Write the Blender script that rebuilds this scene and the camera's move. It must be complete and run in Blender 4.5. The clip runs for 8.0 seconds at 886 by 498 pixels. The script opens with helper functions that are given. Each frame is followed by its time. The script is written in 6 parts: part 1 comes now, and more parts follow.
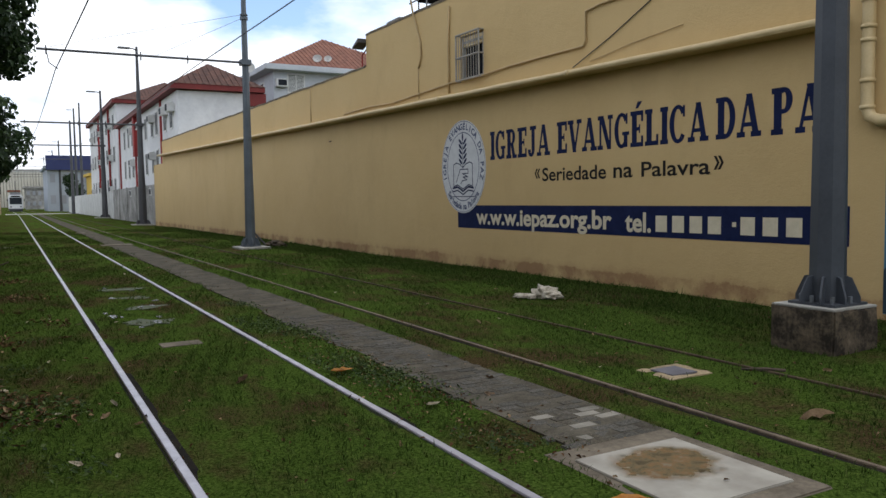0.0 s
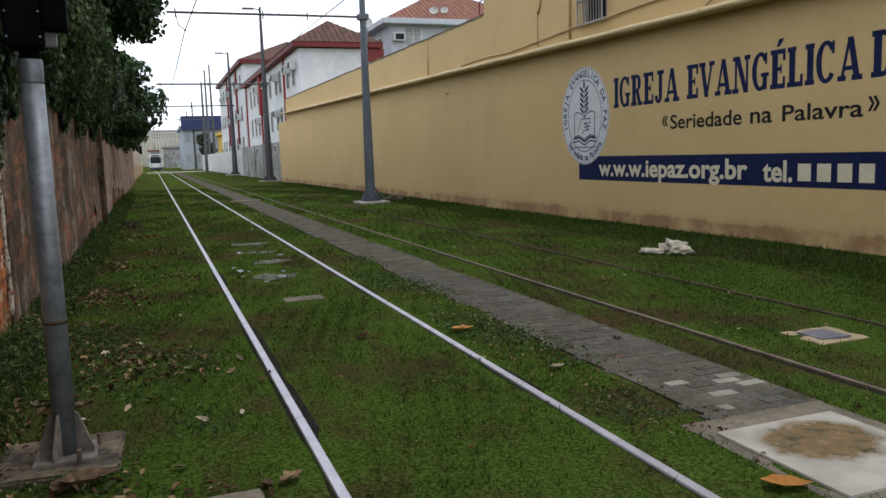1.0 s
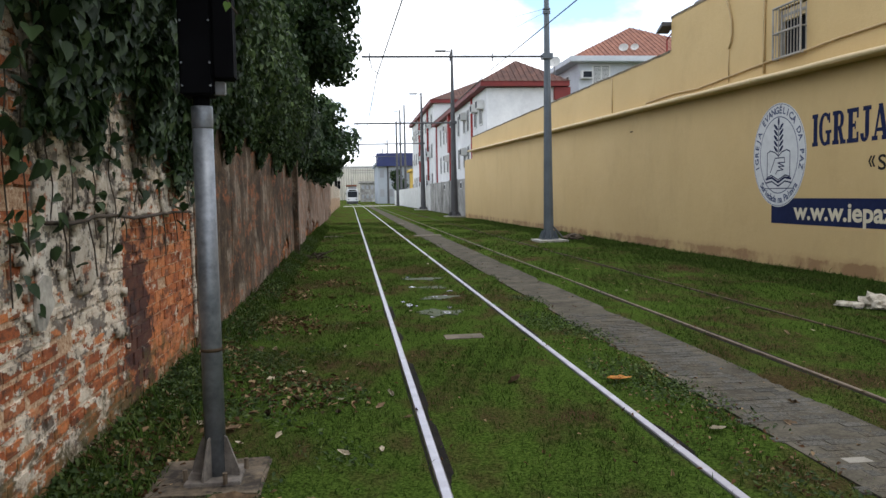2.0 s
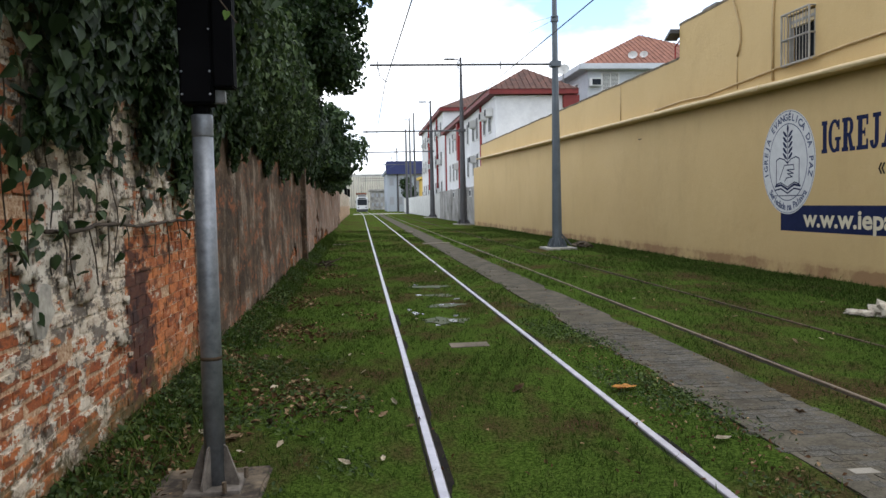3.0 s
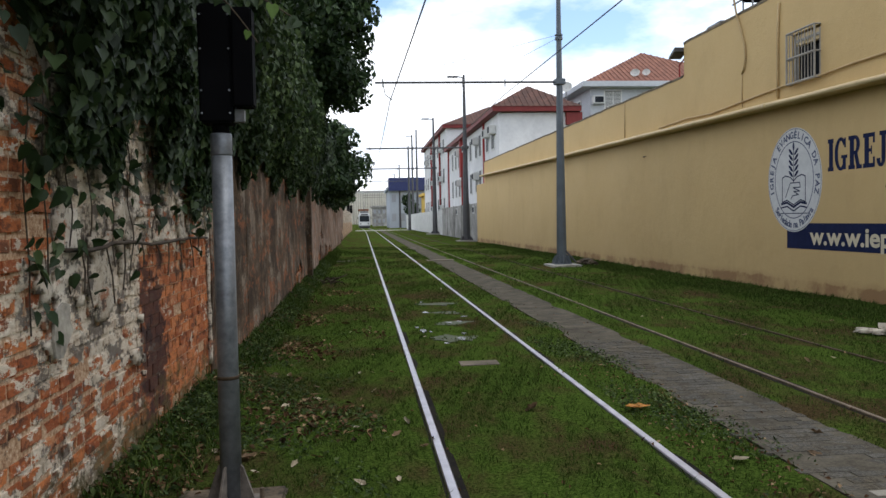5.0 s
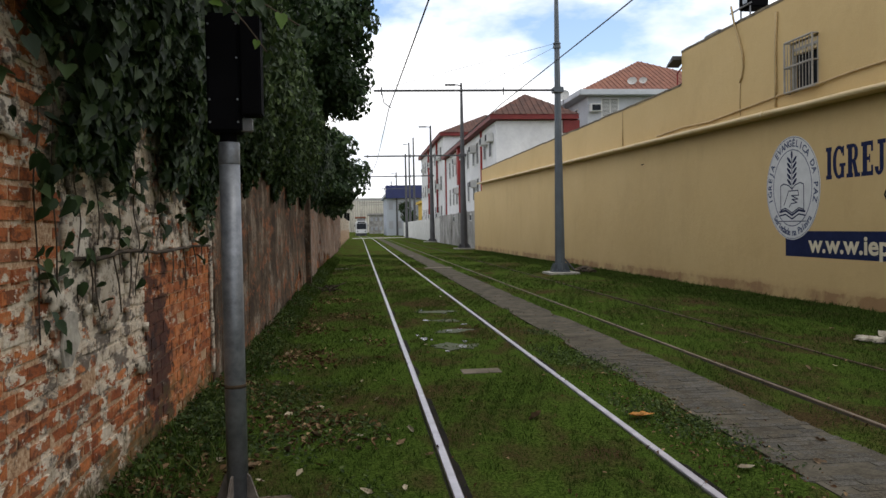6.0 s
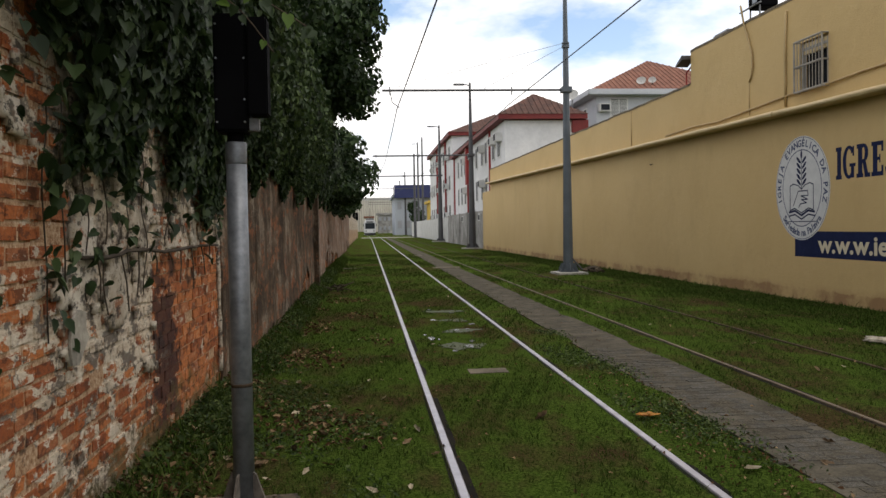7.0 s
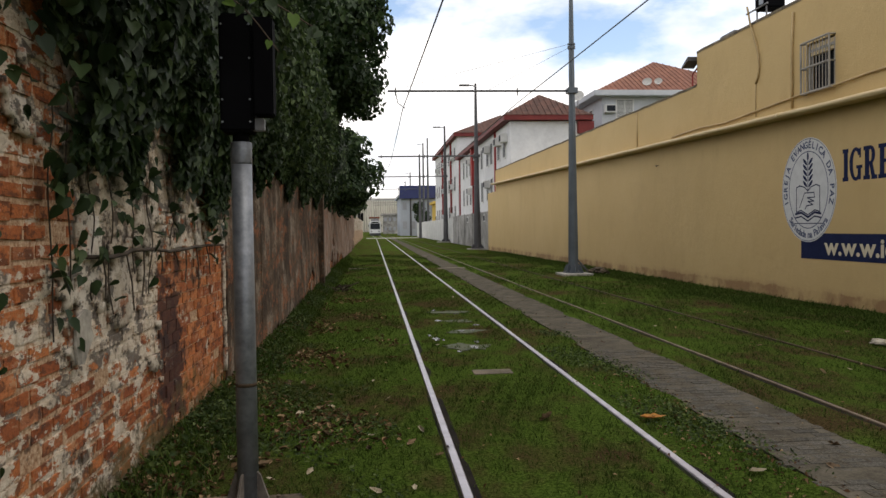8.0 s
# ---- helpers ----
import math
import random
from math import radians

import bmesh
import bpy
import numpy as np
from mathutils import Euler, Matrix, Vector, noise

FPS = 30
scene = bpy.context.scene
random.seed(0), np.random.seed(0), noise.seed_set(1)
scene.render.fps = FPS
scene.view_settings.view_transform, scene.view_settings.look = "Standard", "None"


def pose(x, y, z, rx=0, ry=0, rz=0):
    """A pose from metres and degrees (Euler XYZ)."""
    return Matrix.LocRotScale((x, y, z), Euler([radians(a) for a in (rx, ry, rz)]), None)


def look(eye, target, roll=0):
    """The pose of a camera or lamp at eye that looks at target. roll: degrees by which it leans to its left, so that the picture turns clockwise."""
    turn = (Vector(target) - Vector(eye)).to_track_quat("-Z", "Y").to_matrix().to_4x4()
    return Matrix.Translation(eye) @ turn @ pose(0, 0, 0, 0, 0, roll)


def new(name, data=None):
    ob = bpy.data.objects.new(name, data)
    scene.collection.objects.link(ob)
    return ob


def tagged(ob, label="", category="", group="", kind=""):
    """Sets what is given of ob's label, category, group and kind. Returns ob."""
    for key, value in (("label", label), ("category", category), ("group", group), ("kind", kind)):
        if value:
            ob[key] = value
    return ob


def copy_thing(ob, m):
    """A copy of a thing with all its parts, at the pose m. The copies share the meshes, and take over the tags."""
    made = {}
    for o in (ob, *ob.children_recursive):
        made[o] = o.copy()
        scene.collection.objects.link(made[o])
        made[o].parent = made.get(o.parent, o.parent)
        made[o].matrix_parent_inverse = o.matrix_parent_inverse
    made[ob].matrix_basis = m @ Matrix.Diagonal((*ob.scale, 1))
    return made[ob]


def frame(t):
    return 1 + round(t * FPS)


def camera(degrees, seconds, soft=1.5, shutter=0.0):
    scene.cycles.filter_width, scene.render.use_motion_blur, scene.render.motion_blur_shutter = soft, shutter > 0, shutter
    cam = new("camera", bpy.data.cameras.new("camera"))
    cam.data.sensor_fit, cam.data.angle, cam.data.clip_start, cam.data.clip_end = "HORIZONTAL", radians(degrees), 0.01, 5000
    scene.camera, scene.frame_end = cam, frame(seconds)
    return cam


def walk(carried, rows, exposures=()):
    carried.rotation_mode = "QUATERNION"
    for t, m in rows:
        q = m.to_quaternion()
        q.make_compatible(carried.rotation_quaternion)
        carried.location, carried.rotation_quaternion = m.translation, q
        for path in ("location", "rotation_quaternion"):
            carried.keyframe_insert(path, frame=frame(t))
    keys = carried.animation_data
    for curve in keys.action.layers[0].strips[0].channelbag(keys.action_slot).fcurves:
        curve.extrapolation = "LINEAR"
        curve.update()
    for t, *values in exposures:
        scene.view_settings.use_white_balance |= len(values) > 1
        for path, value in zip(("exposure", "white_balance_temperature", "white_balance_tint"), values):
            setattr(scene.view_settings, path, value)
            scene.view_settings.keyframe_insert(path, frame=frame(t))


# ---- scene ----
cam = camera(59.5, 8.0)
PATH = [
    (0, (-0.812, 0.624, 1.56), (0.156, 2.369, 1.428), -0.8),
    (0.5, (-0.791, 0.8, 1.554), (-0.033, 2.64, 1.354), -0.6),
    (1, (-0.716, 0.891, 1.55), (-0.03, 2.754, 1.305), -1.9),
    (1.5, (-0.567, 0.935, 1.57), (-0.111, 2.875, 1.398), -1.7),
    (2, (-0.462, 0.932, 1.577), (-0.229, 2.914, 1.438), -1.1),
    (2.2, (-0.444, 0.939, 1.57), (-0.241, 2.924, 1.439), -1.2),
    (3.5, (-0.395, 0.949, 1.58), (-0.177, 2.934, 1.462), -1.3),
    (4, (-0.388, 0.955, 1.578), (-0.156, 2.938, 1.458), -1.6),
    (4.5, (-0.415, 0.956, 1.582), (-0.202, 2.941, 1.471), -1.4),
    (5, (-0.497, 0.968, 1.592), (-0.292, 2.956, 1.516), -1.1),
    (6.5, (-0.557, 0.961, 1.599), (-0.341, 2.949, 1.543), -1.1),
    (7, (-0.541, 0.957, 1.599), (-0.349, 2.947, 1.542), -1.0),
    (7.5, (-0.537, 0.959, 1.597), (-0.355, 2.95, 1.54), -0.9),
    (8, (-0.539, 0.961, 1.598), (-0.36, 2.952, 1.543), -0.8),
]
walk(cam, [(t, look(eye, target, roll)) for t, eye, target, roll in PATH],
     exposures=[(0.0, -0.17, 6200, 10), (0.5, -0.12, 6200, 10), (1.0, 0.08, 6200, 10), (1.5, 0.26, 6200, 10), (2.0, 0.35, 6200, 10), (3.5, 0.40, 6200, 10), (4.5, 0.36, 6200, 10), (5.0, 0.04, 6200, 10), (6.5, -0.14, 6800, 11), (8.0, -0.14, 6950, 12)])


# ---------- world and light ----------
world = bpy.data.worlds.new("world")
scene.world = world
world.use_nodes = True
wn, wl = world.node_tree.nodes, world.node_tree.links
wn.clear()
w_out = wn.new("ShaderNodeOutputWorld")
w_bg = wn.new("ShaderNodeBackground")
w_sky = wn.new("ShaderNodeTexSky")
w_sky.sky_type = "NISHITA"
w_sky.sun_disc = False
w_sky.sun_elevation, w_sky.sun_rotation = radians(69), radians(113)
w_co = wn.new("ShaderNodeTexCoord")
w_map = wn.new("ShaderNodeMapping")
w_map.inputs["Scale"].default_value = (1.0, 1.0, 2.3)
w_map.inputs["Location"].default_value = (0.37, 0.1, 0.25)
w_noise = wn.new("ShaderNodeTexNoise")
w_noise.inputs["Scale"].default_value = 3.2
w_noise.inputs["Detail"].default_value = 7
w_noise.inputs["Roughness"].default_value = 0.55
w_ramp = wn.new("ShaderNodeValToRGB")
w_ramp.color_ramp.elements[0].position, w_ramp.color_ramp.elements[1].position = 0.36, 0.5
w_scale = wn.new("ShaderNodeVectorMath")
w_scale.operation = "SCALE"
w_scale.inputs["Scale"].default_value = 0.24
w_noise2 = wn.new("ShaderNodeTexNoise")
w_noise2.inputs["Scale"].default_value = 5.5
w_noise2.inputs["Detail"].default_value = 5
w_ramp2 = wn.new("ShaderNodeValToRGB")
w_ramp2.color_ramp.elements[0].color = (1.28, 1.33, 1.42, 1)
w_ramp2.color_ramp.elements[1].color = (1.75, 1.76, 1.78, 1)
w_ramp2.color_ramp.elements[0].position, w_ramp2.color_ramp.elements[1].position = 0.38, 0.56
w_mix = wn.new("ShaderNodeMix")
w_mix.data_type = "RGBA"
wl.new(w_co.outputs["Generated"], w_map.inputs["Vector"])
wl.new(w_map.outputs["Vector"], w_noise.inputs["Vector"])
wl.new(w_map.outputs["Vector"], w_noise2.inputs["Vector"])
wl.new(w_noise.outputs["Fac"], w_ramp.inputs["Fac"])
wl.new(w_noise2.outputs["Fac"], w_ramp2.inputs["Fac"])
wl.new(w_sky.outputs["Color"], w_scale.inputs[0])
wl.new(w_ramp.outputs["Color"], w_mix.inputs["Factor"])
wl.new(w_scale.outputs["Vector"], w_mix.inputs["A"])
wl.new(w_ramp2.outputs["Color"], w_mix.inputs["B"])
wl.new(w_mix.outputs["Result"], w_bg.inputs["Color"])
w_bg.inputs["Strength"].default_value = 1.0
wl.new(w_bg.outputs["Background"], w_out.inputs["Surface"])

sun = new("sun", bpy.data.lights.new("sun", "SUN"))
sun.data.energy, sun.data.angle, sun.data.color = 1.1, radians(40), (1.0, 0.96, 0.9)
sun.matrix_world = look((0, 0, 60), (-21, 9, 0))

# ---------- materials ----------
def ramp_node(nt, src, stops):
    r = nt.nodes.new("ShaderNodeValToRGB")
    e = r.color_ramp.elements
    while len(e) < len(stops):
        e.new(0.5)
    for el, (p, c) in zip(e, stops):
        el.position, el.color = p, (*c, 1)
    nt.links.new(src, r.inputs["Fac"])
    return r.outputs["Color"]


def noise_node(nt, vec, scale, detail=4, rough=0.55):
    n = nt.nodes.new("ShaderNodeTexNoise")
    n.inputs["Scale"].default_value, n.inputs["Detail"].default_value, n.inputs["Roughness"].default_value = scale, detail, rough
    nt.links.new(vec, n.inputs["Vector"])
    return n.outputs["Fac"]


def mix_node(nt, fac, a, b, blend="MIX"):
    m = nt.nodes.new("ShaderNodeMix")
    m.data_type, m.blend_type = "RGBA", blend
    for sock, v in (("Factor", fac), ("A", a), ("B", b)):
        if hasattr(v, "is_linked"):
            nt.links.new(v, m.inputs[sock])
        elif sock == "Factor":
            m.inputs[sock].default_value = v
        else:
            m.inputs[sock].default_value = (*v, 1)
    return m.outputs["Result"]


def math_node(nt, op, a, b=0.0):
    m = nt.nodes.new("ShaderNodeMath")
    m.operation = op
    for i, v in enumerate((a, b)):
        if hasattr(v, "is_linked"):
            nt.links.new(v, m.inputs[i])
        else:
            m.inputs[i].default_value = v
    return m.outputs["Value"]


def stretched(nt, vec, sx, sy, sz):
    m = nt.nodes.new("ShaderNodeMapping")
    m.inputs["Scale"].default_value = (sx, sy, sz)
    nt.links.new(vec, m.inputs["Vector"])
    return m.outputs["Vector"]


def blank(name):
    m = bpy.data.materials.new(name)
    m.use_nodes = True
    nt = m.node_tree
    bsdf = nt.nodes["Principled BSDF"]
    pos = nt.nodes.new("ShaderNodeNewGeometry").outputs["Position"]
    return m, nt, bsdf, pos


def bumped(nt, bsdf, height, strength, distance=0.01):
    b = nt.nodes.new("ShaderNodeBump")
    b.inputs["Strength"].default_value, b.inputs["Distance"].default_value = strength, distance
    nt.links.new(height, b.inputs["Height"])
    nt.links.new(b.outputs["Normal"], bsdf.inputs["Normal"])


def plain(name, dark, light, scale=3.0, rough=0.7, metal=0.0, bump=0.25, fine=45.0, spread=(0.35, 0.65), piece=0.0, spec=0.4):
    """A surface with two colours mottled at two sizes; piece: how far single pieces differ."""
    m, nt, bsdf, pos = blank(name)
    big = noise_node(nt, pos, scale, 5, 0.6)
    small = noise_node(nt, pos, fine, 4, 0.6)
    both = math_node(nt, "ADD", math_node(nt, "MULTIPLY", big, 0.65), math_node(nt, "MULTIPLY", small, 0.35))
    col = ramp_node(nt, both, [(spread[0], dark), (spread[1], light)])
    if piece:
        rnd = nt.nodes.new("ShaderNodeObjectInfo").outputs["Random"]
        isl = nt.nodes.new("ShaderNodeNewGeometry").outputs["Random Per Island"]
        tone = math_node(nt, "FRACT", math_node(nt, "ADD", rnd, isl))
        lo, hi = 1 - piece, 1 + piece * 0.4
        col = mix_node(nt, 1.0, col, ramp_node(nt, tone, [(0.0, (lo, lo, lo)), (1.0, (hi, hi, hi))]), "MULTIPLY")
    nt.links.new(col, bsdf.inputs["Base Color"])
    nt.links.new(math_node(nt, "ADD", math_node(nt, "MULTIPLY", small, 0.25), rough - 0.12), bsdf.inputs["Roughness"])
    bsdf.inputs["Metallic"].default_value = metal
    bsdf.inputs["Specular IOR Level"].default_value = spec
    if bump:
        bumped(nt, bsdf, both, bump)
    return m


def ochre_paint():
    m, nt, bsdf, pos = blank("ochre_wall_paint")
    big = noise_node(nt, pos, 0.35, 5, 0.6)
    mid = noise_node(nt, pos, 2.2, 6, 0.65)
    fine = noise_node(nt, pos, 38, 5, 0.7)
    streak = noise_node(nt, stretched(nt, pos, 1.0, 1.0, 0.55), 0.9, 8, 0.68)
    col = ramp_node(nt, big, [(0.3, (0.520, 0.365, 0.160)), (0.7, (0.575, 0.412, 0.190))])
    col = mix_node(nt, ramp_node(nt, streak, [(0.52, (0, 0, 0)), (0.72, (0.35, 0.35, 0.35))]), col, (0.43, 0.297, 0.130))
    col = mix_node(nt, ramp_node(nt, mid, [(0.6, (0, 0, 0)), (0.78, (0.3, 0.3, 0.3))]), col, (0.60, 0.45, 0.23))
    # rising damp with its own ragged outline along the foot
    sep = nt.nodes.new("ShaderNodeSeparateXYZ")
    nt.links.new(pos, sep.inputs[0])
    ragged = math_node(nt, "SUBTRACT", sep.outputs["Z"], math_node(nt, "MULTIPLY", noise_node(nt, pos, 2.3, 9, 0.78), 0.34))
    damp = ramp_node(nt, ragged, [(0.0, (0.8, 0.8, 0.8)), (0.03, (0.25, 0.25, 0.25)), (0.14, (0, 0, 0))])
    damp = mix_node(nt, 1.0, damp, ramp_node(nt, noise_node(nt, pos, 0.9, 5, 0.65), [(0.42, (0.15, 0.15, 0.15)), (0.56, (1, 1, 1))]), "MULTIPLY")
    col = mix_node(nt, damp, col, (0.25, 0.130, 0.060))
    nt.links.new(col, bsdf.inputs["Base Color"])
    bsdf.inputs["Roughness"].default_value = 0.75
    bsdf.inputs["Specular IOR Level"].default_value = 0.3
    bumped(nt, bsdf, math_node(nt, "ADD", fine, math_node(nt, "MULTIPLY", mid, 4.0)), 0.3, 0.016)
    return m


def grass_soil():
    m, nt, bsdf, pos = blank("worn_turf")
    big = noise_node(nt, pos, 0.45, 5, 0.6)
    mid = noise_node(nt, stretched(nt, pos, 1, 0.5, 1), 2.3, 6, 0.65)
    fine = noise_node(nt, pos, 42, 5, 0.75)
    col = ramp_node(nt, fine, [(0.34, (0.014, 0.024, 0.005)), (0.5, (0.046, 0.078, 0.013)), (0.68, (0.104, 0.146, 0.028))])
    dirt = ramp_node(nt, fine, [(0.34, (0.014, 0.010, 0.005)), (0.66, (0.095, 0.064, 0.032))])
    where = math_node(nt, "ADD", math_node(nt, "MULTIPLY", big, 0.6), math_node(nt, "MULTIPLY", mid, 0.4))
    col = mix_node(nt, ramp_node(nt, where, [(0.480, (0, 0, 0)), (0.575, (0.95, 0.95, 0.95))]), col, dirt)
    nt.links.new(col, bsdf.inputs["Base Color"])
    bsdf.inputs["Roughness"].default_value = 0.95
    bsdf.inputs["Specular IOR Level"].default_value = 0.0
    bumped(nt, bsdf, math_node(nt, "ADD", fine, math_node(nt, "MULTIPLY", mid, 1.5)), 0.9, 0.03)
    return m


def leaf_mat(name, dark, mid, light, rough=0.5, spec=0.35, through_light=0.25):
    m, nt, bsdf, pos = blank(name)
    isl = nt.nodes.new("ShaderNodeNewGeometry").outputs["Random Per Island"]
    col = ramp_node(nt, isl, [(0.0, dark), (0.55, mid), (1.0, light)])
    col = mix_node(nt, ramp_node(nt, noise_node(nt, pos, 0.8, 3), [(0.4, (0, 0, 0)), (0.65, (0.5, 0.5, 0.5))]), col, dark)
    nt.links.new(col, bsdf.inputs["Base Color"])
    bsdf.inputs["Roughness"].default_value = rough
    bsdf.inputs["Specular IOR Level"].default_value = spec
    tr = nt.nodes.new("ShaderNodeBsdfTranslucent")
    nt.links.new(col, tr.inputs["Color"])
    ms = nt.nodes.new("ShaderNodeMixShader")
    ms.inputs["Fac"].default_value = through_light
    nt.links.new(bsdf.outputs["BSDF"], ms.inputs[1])
    nt.links.new(tr.outputs["BSDF"], ms.inputs[2])
    nt.links.new(ms.outputs["Shader"], nt.nodes["Material Output"].inputs["Surface"])
    return m


def limewash(nt, pos, col):
    """Blotched limewash, soot and damp laid over brick and joint alike."""
    zone = noise_node(nt, pos, 1.3, 5, 0.6)
    patch = noise_node(nt, stretched(nt, pos, 0.9, 0.5, 1.0), 9.0, 6, 0.6)
    crumbs = noise_node(nt, stretched(nt, pos, 1, 0.5, 1), 24, 7, 0.75)
    black = noise_node(nt, stretched(nt, pos, 1.2, 0.6, 0.8), 8.0, 7, 0.7)
    pale = ramp_node(nt, crumbs, [(0.36, (0.20, 0.145, 0.10)), (0.45, (0.58, 0.48, 0.36)), (0.54, (0.74, 0.65, 0.52)), (0.66, (0.82, 0.76, 0.65))])
    sooty = ramp_node(nt, black, [(0.51, (0, 0, 0)), (0.545, (0.85, 0.85, 0.85))])
    pale = mix_node(nt, sooty, pale, (0.095, 0.085, 0.075))
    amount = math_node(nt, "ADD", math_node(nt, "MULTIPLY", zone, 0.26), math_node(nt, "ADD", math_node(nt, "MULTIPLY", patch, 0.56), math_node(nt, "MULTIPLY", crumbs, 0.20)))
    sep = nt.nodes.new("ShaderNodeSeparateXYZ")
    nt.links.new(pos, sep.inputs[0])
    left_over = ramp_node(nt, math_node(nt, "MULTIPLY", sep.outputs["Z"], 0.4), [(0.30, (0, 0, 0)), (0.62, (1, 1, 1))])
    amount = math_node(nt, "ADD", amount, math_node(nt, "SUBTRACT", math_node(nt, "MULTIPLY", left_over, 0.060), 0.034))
    # the bay next to the signal kept most of its wash, the bay after it lost nearly all
    wob = math_node(nt, "MULTIPLY", patch, 0.03)
    bay = ramp_node(nt, math_node(nt, "ADD", math_node(nt, "MULTIPLY", sep.outputs["Y"], 0.1), wob), [(0.652, (1, 1, 1)), (0.660, (0, 0, 0))])
    bare_y = ramp_node(nt, math_node(nt, "ADD", math_node(nt, "MULTIPLY", sep.outputs["Y"], 0.1), wob), [(0.502, (1, 1, 1)), (0.510, (0, 0, 0))])
    bare_z = ramp_node(nt, math_node(nt, "ADD", math_node(nt, "MULTIPLY", sep.outputs["Z"], 0.3), wob), [(0.44, (0, 0, 0)), (0.455, (1, 1, 1)), (0.575, (1, 1, 1)), (0.60, (0.6, 0.6, 0.6))])
    bare = math_node(nt, "MULTIPLY", bare_y, bare_z)
    in_bay = math_node(nt, "MULTIPLY", bay, math_node(nt, "SUBTRACT", 1.0, bare_y))
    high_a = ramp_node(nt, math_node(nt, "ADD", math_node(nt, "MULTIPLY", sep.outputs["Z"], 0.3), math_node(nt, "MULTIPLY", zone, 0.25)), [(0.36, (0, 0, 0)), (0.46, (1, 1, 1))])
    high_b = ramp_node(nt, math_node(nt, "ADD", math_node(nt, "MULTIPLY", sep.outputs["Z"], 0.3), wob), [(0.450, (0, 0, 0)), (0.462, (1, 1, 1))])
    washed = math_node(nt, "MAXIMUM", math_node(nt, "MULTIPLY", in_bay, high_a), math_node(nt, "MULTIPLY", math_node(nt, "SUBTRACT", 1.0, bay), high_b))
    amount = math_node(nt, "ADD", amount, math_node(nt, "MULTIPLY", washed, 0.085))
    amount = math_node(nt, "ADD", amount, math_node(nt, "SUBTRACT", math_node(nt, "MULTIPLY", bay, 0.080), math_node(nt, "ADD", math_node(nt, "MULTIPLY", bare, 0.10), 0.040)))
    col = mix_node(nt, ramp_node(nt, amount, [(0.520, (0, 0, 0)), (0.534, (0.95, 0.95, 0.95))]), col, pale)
    specks = math_node(nt, "ADD", math_node(nt, "MULTIPLY", patch, 0.55), math_node(nt, "MULTIPLY", crumbs, 0.45))
    col = mix_node(nt, ramp_node(nt, specks, [(0.565, (0, 0, 0)), (0.585, (0.9, 0.9, 0.9))]), col, (0.55, 0.46, 0.35))
    run = noise_node(nt, stretched(nt, pos, 1.6, 0.8, 0.8), 1.9, 9, 0.75)
    col = mix_node(nt, ramp_node(nt, run, [(0.575, (0, 0, 0)), (0.61, (0.8, 0.8, 0.8))]), col, (0.060, 0.040, 0.032))
    # one tall damp stain, almost black, with a ragged outline
    dy = math_node(nt, "MULTIPLY", math_node(nt, "ABSOLUTE", math_node(nt, "SUBTRACT", sep.outputs["Y"], 6.74)), 3.3)
    dz = math_node(nt, "MULTIPLY", math_node(nt, "ABSOLUTE", math_node(nt, "SUBTRACT", sep.outputs["Z"], 0.72)), 1.7)
    reach = math_node(nt, "ADD", math_node(nt, "MAXIMUM", dy, dz), math_node(nt, "MULTIPLY", math_node(nt, "SUBTRACT", patch, 0.5), 2.6))
    col = mix_node(nt, ramp_node(nt, reach, [(0.78, (0.85, 0.85, 0.85)), (1.0, (0, 0, 0))]), col, (0.040, 0.024, 0.024))
    # moss in blots low down
    low = math_node(nt, "SUBTRACT", math_node(nt, "MULTIPLY", black, 1.1), math_node(nt, "MULTIPLY", sep.outputs["Z"], 0.6))
    col = mix_node(nt, ramp_node(nt, low, [(0.30, (0, 0, 0)), (0.46, (0.75, 0.75, 0.75))]), col, (0.105, 0.082, 0.030))
    return col, amount, crumbs


def old_brick():
    """Soft orange brick under the remains of limewash."""
    m, nt, bsdf, pos = blank("old_orange_brick")
    rnd = nt.nodes.new("ShaderNodeObjectInfo").outputs["Random"]
    isl = nt.nodes.new("ShaderNodeNewGeometry").outputs["Random Per Island"]
    tone = math_node(nt, "FRACT", math_node(nt, "ADD", rnd, isl))
    col = ramp_node(nt, tone, [(0.0, (0.31, 0.088, 0.034)), (0.4, (0.49, 0.150, 0.050)), (0.75, (0.62, 0.215, 0.072)), (1.0, (0.42, 0.155, 0.070))])
    grit = noise_node(nt, pos, 55, 5, 0.7)
    col = mix_node(nt, ramp_node(nt, grit, [(0.45, (0, 0, 0)), (0.70, (0.7, 0.7, 0.7))]), col, (0.17, 0.065, 0.035))
    weather = noise_node(nt, stretched(nt, pos, 1, 0.5, 1), 13, 7, 0.72)
    col = mix_node(nt, ramp_node(nt, weather, [(0.51, (0, 0, 0)), (0.57, (0.8, 0.8, 0.8))]), col, (0.125, 0.052, 0.030))
    col = mix_node(nt, ramp_node(nt, weather, [(0.38, (0.6, 0.6, 0.6)), (0.43, (0, 0, 0))]), col, (0.56, 0.33, 0.18))
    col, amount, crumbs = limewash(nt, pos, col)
    nt.links.new(col, bsdf.inputs["Base Color"])
    bsdf.inputs["Roughness"].default_value = 0.92
    bsdf.inputs["Specular IOR Level"].default_value = 0.2
    bumped(nt, bsdf, math_node(nt, "ADD", grit, math_node(nt, "ADD", crumbs, amount)), 0.8, 0.014)
    return m


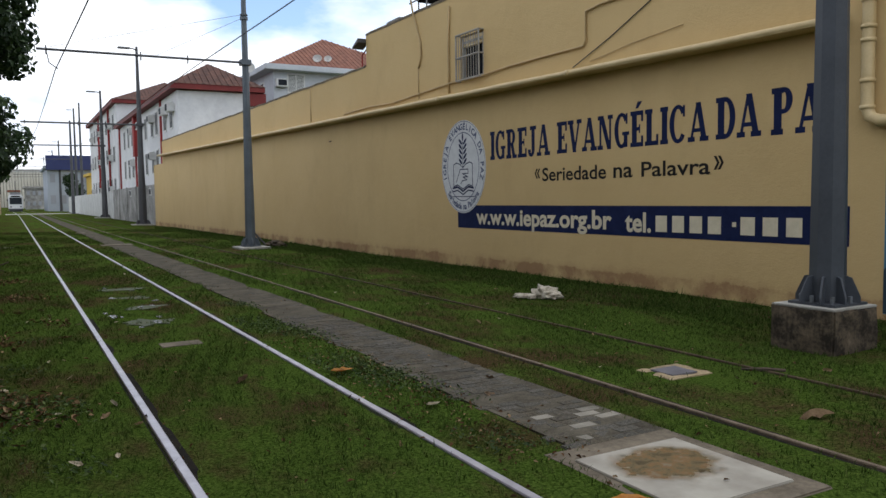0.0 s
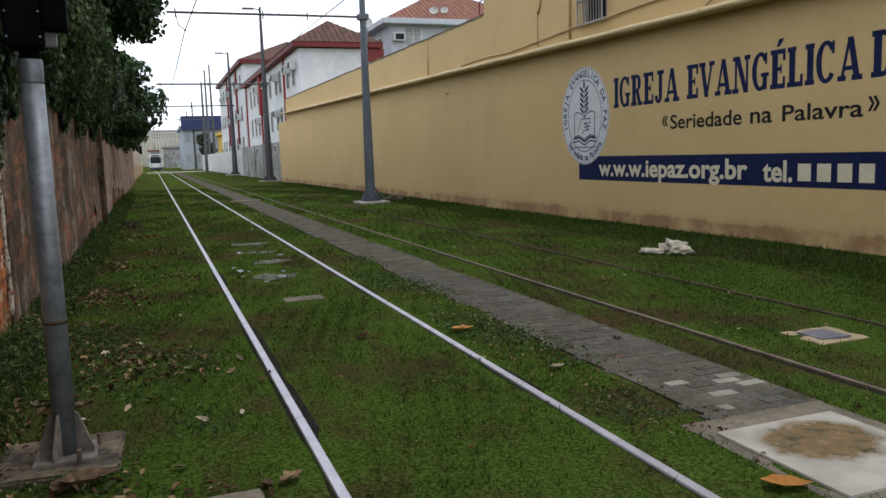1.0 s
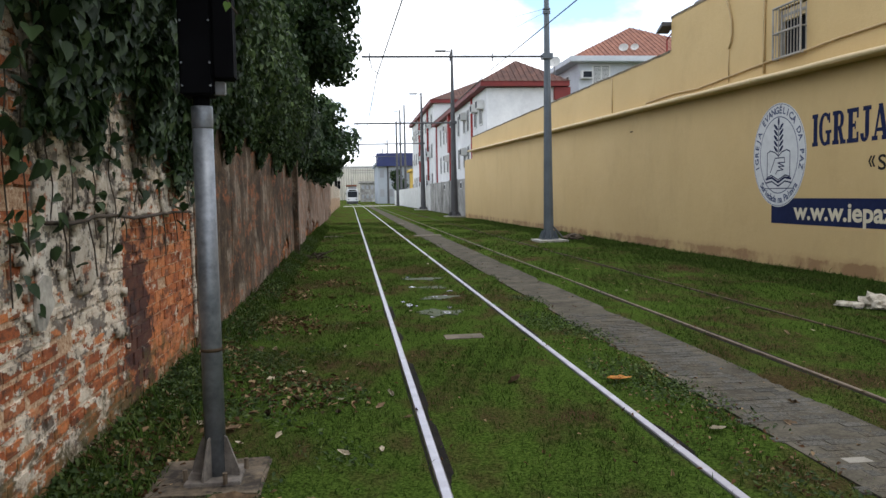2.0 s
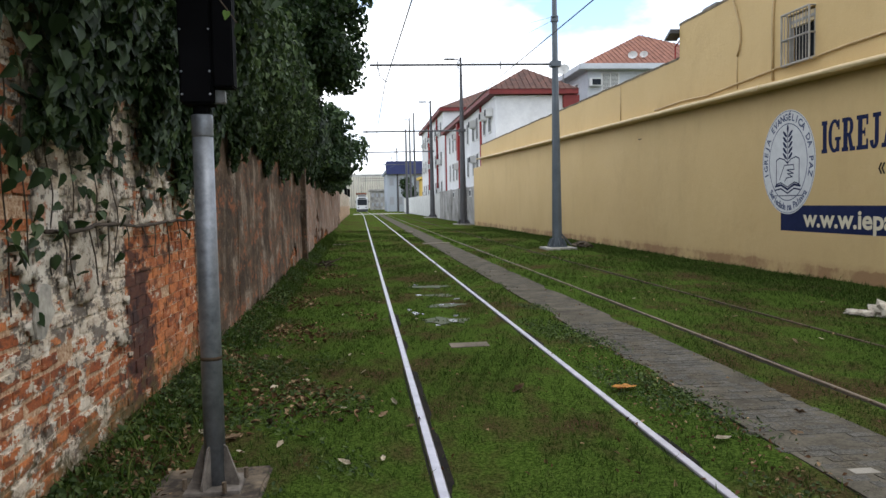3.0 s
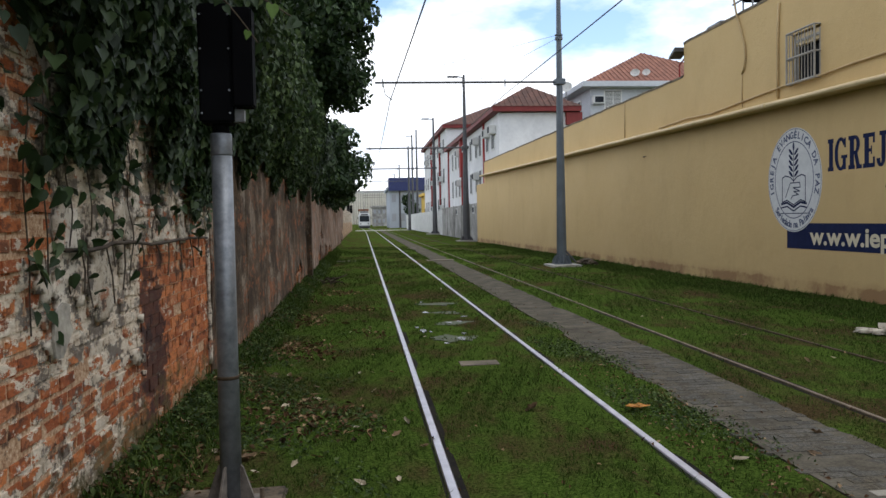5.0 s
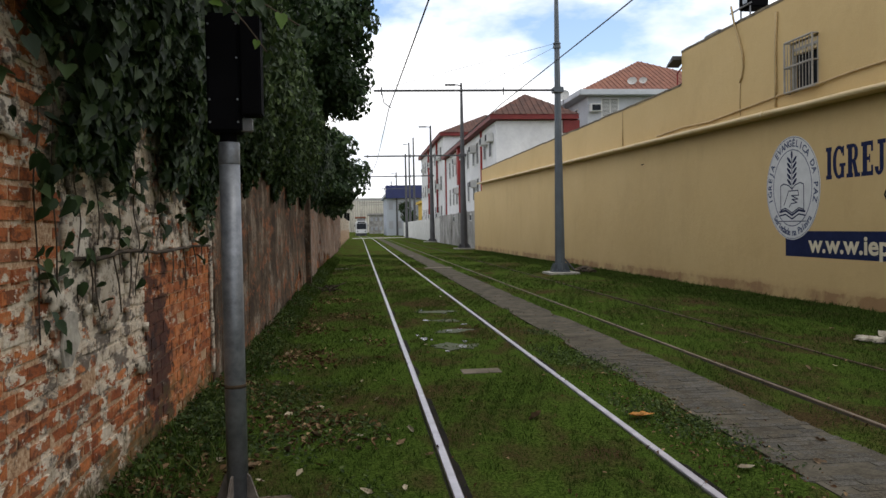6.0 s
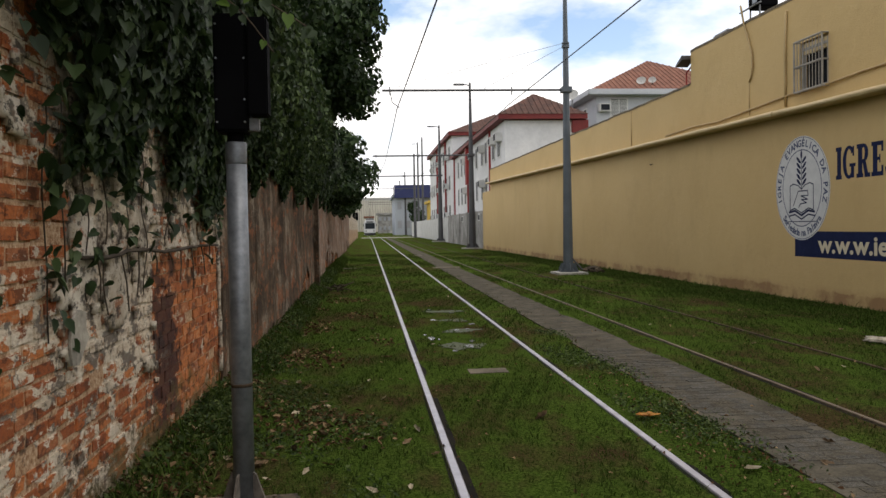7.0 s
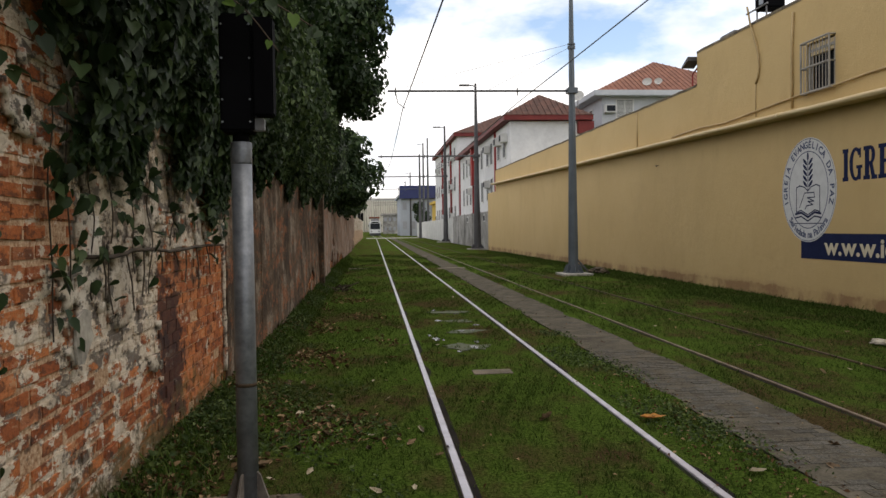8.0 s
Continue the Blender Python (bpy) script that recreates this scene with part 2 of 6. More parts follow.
def old_mortar():
    m, nt, bsdf, pos = blank("old_mortar")
    grit = noise_node(nt, pos, 42, 5, 0.7)
    col = ramp_node(nt, grit, [(0.34, (0.22, 0.105, 0.055)), (0.50, (0.46, 0.29, 0.17)), (0.66, (0.64, 0.49, 0.34))])
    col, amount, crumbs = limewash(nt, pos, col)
    nt.links.new(col, bsdf.inputs["Base Color"])
    bsdf.inputs["Roughness"].default_value = 0.95
    bsdf.inputs["Specular IOR Level"].default_value = 0.2
    bumped(nt, bsdf, math_node(nt, "ADD", grit, crumbs), 0.7, 0.012)
    return m


def old_render():
    """Cracked lime plaster, stained grey, brown and black in runs."""
    m, nt, bsdf, pos = blank("stained_lime_plaster")
    a = noise_node(nt, pos, 2.6, 7, 0.65)
    run = noise_node(nt, stretched(nt, pos, 1.5, 0.6, 0.8), 2.6, 8, 0.75)
    fine = noise_node(nt, pos, 26, 7, 0.75)
    col = ramp_node(nt, a, [(0.32, (0.36, 0.29, 0.21)), (0.5, (0.56, 0.49, 0.39)), (0.68, (0.70, 0.64, 0.54))])
    rust = noise_node(nt, stretched(nt, pos, 1, 0.5, 0.9), 5.5, 6, 0.7)
    col = mix_node(nt, ramp_node(nt, rust, [(0.56, (0, 0, 0)), (0.60, (0.85, 0.85, 0.85))]), col, (0.34, 0.125, 0.055))
    col = mix_node(nt, ramp_node(nt, run, [(0.53, (0, 0, 0)), (0.58, (0.85, 0.85, 0.85))]), col, (0.085, 0.068, 0.052))
    smudge = noise_node(nt, stretched(nt, pos, 1.5, 0.7, 1.1), 10.0, 6, 0.7)
    col = mix_node(nt, ramp_node(nt, smudge, [(0.545, (0, 0, 0)), (0.575, (0.85, 0.85, 0.85))]), col, (0.060, 0.052, 0.045))
    col = mix_node(nt, ramp_node(nt, fine, [(0.54, (0, 0, 0)), (0.60, (0.7, 0.7, 0.7))]), col, (0.19, 0.13, 0.09))
    nt.links.new(col, bsdf.inputs["Base Color"])
    bsdf.inputs["Roughness"].default_value = 0.93
    bsdf.inputs["Specular IOR Level"].default_value = 0.2
    bumped(nt, bsdf, math_node(nt, "ADD", fine, a), 0.8, 0.015)
    return m


def wet_concrete():
    m, nt, bsdf, pos = blank("slab_concrete_with_wet_stain")
    fine = noise_node(nt, pos, 60, 5, 0.65)
    col = ramp_node(nt, noise_node(nt, pos, 4, 5), [(0.35, (0.22, 0.20, 0.165)), (0.65, (0.32, 0.30, 0.25))])
    shift = nt.nodes.new("ShaderNodeVectorMath")
    shift.operation = "SUBTRACT"
    shift.inputs[1].default_value = (2.44, 3.86, 0)
    nt.links.new(pos, shift.inputs[0])
    ln = nt.nodes.new("ShaderNodeVectorMath")
    ln.operation = "LENGTH"
    nt.links.new(stretched(nt, shift.outputs[0], 1.0, 1.2, 0.0), ln.inputs[0])
    d = math_node(nt, "ADD", ln.outputs["Value"], math_node(nt, "MULTIPLY", noise_node(nt, pos, 7, 6, 0.65), 0.34))
    stain = ramp_node(nt, d, [(0.44, (1, 1, 1)), (0.54, (0, 0, 0))])
    col = mix_node(nt, stain, col, ramp_node(nt, noise_node(nt, pos, 9, 7, 0.7), [(0.36, (0.035, 0.028, 0.016)), (0.48, (0.115, 0.090, 0.050)), (0.56, (0.15, 0.085, 0.036)), (0.68, (0.17, 0.155, 0.12))]))
    nt.links.new(col, bsdf.inputs["Base Color"])
    nt.links.new(ramp_node(nt, stain, [(0, (0.75, 0.75, 0.75)), (1, (0.22, 0.22, 0.22))]), bsdf.inputs["Roughness"])
    bumped(nt, bsdf, fine, 0.15, 0.005)
    return m


def dirty_paver():
    """Grey block, each a little different, with trodden dirt across blocks and joints."""
    m, nt, bsdf, pos = blank("grey_block_paver")
    rnd = nt.nodes.new("ShaderNodeObjectInfo").outputs["Random"]
    isl = nt.nodes.new("ShaderNodeNewGeometry").outputs["Random Per Island"]
    tone = math_node(nt, "FRACT", math_node(nt, "ADD", rnd, isl))
    fine = noise_node(nt, pos, 60, 5, 0.7)
    col = ramp_node(nt, fine, [(0.32, (0.040, 0.038, 0.033)), (0.68, (0.125, 0.117, 0.100))])
    col = mix_node(nt, 1.0, col, ramp_node(nt, tone, [(0, (0.72, 0.72, 0.72)), (1, (1.1, 1.1, 1.1))]), "MULTIPLY")
    spread = noise_node(nt, stretched(nt, pos, 1.6, 0.7, 1), 2.4, 7, 0.68)
    dirt = ramp_node(nt, fine, [(0.33, (0.028, 0.023, 0.016)), (0.66, (0.118, 0.102, 0.076))])
    col = mix_node(nt, ramp_node(nt, spread, [(0.49, (0, 0, 0)), (0.60, (0.95, 0.95, 0.95))]), col, dirt)
    nt.links.new(col, bsdf.inputs["Base Color"])
    bsdf.inputs["Roughness"].default_value = 1.0
    bsdf.inputs["Specular IOR Level"].default_value = 0.05
    bumped(nt, bsdf, math_node(nt, "ADD", fine, spread), 0.6, 0.012)
    return m


def brown_render(name, dark, mid, warm, pale, brick):
    """Old render washed brown, with long pale and rusty runs."""
    m, nt, bsdf, pos = blank(name)
    run = noise_node(nt, stretched(nt, pos, 0.7, 0.28, 0.5), 2.2, 12, 0.78)
    blot = noise_node(nt, stretched(nt, pos, 0.9, 0.36, 0.8), 3.4, 12, 0.8)
    fine = noise_node(nt, pos, 22, 6, 0.75)
    col = ramp_node(nt, run, [(0.36, dark), (0.48, mid), (0.57, warm), (0.66, pale)])
    streak = noise_node(nt, stretched(nt, pos, 1.0, 0.40, 0.22), 4.0, 12, 0.8)
    col = mix_node(nt, ramp_node(nt, streak, [(0.52, (0, 0, 0)), (0.60, (0.75, 0.75, 0.75))]), col, pale)
    col = mix_node(nt, ramp_node(nt, streak, [(0.36, (0.7, 0.7, 0.7)), (0.46, (0, 0, 0))]), col, dark)
    col = mix_node(nt, ramp_node(nt, blot, [(0.53, (0, 0, 0)), (0.57, (0.8, 0.8, 0.8))]), col, brick)
    col = mix_node(nt, ramp_node(nt, fine, [(0.48, (0, 0, 0)), (0.56, (0.7, 0.7, 0.7))]), col, (0.060, 0.042, 0.028))
    nt.links.new(col, bsdf.inputs["Base Color"])
    bsdf.inputs["Roughness"].default_value = 0.94
    bsdf.inputs["Specular IOR Level"].default_value = 0.15
    bumped(nt, bsdf, math_node(nt, "ADD", fine, blot), 0.6, 0.012)
    return m


M_BROWNRENDER = brown_render("brown_stained_render", (0.020, 0.014, 0.010), (0.062, 0.040, 0.025), (0.135, 0.088, 0.055), (0.33, 0.27, 0.205), (0.30, 0.110, 0.048))
M_PINKRENDER = brown_render("pinkish_stained_render", (0.09, 0.060, 0.045), (0.22, 0.15, 0.115), (0.33, 0.235, 0.18), (0.48, 0.40, 0.33), (0.34, 0.15, 0.085))
M_PATCH = plain("smooth_grey_cement_patch", (0.16, 0.145, 0.12), (0.46, 0.42, 0.35), 9, 0.85, bump=0.2, fine=30)
M_OCHRE = ochre_paint()
M_TURF = grass_soil()
M_BRICK = old_brick()
M_RENDER = old_render()
M_SLAB = wet_concrete()
M_MORTAR = old_mortar()
M_PIPE = plain("ochre_painted_pipe", (0.50, 0.37, 0.18), (0.62, 0.48, 0.26), 2.0, 0.5, bump=0.08)
M_CABLE = plain("ochre_painted_cable", (0.33, 0.23, 0.10), (0.48, 0.35, 0.17), 2.0, 0.6, bump=0.1)
M_FADEDNAVY = plain("faded_navy_paint", (0.055, 0.065, 0.12), (0.10, 0.115, 0.18), 6, 0.8, bump=0.1, spec=0.1)
M_NAVY = plain("navy_sign_paint", (0.006, 0.010, 0.042), (0.012, 0.019, 0.066), 5, 0.75, bump=0.1, spec=0.12)
M_CREAM = plain("cream_sign_paint", (0.56, 0.49, 0.34), (0.66, 0.58, 0.42), 8, 0.65, bump=0.1)
M_BLACKINK = plain("black_sign_paint", (0.009, 0.008, 0.008), (0.024, 0.021, 0.02), 8, 0.8, bump=0.1, spec=0.12)
M_LOGO = plain("pale_emblem_paint", (0.52, 0.52, 0.52), (0.64, 0.64, 0.63), 6, 0.65, bump=0.1)
M_MAST = plain("grey_blue_mast_paint", (0.062, 0.075, 0.088), (0.098, 0.116, 0.134), 1.5, 0.5, bump=0.08, fine=25)
M_NEARMAST = plain("dark_steel_mast_paint", (0.036, 0.041, 0.050), (0.062, 0.069, 0.080), 1.5, 0.55, bump=0.08, fine=25)
M_DARKMAST = plain("dark_mast_paint", (0.045, 0.045, 0.048), (0.075, 0.075, 0.08), 1.5, 0.55, bump=0.08)
M_GALV = plain("galvanised_steel", (0.10, 0.108, 0.118), (0.23, 0.243, 0.258), 9, 0.46, metal=0.45, bump=0.1, fine=30)
M_FOOT = plain("dirty_rusted_steel", (0.060, 0.050, 0.042), (0.19, 0.165, 0.14), 9, 0.75, metal=0.1, bump=0.2, fine=40)
M_RAIL = plain("polished_rail_steel", (0.29, 0.275, 0.30), (0.47, 0.45, 0.485), 6, 0.40, metal=0.8, bump=0.05, fine=70)
M_RUSTRAIL = plain("rusty_rail_steel", (0.060, 0.042, 0.027), (0.19, 0.145, 0.10), 5, 0.7, metal=0.3, bump=0.3, fine=60)
M_SUNKRAIL = plain("overgrown_rail_rust", (0.030, 0.021, 0.013), (0.095, 0.068, 0.044), 5, 0.85, metal=0.1, bump=0.3, fine=60, spec=0.1)
# Near-black: the shade in the rail groove is put into this colour, with dirt.
M_GROOVE = plain("rail_groove_shade_and_dirt", (0.004, 0.004, 0.004), (0.018, 0.014, 0.010), 9, 0.95, bump=0.5, spec=0.1)
M_PAVER = dirty_paver()
M_PATHDIRT = plain("trodden_path_dirt", (0.034, 0.030, 0.023), (0.116, 0.103, 0.078), 2.6, 1.0, bump=0.5, fine=50, spec=0.05)
M_DIRTCONC = plain("muddy_cement", (0.04, 0.031, 0.020), (0.17, 0.14, 0.10), 3.0, 0.95, bump=0.5, fine=30)
M_PALEPAVER = plain("pale_block_paver", (0.12, 0.11, 0.088), (0.24, 0.22, 0.18), 4, 0.9, bump=0.4, fine=60, piece=0.25)
M_CONC = plain("grey_concrete", (0.23, 0.22, 0.195), (0.40, 0.385, 0.34), 2.2, 0.9, bump=0.4)
M_OLDCONC = plain("stained_foundation_concrete", (0.022, 0.016, 0.010), (0.17, 0.13, 0.085), 4.5, 0.95, bump=0.7, fine=25, spread=(0.42, 0.66))
M_PITCH = plain("black_signal_housing", (0.0025, 0.0025, 0.003), (0.005, 0.005, 0.006), 4, 0.9, bump=0.05, spec=0.04)
M_WHITEWALL = plain("white_house_paint", (0.55, 0.55, 0.56), (0.70, 0.70, 0.70), 0.6, 0.8, bump=0.15, fine=6)
M_GREYHOUSE = plain("pale_grey_house_paint", (0.38, 0.40, 0.43), (0.50, 0.52, 0.55), 0.6, 0.8, bump=0.15, fine=6)
M_REDTRIM = plain("red_trim_paint", (0.20, 0.014, 0.014), (0.32, 0.026, 0.022), 1.2, 0.65, bump=0.1)
M_DARKRED = plain("dark_red_eave_paint", (0.11, 0.012, 0.012), (0.19, 0.024, 0.020), 1.2, 0.65, bump=0.1)
M_ROOF = plain("weathered_roof_tile", (0.040, 0.022, 0.018), (0.125, 0.055, 0.038), 2.4, 0.9, bump=0.6, fine=14, piece=0.06)
M_ROOFRED = plain("orange_roof_tile", (0.105, 0.044, 0.030), (0.25, 0.105, 0.066), 2.4, 0.9, bump=0.5, fine=14, piece=0.06)
M_GLASS = plain("dark_window_glass", (0.014, 0.017, 0.022), (0.03, 0.034, 0.04), 0.7, 0.6, bump=0.0, spec=0.06)
M_FENCEWALL = plain("weathered_boundary_wall", (0.10, 0.095, 0.085), (0.42, 0.41, 0.39), 0.7, 0.9, bump=0.3, fine=12)
M_WHITEFENCE = plain("whitewashed_boundary_wall", (0.42, 0.42, 0.40), (0.62, 0.62, 0.60), 0.9, 0.9, bump=0.3, fine=12)
M_WIRE = plain("dark_copper_wire", (0.02, 0.02, 0.022), (0.04, 0.04, 0.042), 2, 0.6, bump=0)
M_THINWIRE = plain("pale_steel_stay", (0.16, 0.17, 0.18), (0.26, 0.27, 0.28), 2, 0.5, bump=0)
M_BLUESIGN = plain("blue_hoarding", (0.010, 0.016, 0.075), (0.018, 0.028, 0.11), 0.4, 0.5, bump=0)
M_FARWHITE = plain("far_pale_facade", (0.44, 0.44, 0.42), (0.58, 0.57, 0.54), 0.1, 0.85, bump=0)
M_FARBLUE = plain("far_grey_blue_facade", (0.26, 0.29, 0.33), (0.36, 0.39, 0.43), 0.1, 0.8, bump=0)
M_YELLOWHOUSE = plain("yellow_house_paint", (0.55, 0.36, 0.06), (0.68, 0.46, 0.10), 0.4, 0.8, bump=0)
M_TRAMWHITE = plain("white_tram_body", (0.58, 0.58, 0.58), (0.68, 0.68, 0.68), 0.6, 0.35, bump=0)
M_BARS = plain("grey_window_bars", (0.22, 0.205, 0.18), (0.36, 0.335, 0.29), 6, 0.6, bump=0.15)
M_IVY = leaf_mat("vine_leaf", (0.011, 0.021, 0.007), (0.024, 0.044, 0.015), (0.076, 0.112, 0.040), 0.48, 0.2, 0.27)
M_LEAF = leaf_mat("dark_tree_leaf", (0.012, 0.025, 0.009), (0.024, 0.048, 0.015), (0.066, 0.105, 0.032), 0.55, 0.2)
M_BLADE = leaf_mat("grass_blade", (0.018, 0.034, 0.007), (0.045, 0.079, 0.014), (0.118, 0.146, 0.042), 0.8, 0.0)
M_SMALLIVY = leaf_mat("small_creeper_leaf", (0.016, 0.030, 0.009), (0.036, 0.062, 0.019), (0.105, 0.150, 0.048), 0.5, 0.2, 0.3)
M_SHOOT = leaf_mat("young_shoot_leaf", (0.040, 0.085, 0.012), (0.085, 0.150, 0.022), (0.150, 0.220, 0.040), 0.5, 0.2, 0.35)
M_WEED = leaf_mat("weed_leaf", (0.018, 0.032, 0.008), (0.042, 0.070, 0.018), (0.115, 0.150, 0.045), 0.65, 0.15)
M_BARK = plain("brown_bark", (0.028, 0.020, 0.014), (0.09, 0.066, 0.045), 5, 0.95, bump=0.8, fine=30)
M_DRY = plain("dry_brown_leaf", (0.10, 0.058, 0.028), (0.30, 0.20, 0.105), 14, 0.8, bump=0.3, piece=0.55)
M_PALEDRY = plain("pale_dry_leaf", (0.32, 0.26, 0.17), (0.50, 0.43, 0.31), 14, 0.8, bump=0.3, piece=0.3)
M_ORANGE = plain("orange_fallen_leaf", (0.42, 0.16, 0.02), (0.62, 0.30, 0.05), 16, 0.6, bump=0.3)
M_BAG = plain("dirty_white_bag", (0.20, 0.17, 0.12), (0.52, 0.47, 0.38), 14, 0.7, bump=0.4)
M_MURAL = plain("teal_mural_paint", (0.030, 0.10, 0.16), (0.10, 0.26, 0.36), 0.8, 0.7, bump=0.15)
M_MURALDARK = plain("dark_mural_paint", (0.012, 0.03, 0.045), (0.03, 0.06, 0.08), 1.2, 0.7, bump=0.15)
M_METER = plain("grey_iron_lid", (0.075, 0.072, 0.085), (0.14, 0.135, 0.15), 6, 0.7, metal=0.3, bump=0.4)
M_PUDDLE = plain("shallow_water", (0.05, 0.055, 0.04), (0.09, 0.09, 0.07), 6, 0.22, bump=0.05, spec=0.5)
M_MUD = plain("wet_grey_mud", (0.032, 0.046, 0.012), (0.060, 0.066, 0.028), 7, 0.75, bump=0.6, fine=30)
M_STEELGREY = plain("grey_steel_box", (0.12, 0.12, 0.125), (0.2, 0.2, 0.205), 3, 0.5, metal=0.2, bump=0.1)
M_WHITEPLASTIC = plain("white_plastic", (0.52, 0.52, 0.50), (0.64, 0.64, 0.62), 3, 0.45, bump=0)

# ---------- mesh helpers ----------
def mesh_of(name, bm, material, smooth=False):
    me = bpy.data.meshes.new(name)
    bm.normal_update()
    bm.to_mesh(me)
    bm.free()
    me.materials.append(material)
    if smooth:
        for p in me.polygons:
            p.use_smooth = True
    return me


def part(name, bm, material, parent, label="", smooth=False):
    """Links bm as one mesh object under a thing or under a part."""
    ob = new(name, mesh_of(name, bm, material, smooth))
    ob.parent = parent
    if label:
        ob["label"] = label
    return ob


def thing(name, label, category, at=(0, 0, 0), rz=0, group="", kind=""):
    ob = new(name)
    ob.empty_display_size = 0.1
    ob.matrix_world = pose(*at, 0, 0, rz)
    return tagged(ob, label, category, group, kind)


def solid(name, bm, material, label, category, group="", kind="", smooth=False):
    return tagged(new(name, mesh_of(name, bm, material, smooth)), label, category, group, kind)


def box(x0, x1, y0, y1, z0, z1, bevel=0.0, bm=None):
    bm = bm or bmesh.new()
    r = bmesh.ops.create_cube(bm, size=1, matrix=Matrix.Translation(((x0 + x1) / 2, (y0 + y1) / 2, (z0 + z1) / 2)) @ Matrix.Diagonal((x1 - x0, y1 - y0, z1 - z0, 1)))
    if bevel:
        edges = list({e for v in r["verts"] for e in v.link_edges})
        bmesh.ops.bevel(bm, geom=edges, offset=bevel, segments=2, affect="EDGES")
    return bm


def tube(points, radius, sides=8, bm=None, caps=True):
    """A round bar along points; radius may be one number or one for each point."""
    bm = bm or bmesh.new()
    pts = [Vector(p) for p in points]
    rs = radius if isinstance(radius, (list, tuple)) else [radius] * len(pts)
    rings = []
    side = None
    for i, p in enumerate(pts):
        d = (pts[min(i + 1, len(pts) - 1)] - pts[max(i - 1, 0)]).normalized()
        if side is None:
            side = d.orthogonal().normalized()
        side = (side - d * side.dot(d)).normalized()
        up = d.cross(side)
        rings.append([bm.verts.new(p + (side * math.cos(a) + up * math.sin(a)) * rs[i]) for a in (2 * math.pi * j / sides for j in range(sides))])
    for a, b in zip(rings, rings[1:]):
        for j in range(sides):
            bm.faces.new((a[j], a[(j + 1) % sides], b[(j + 1) % sides], b[j]))
    if caps:
        bm.faces.new(rings[0][::-1])
        bm.faces.new(rings[-1])
    return bm


def prism(outline, depth, bm=None, m=None):
    """A flat outline in local x, y made depth thick along local z, laid by the pose m."""
    bm = bm or bmesh.new()
    m = m or Matrix()
    lo = [bm.verts.new(m @ Vector((x, y, 0))) for x, y in outline]
    hi = [bm.verts.new(m @ Vector((x, y, depth))) for x, y in outline]
    n = len(lo)
    bm.faces.new(lo[::-1])
    bm.faces.new(hi)
    for i in range(n):
        bm.faces.new((lo[i], lo[(i + 1) % n], hi[(i + 1) % n], hi[i]))
    return bm


def raw_mesh(name, verts, faces, material, smooth=False, crisp=False):
    """A mesh straight from arrays: verts (n, 3), faces (m, k)."""
    me = bpy.data.meshes.new(name)
    k = faces.shape[1]
    me.vertices.add(len(verts))
    me.vertices.foreach_set("co", np.ascontiguousarray(verts, dtype=np.float32).ravel())
    me.loops.add(faces.size)
    me.loops.foreach_set("vertex_index", np.ascontiguousarray(faces, dtype=np.int32).ravel())
    me.polygons.add(len(faces))
    me.polygons.foreach_set("loop_start", np.arange(0, faces.size, k, dtype=np.int32))
    me.materials.append(material)
    me.update(calc_edges=True)
    if smooth:
        me.polygons.foreach_set("use_smooth", np.ones(len(faces), dtype=bool))
    if crisp:
        me.polygons.foreach_set("use_smooth", np.zeros(len(faces), dtype=bool))
    return me


# ---------- the lie of the land ----------
def lumps(x, y):
    return 0.016 * np.sin(1.7 * x + 0.6 * y) * np.cos(0.9 * y - 0.4 * x) + 0.009 * np.sin(4.3 * x + 1.1) * np.sin(3.1 * y)


def ground_z(x, y):
    """Turf height: level with the rails, a little lower between them, slightly up at both walls."""
    x, y = np.asarray(x, float), np.asarray(y, float)
    z = -0.012 + lumps(x, y)
    z = z + (0.15 + 0.07 * np.clip((y - 9) / 20, 0, 1)) * np.clip((-1.56 - x) / 0.46, 0, 1) - 0.05 * np.clip((x - 6.8) / 1.6, 0, 1)
    for rail_x in (0, 1.505, 3.45, 4.955):
        near = np.clip(1 - np.abs(x - rail_x) / 0.22, 0, 1)
        z = z * (1 - near) + (-0.022) * near
    path = np.clip(1 - np.maximum(0, np.abs(x - 2.56 - 0.05 * np.sin(1.7 * y) - 0.03 * np.sin(5 * y)) - 0.31) / 0.12, 0, 1)
    path = path * np.clip((y - 4.38) / 0.1, 0, 1)
    return z * (1 - path) + (-0.035) * path


WALL_K = (7.75 - 8.62) / 41.0


def wall_x(y):
    """The ochre wall's face."""
    return 8.62 + WALL_K * (y - 12.0)


def on_wall(y, z, proud=0.0):
    return Vector((wall_x(y) - proud, y, z))


def wall_pose(y, z, proud=0.0):
    """Local x runs along the wall as one reads it, local y up, local z out towards the tracks."""
    along = -Vector((WALL_K, 1, 0)).normalized()
    up = Vector((0, 0, 1))
    out = along.cross(up)
    m = Matrix((along, up, out)).transposed().to_4x4()
    m.translation = on_wall(y, z, proud)
    return m


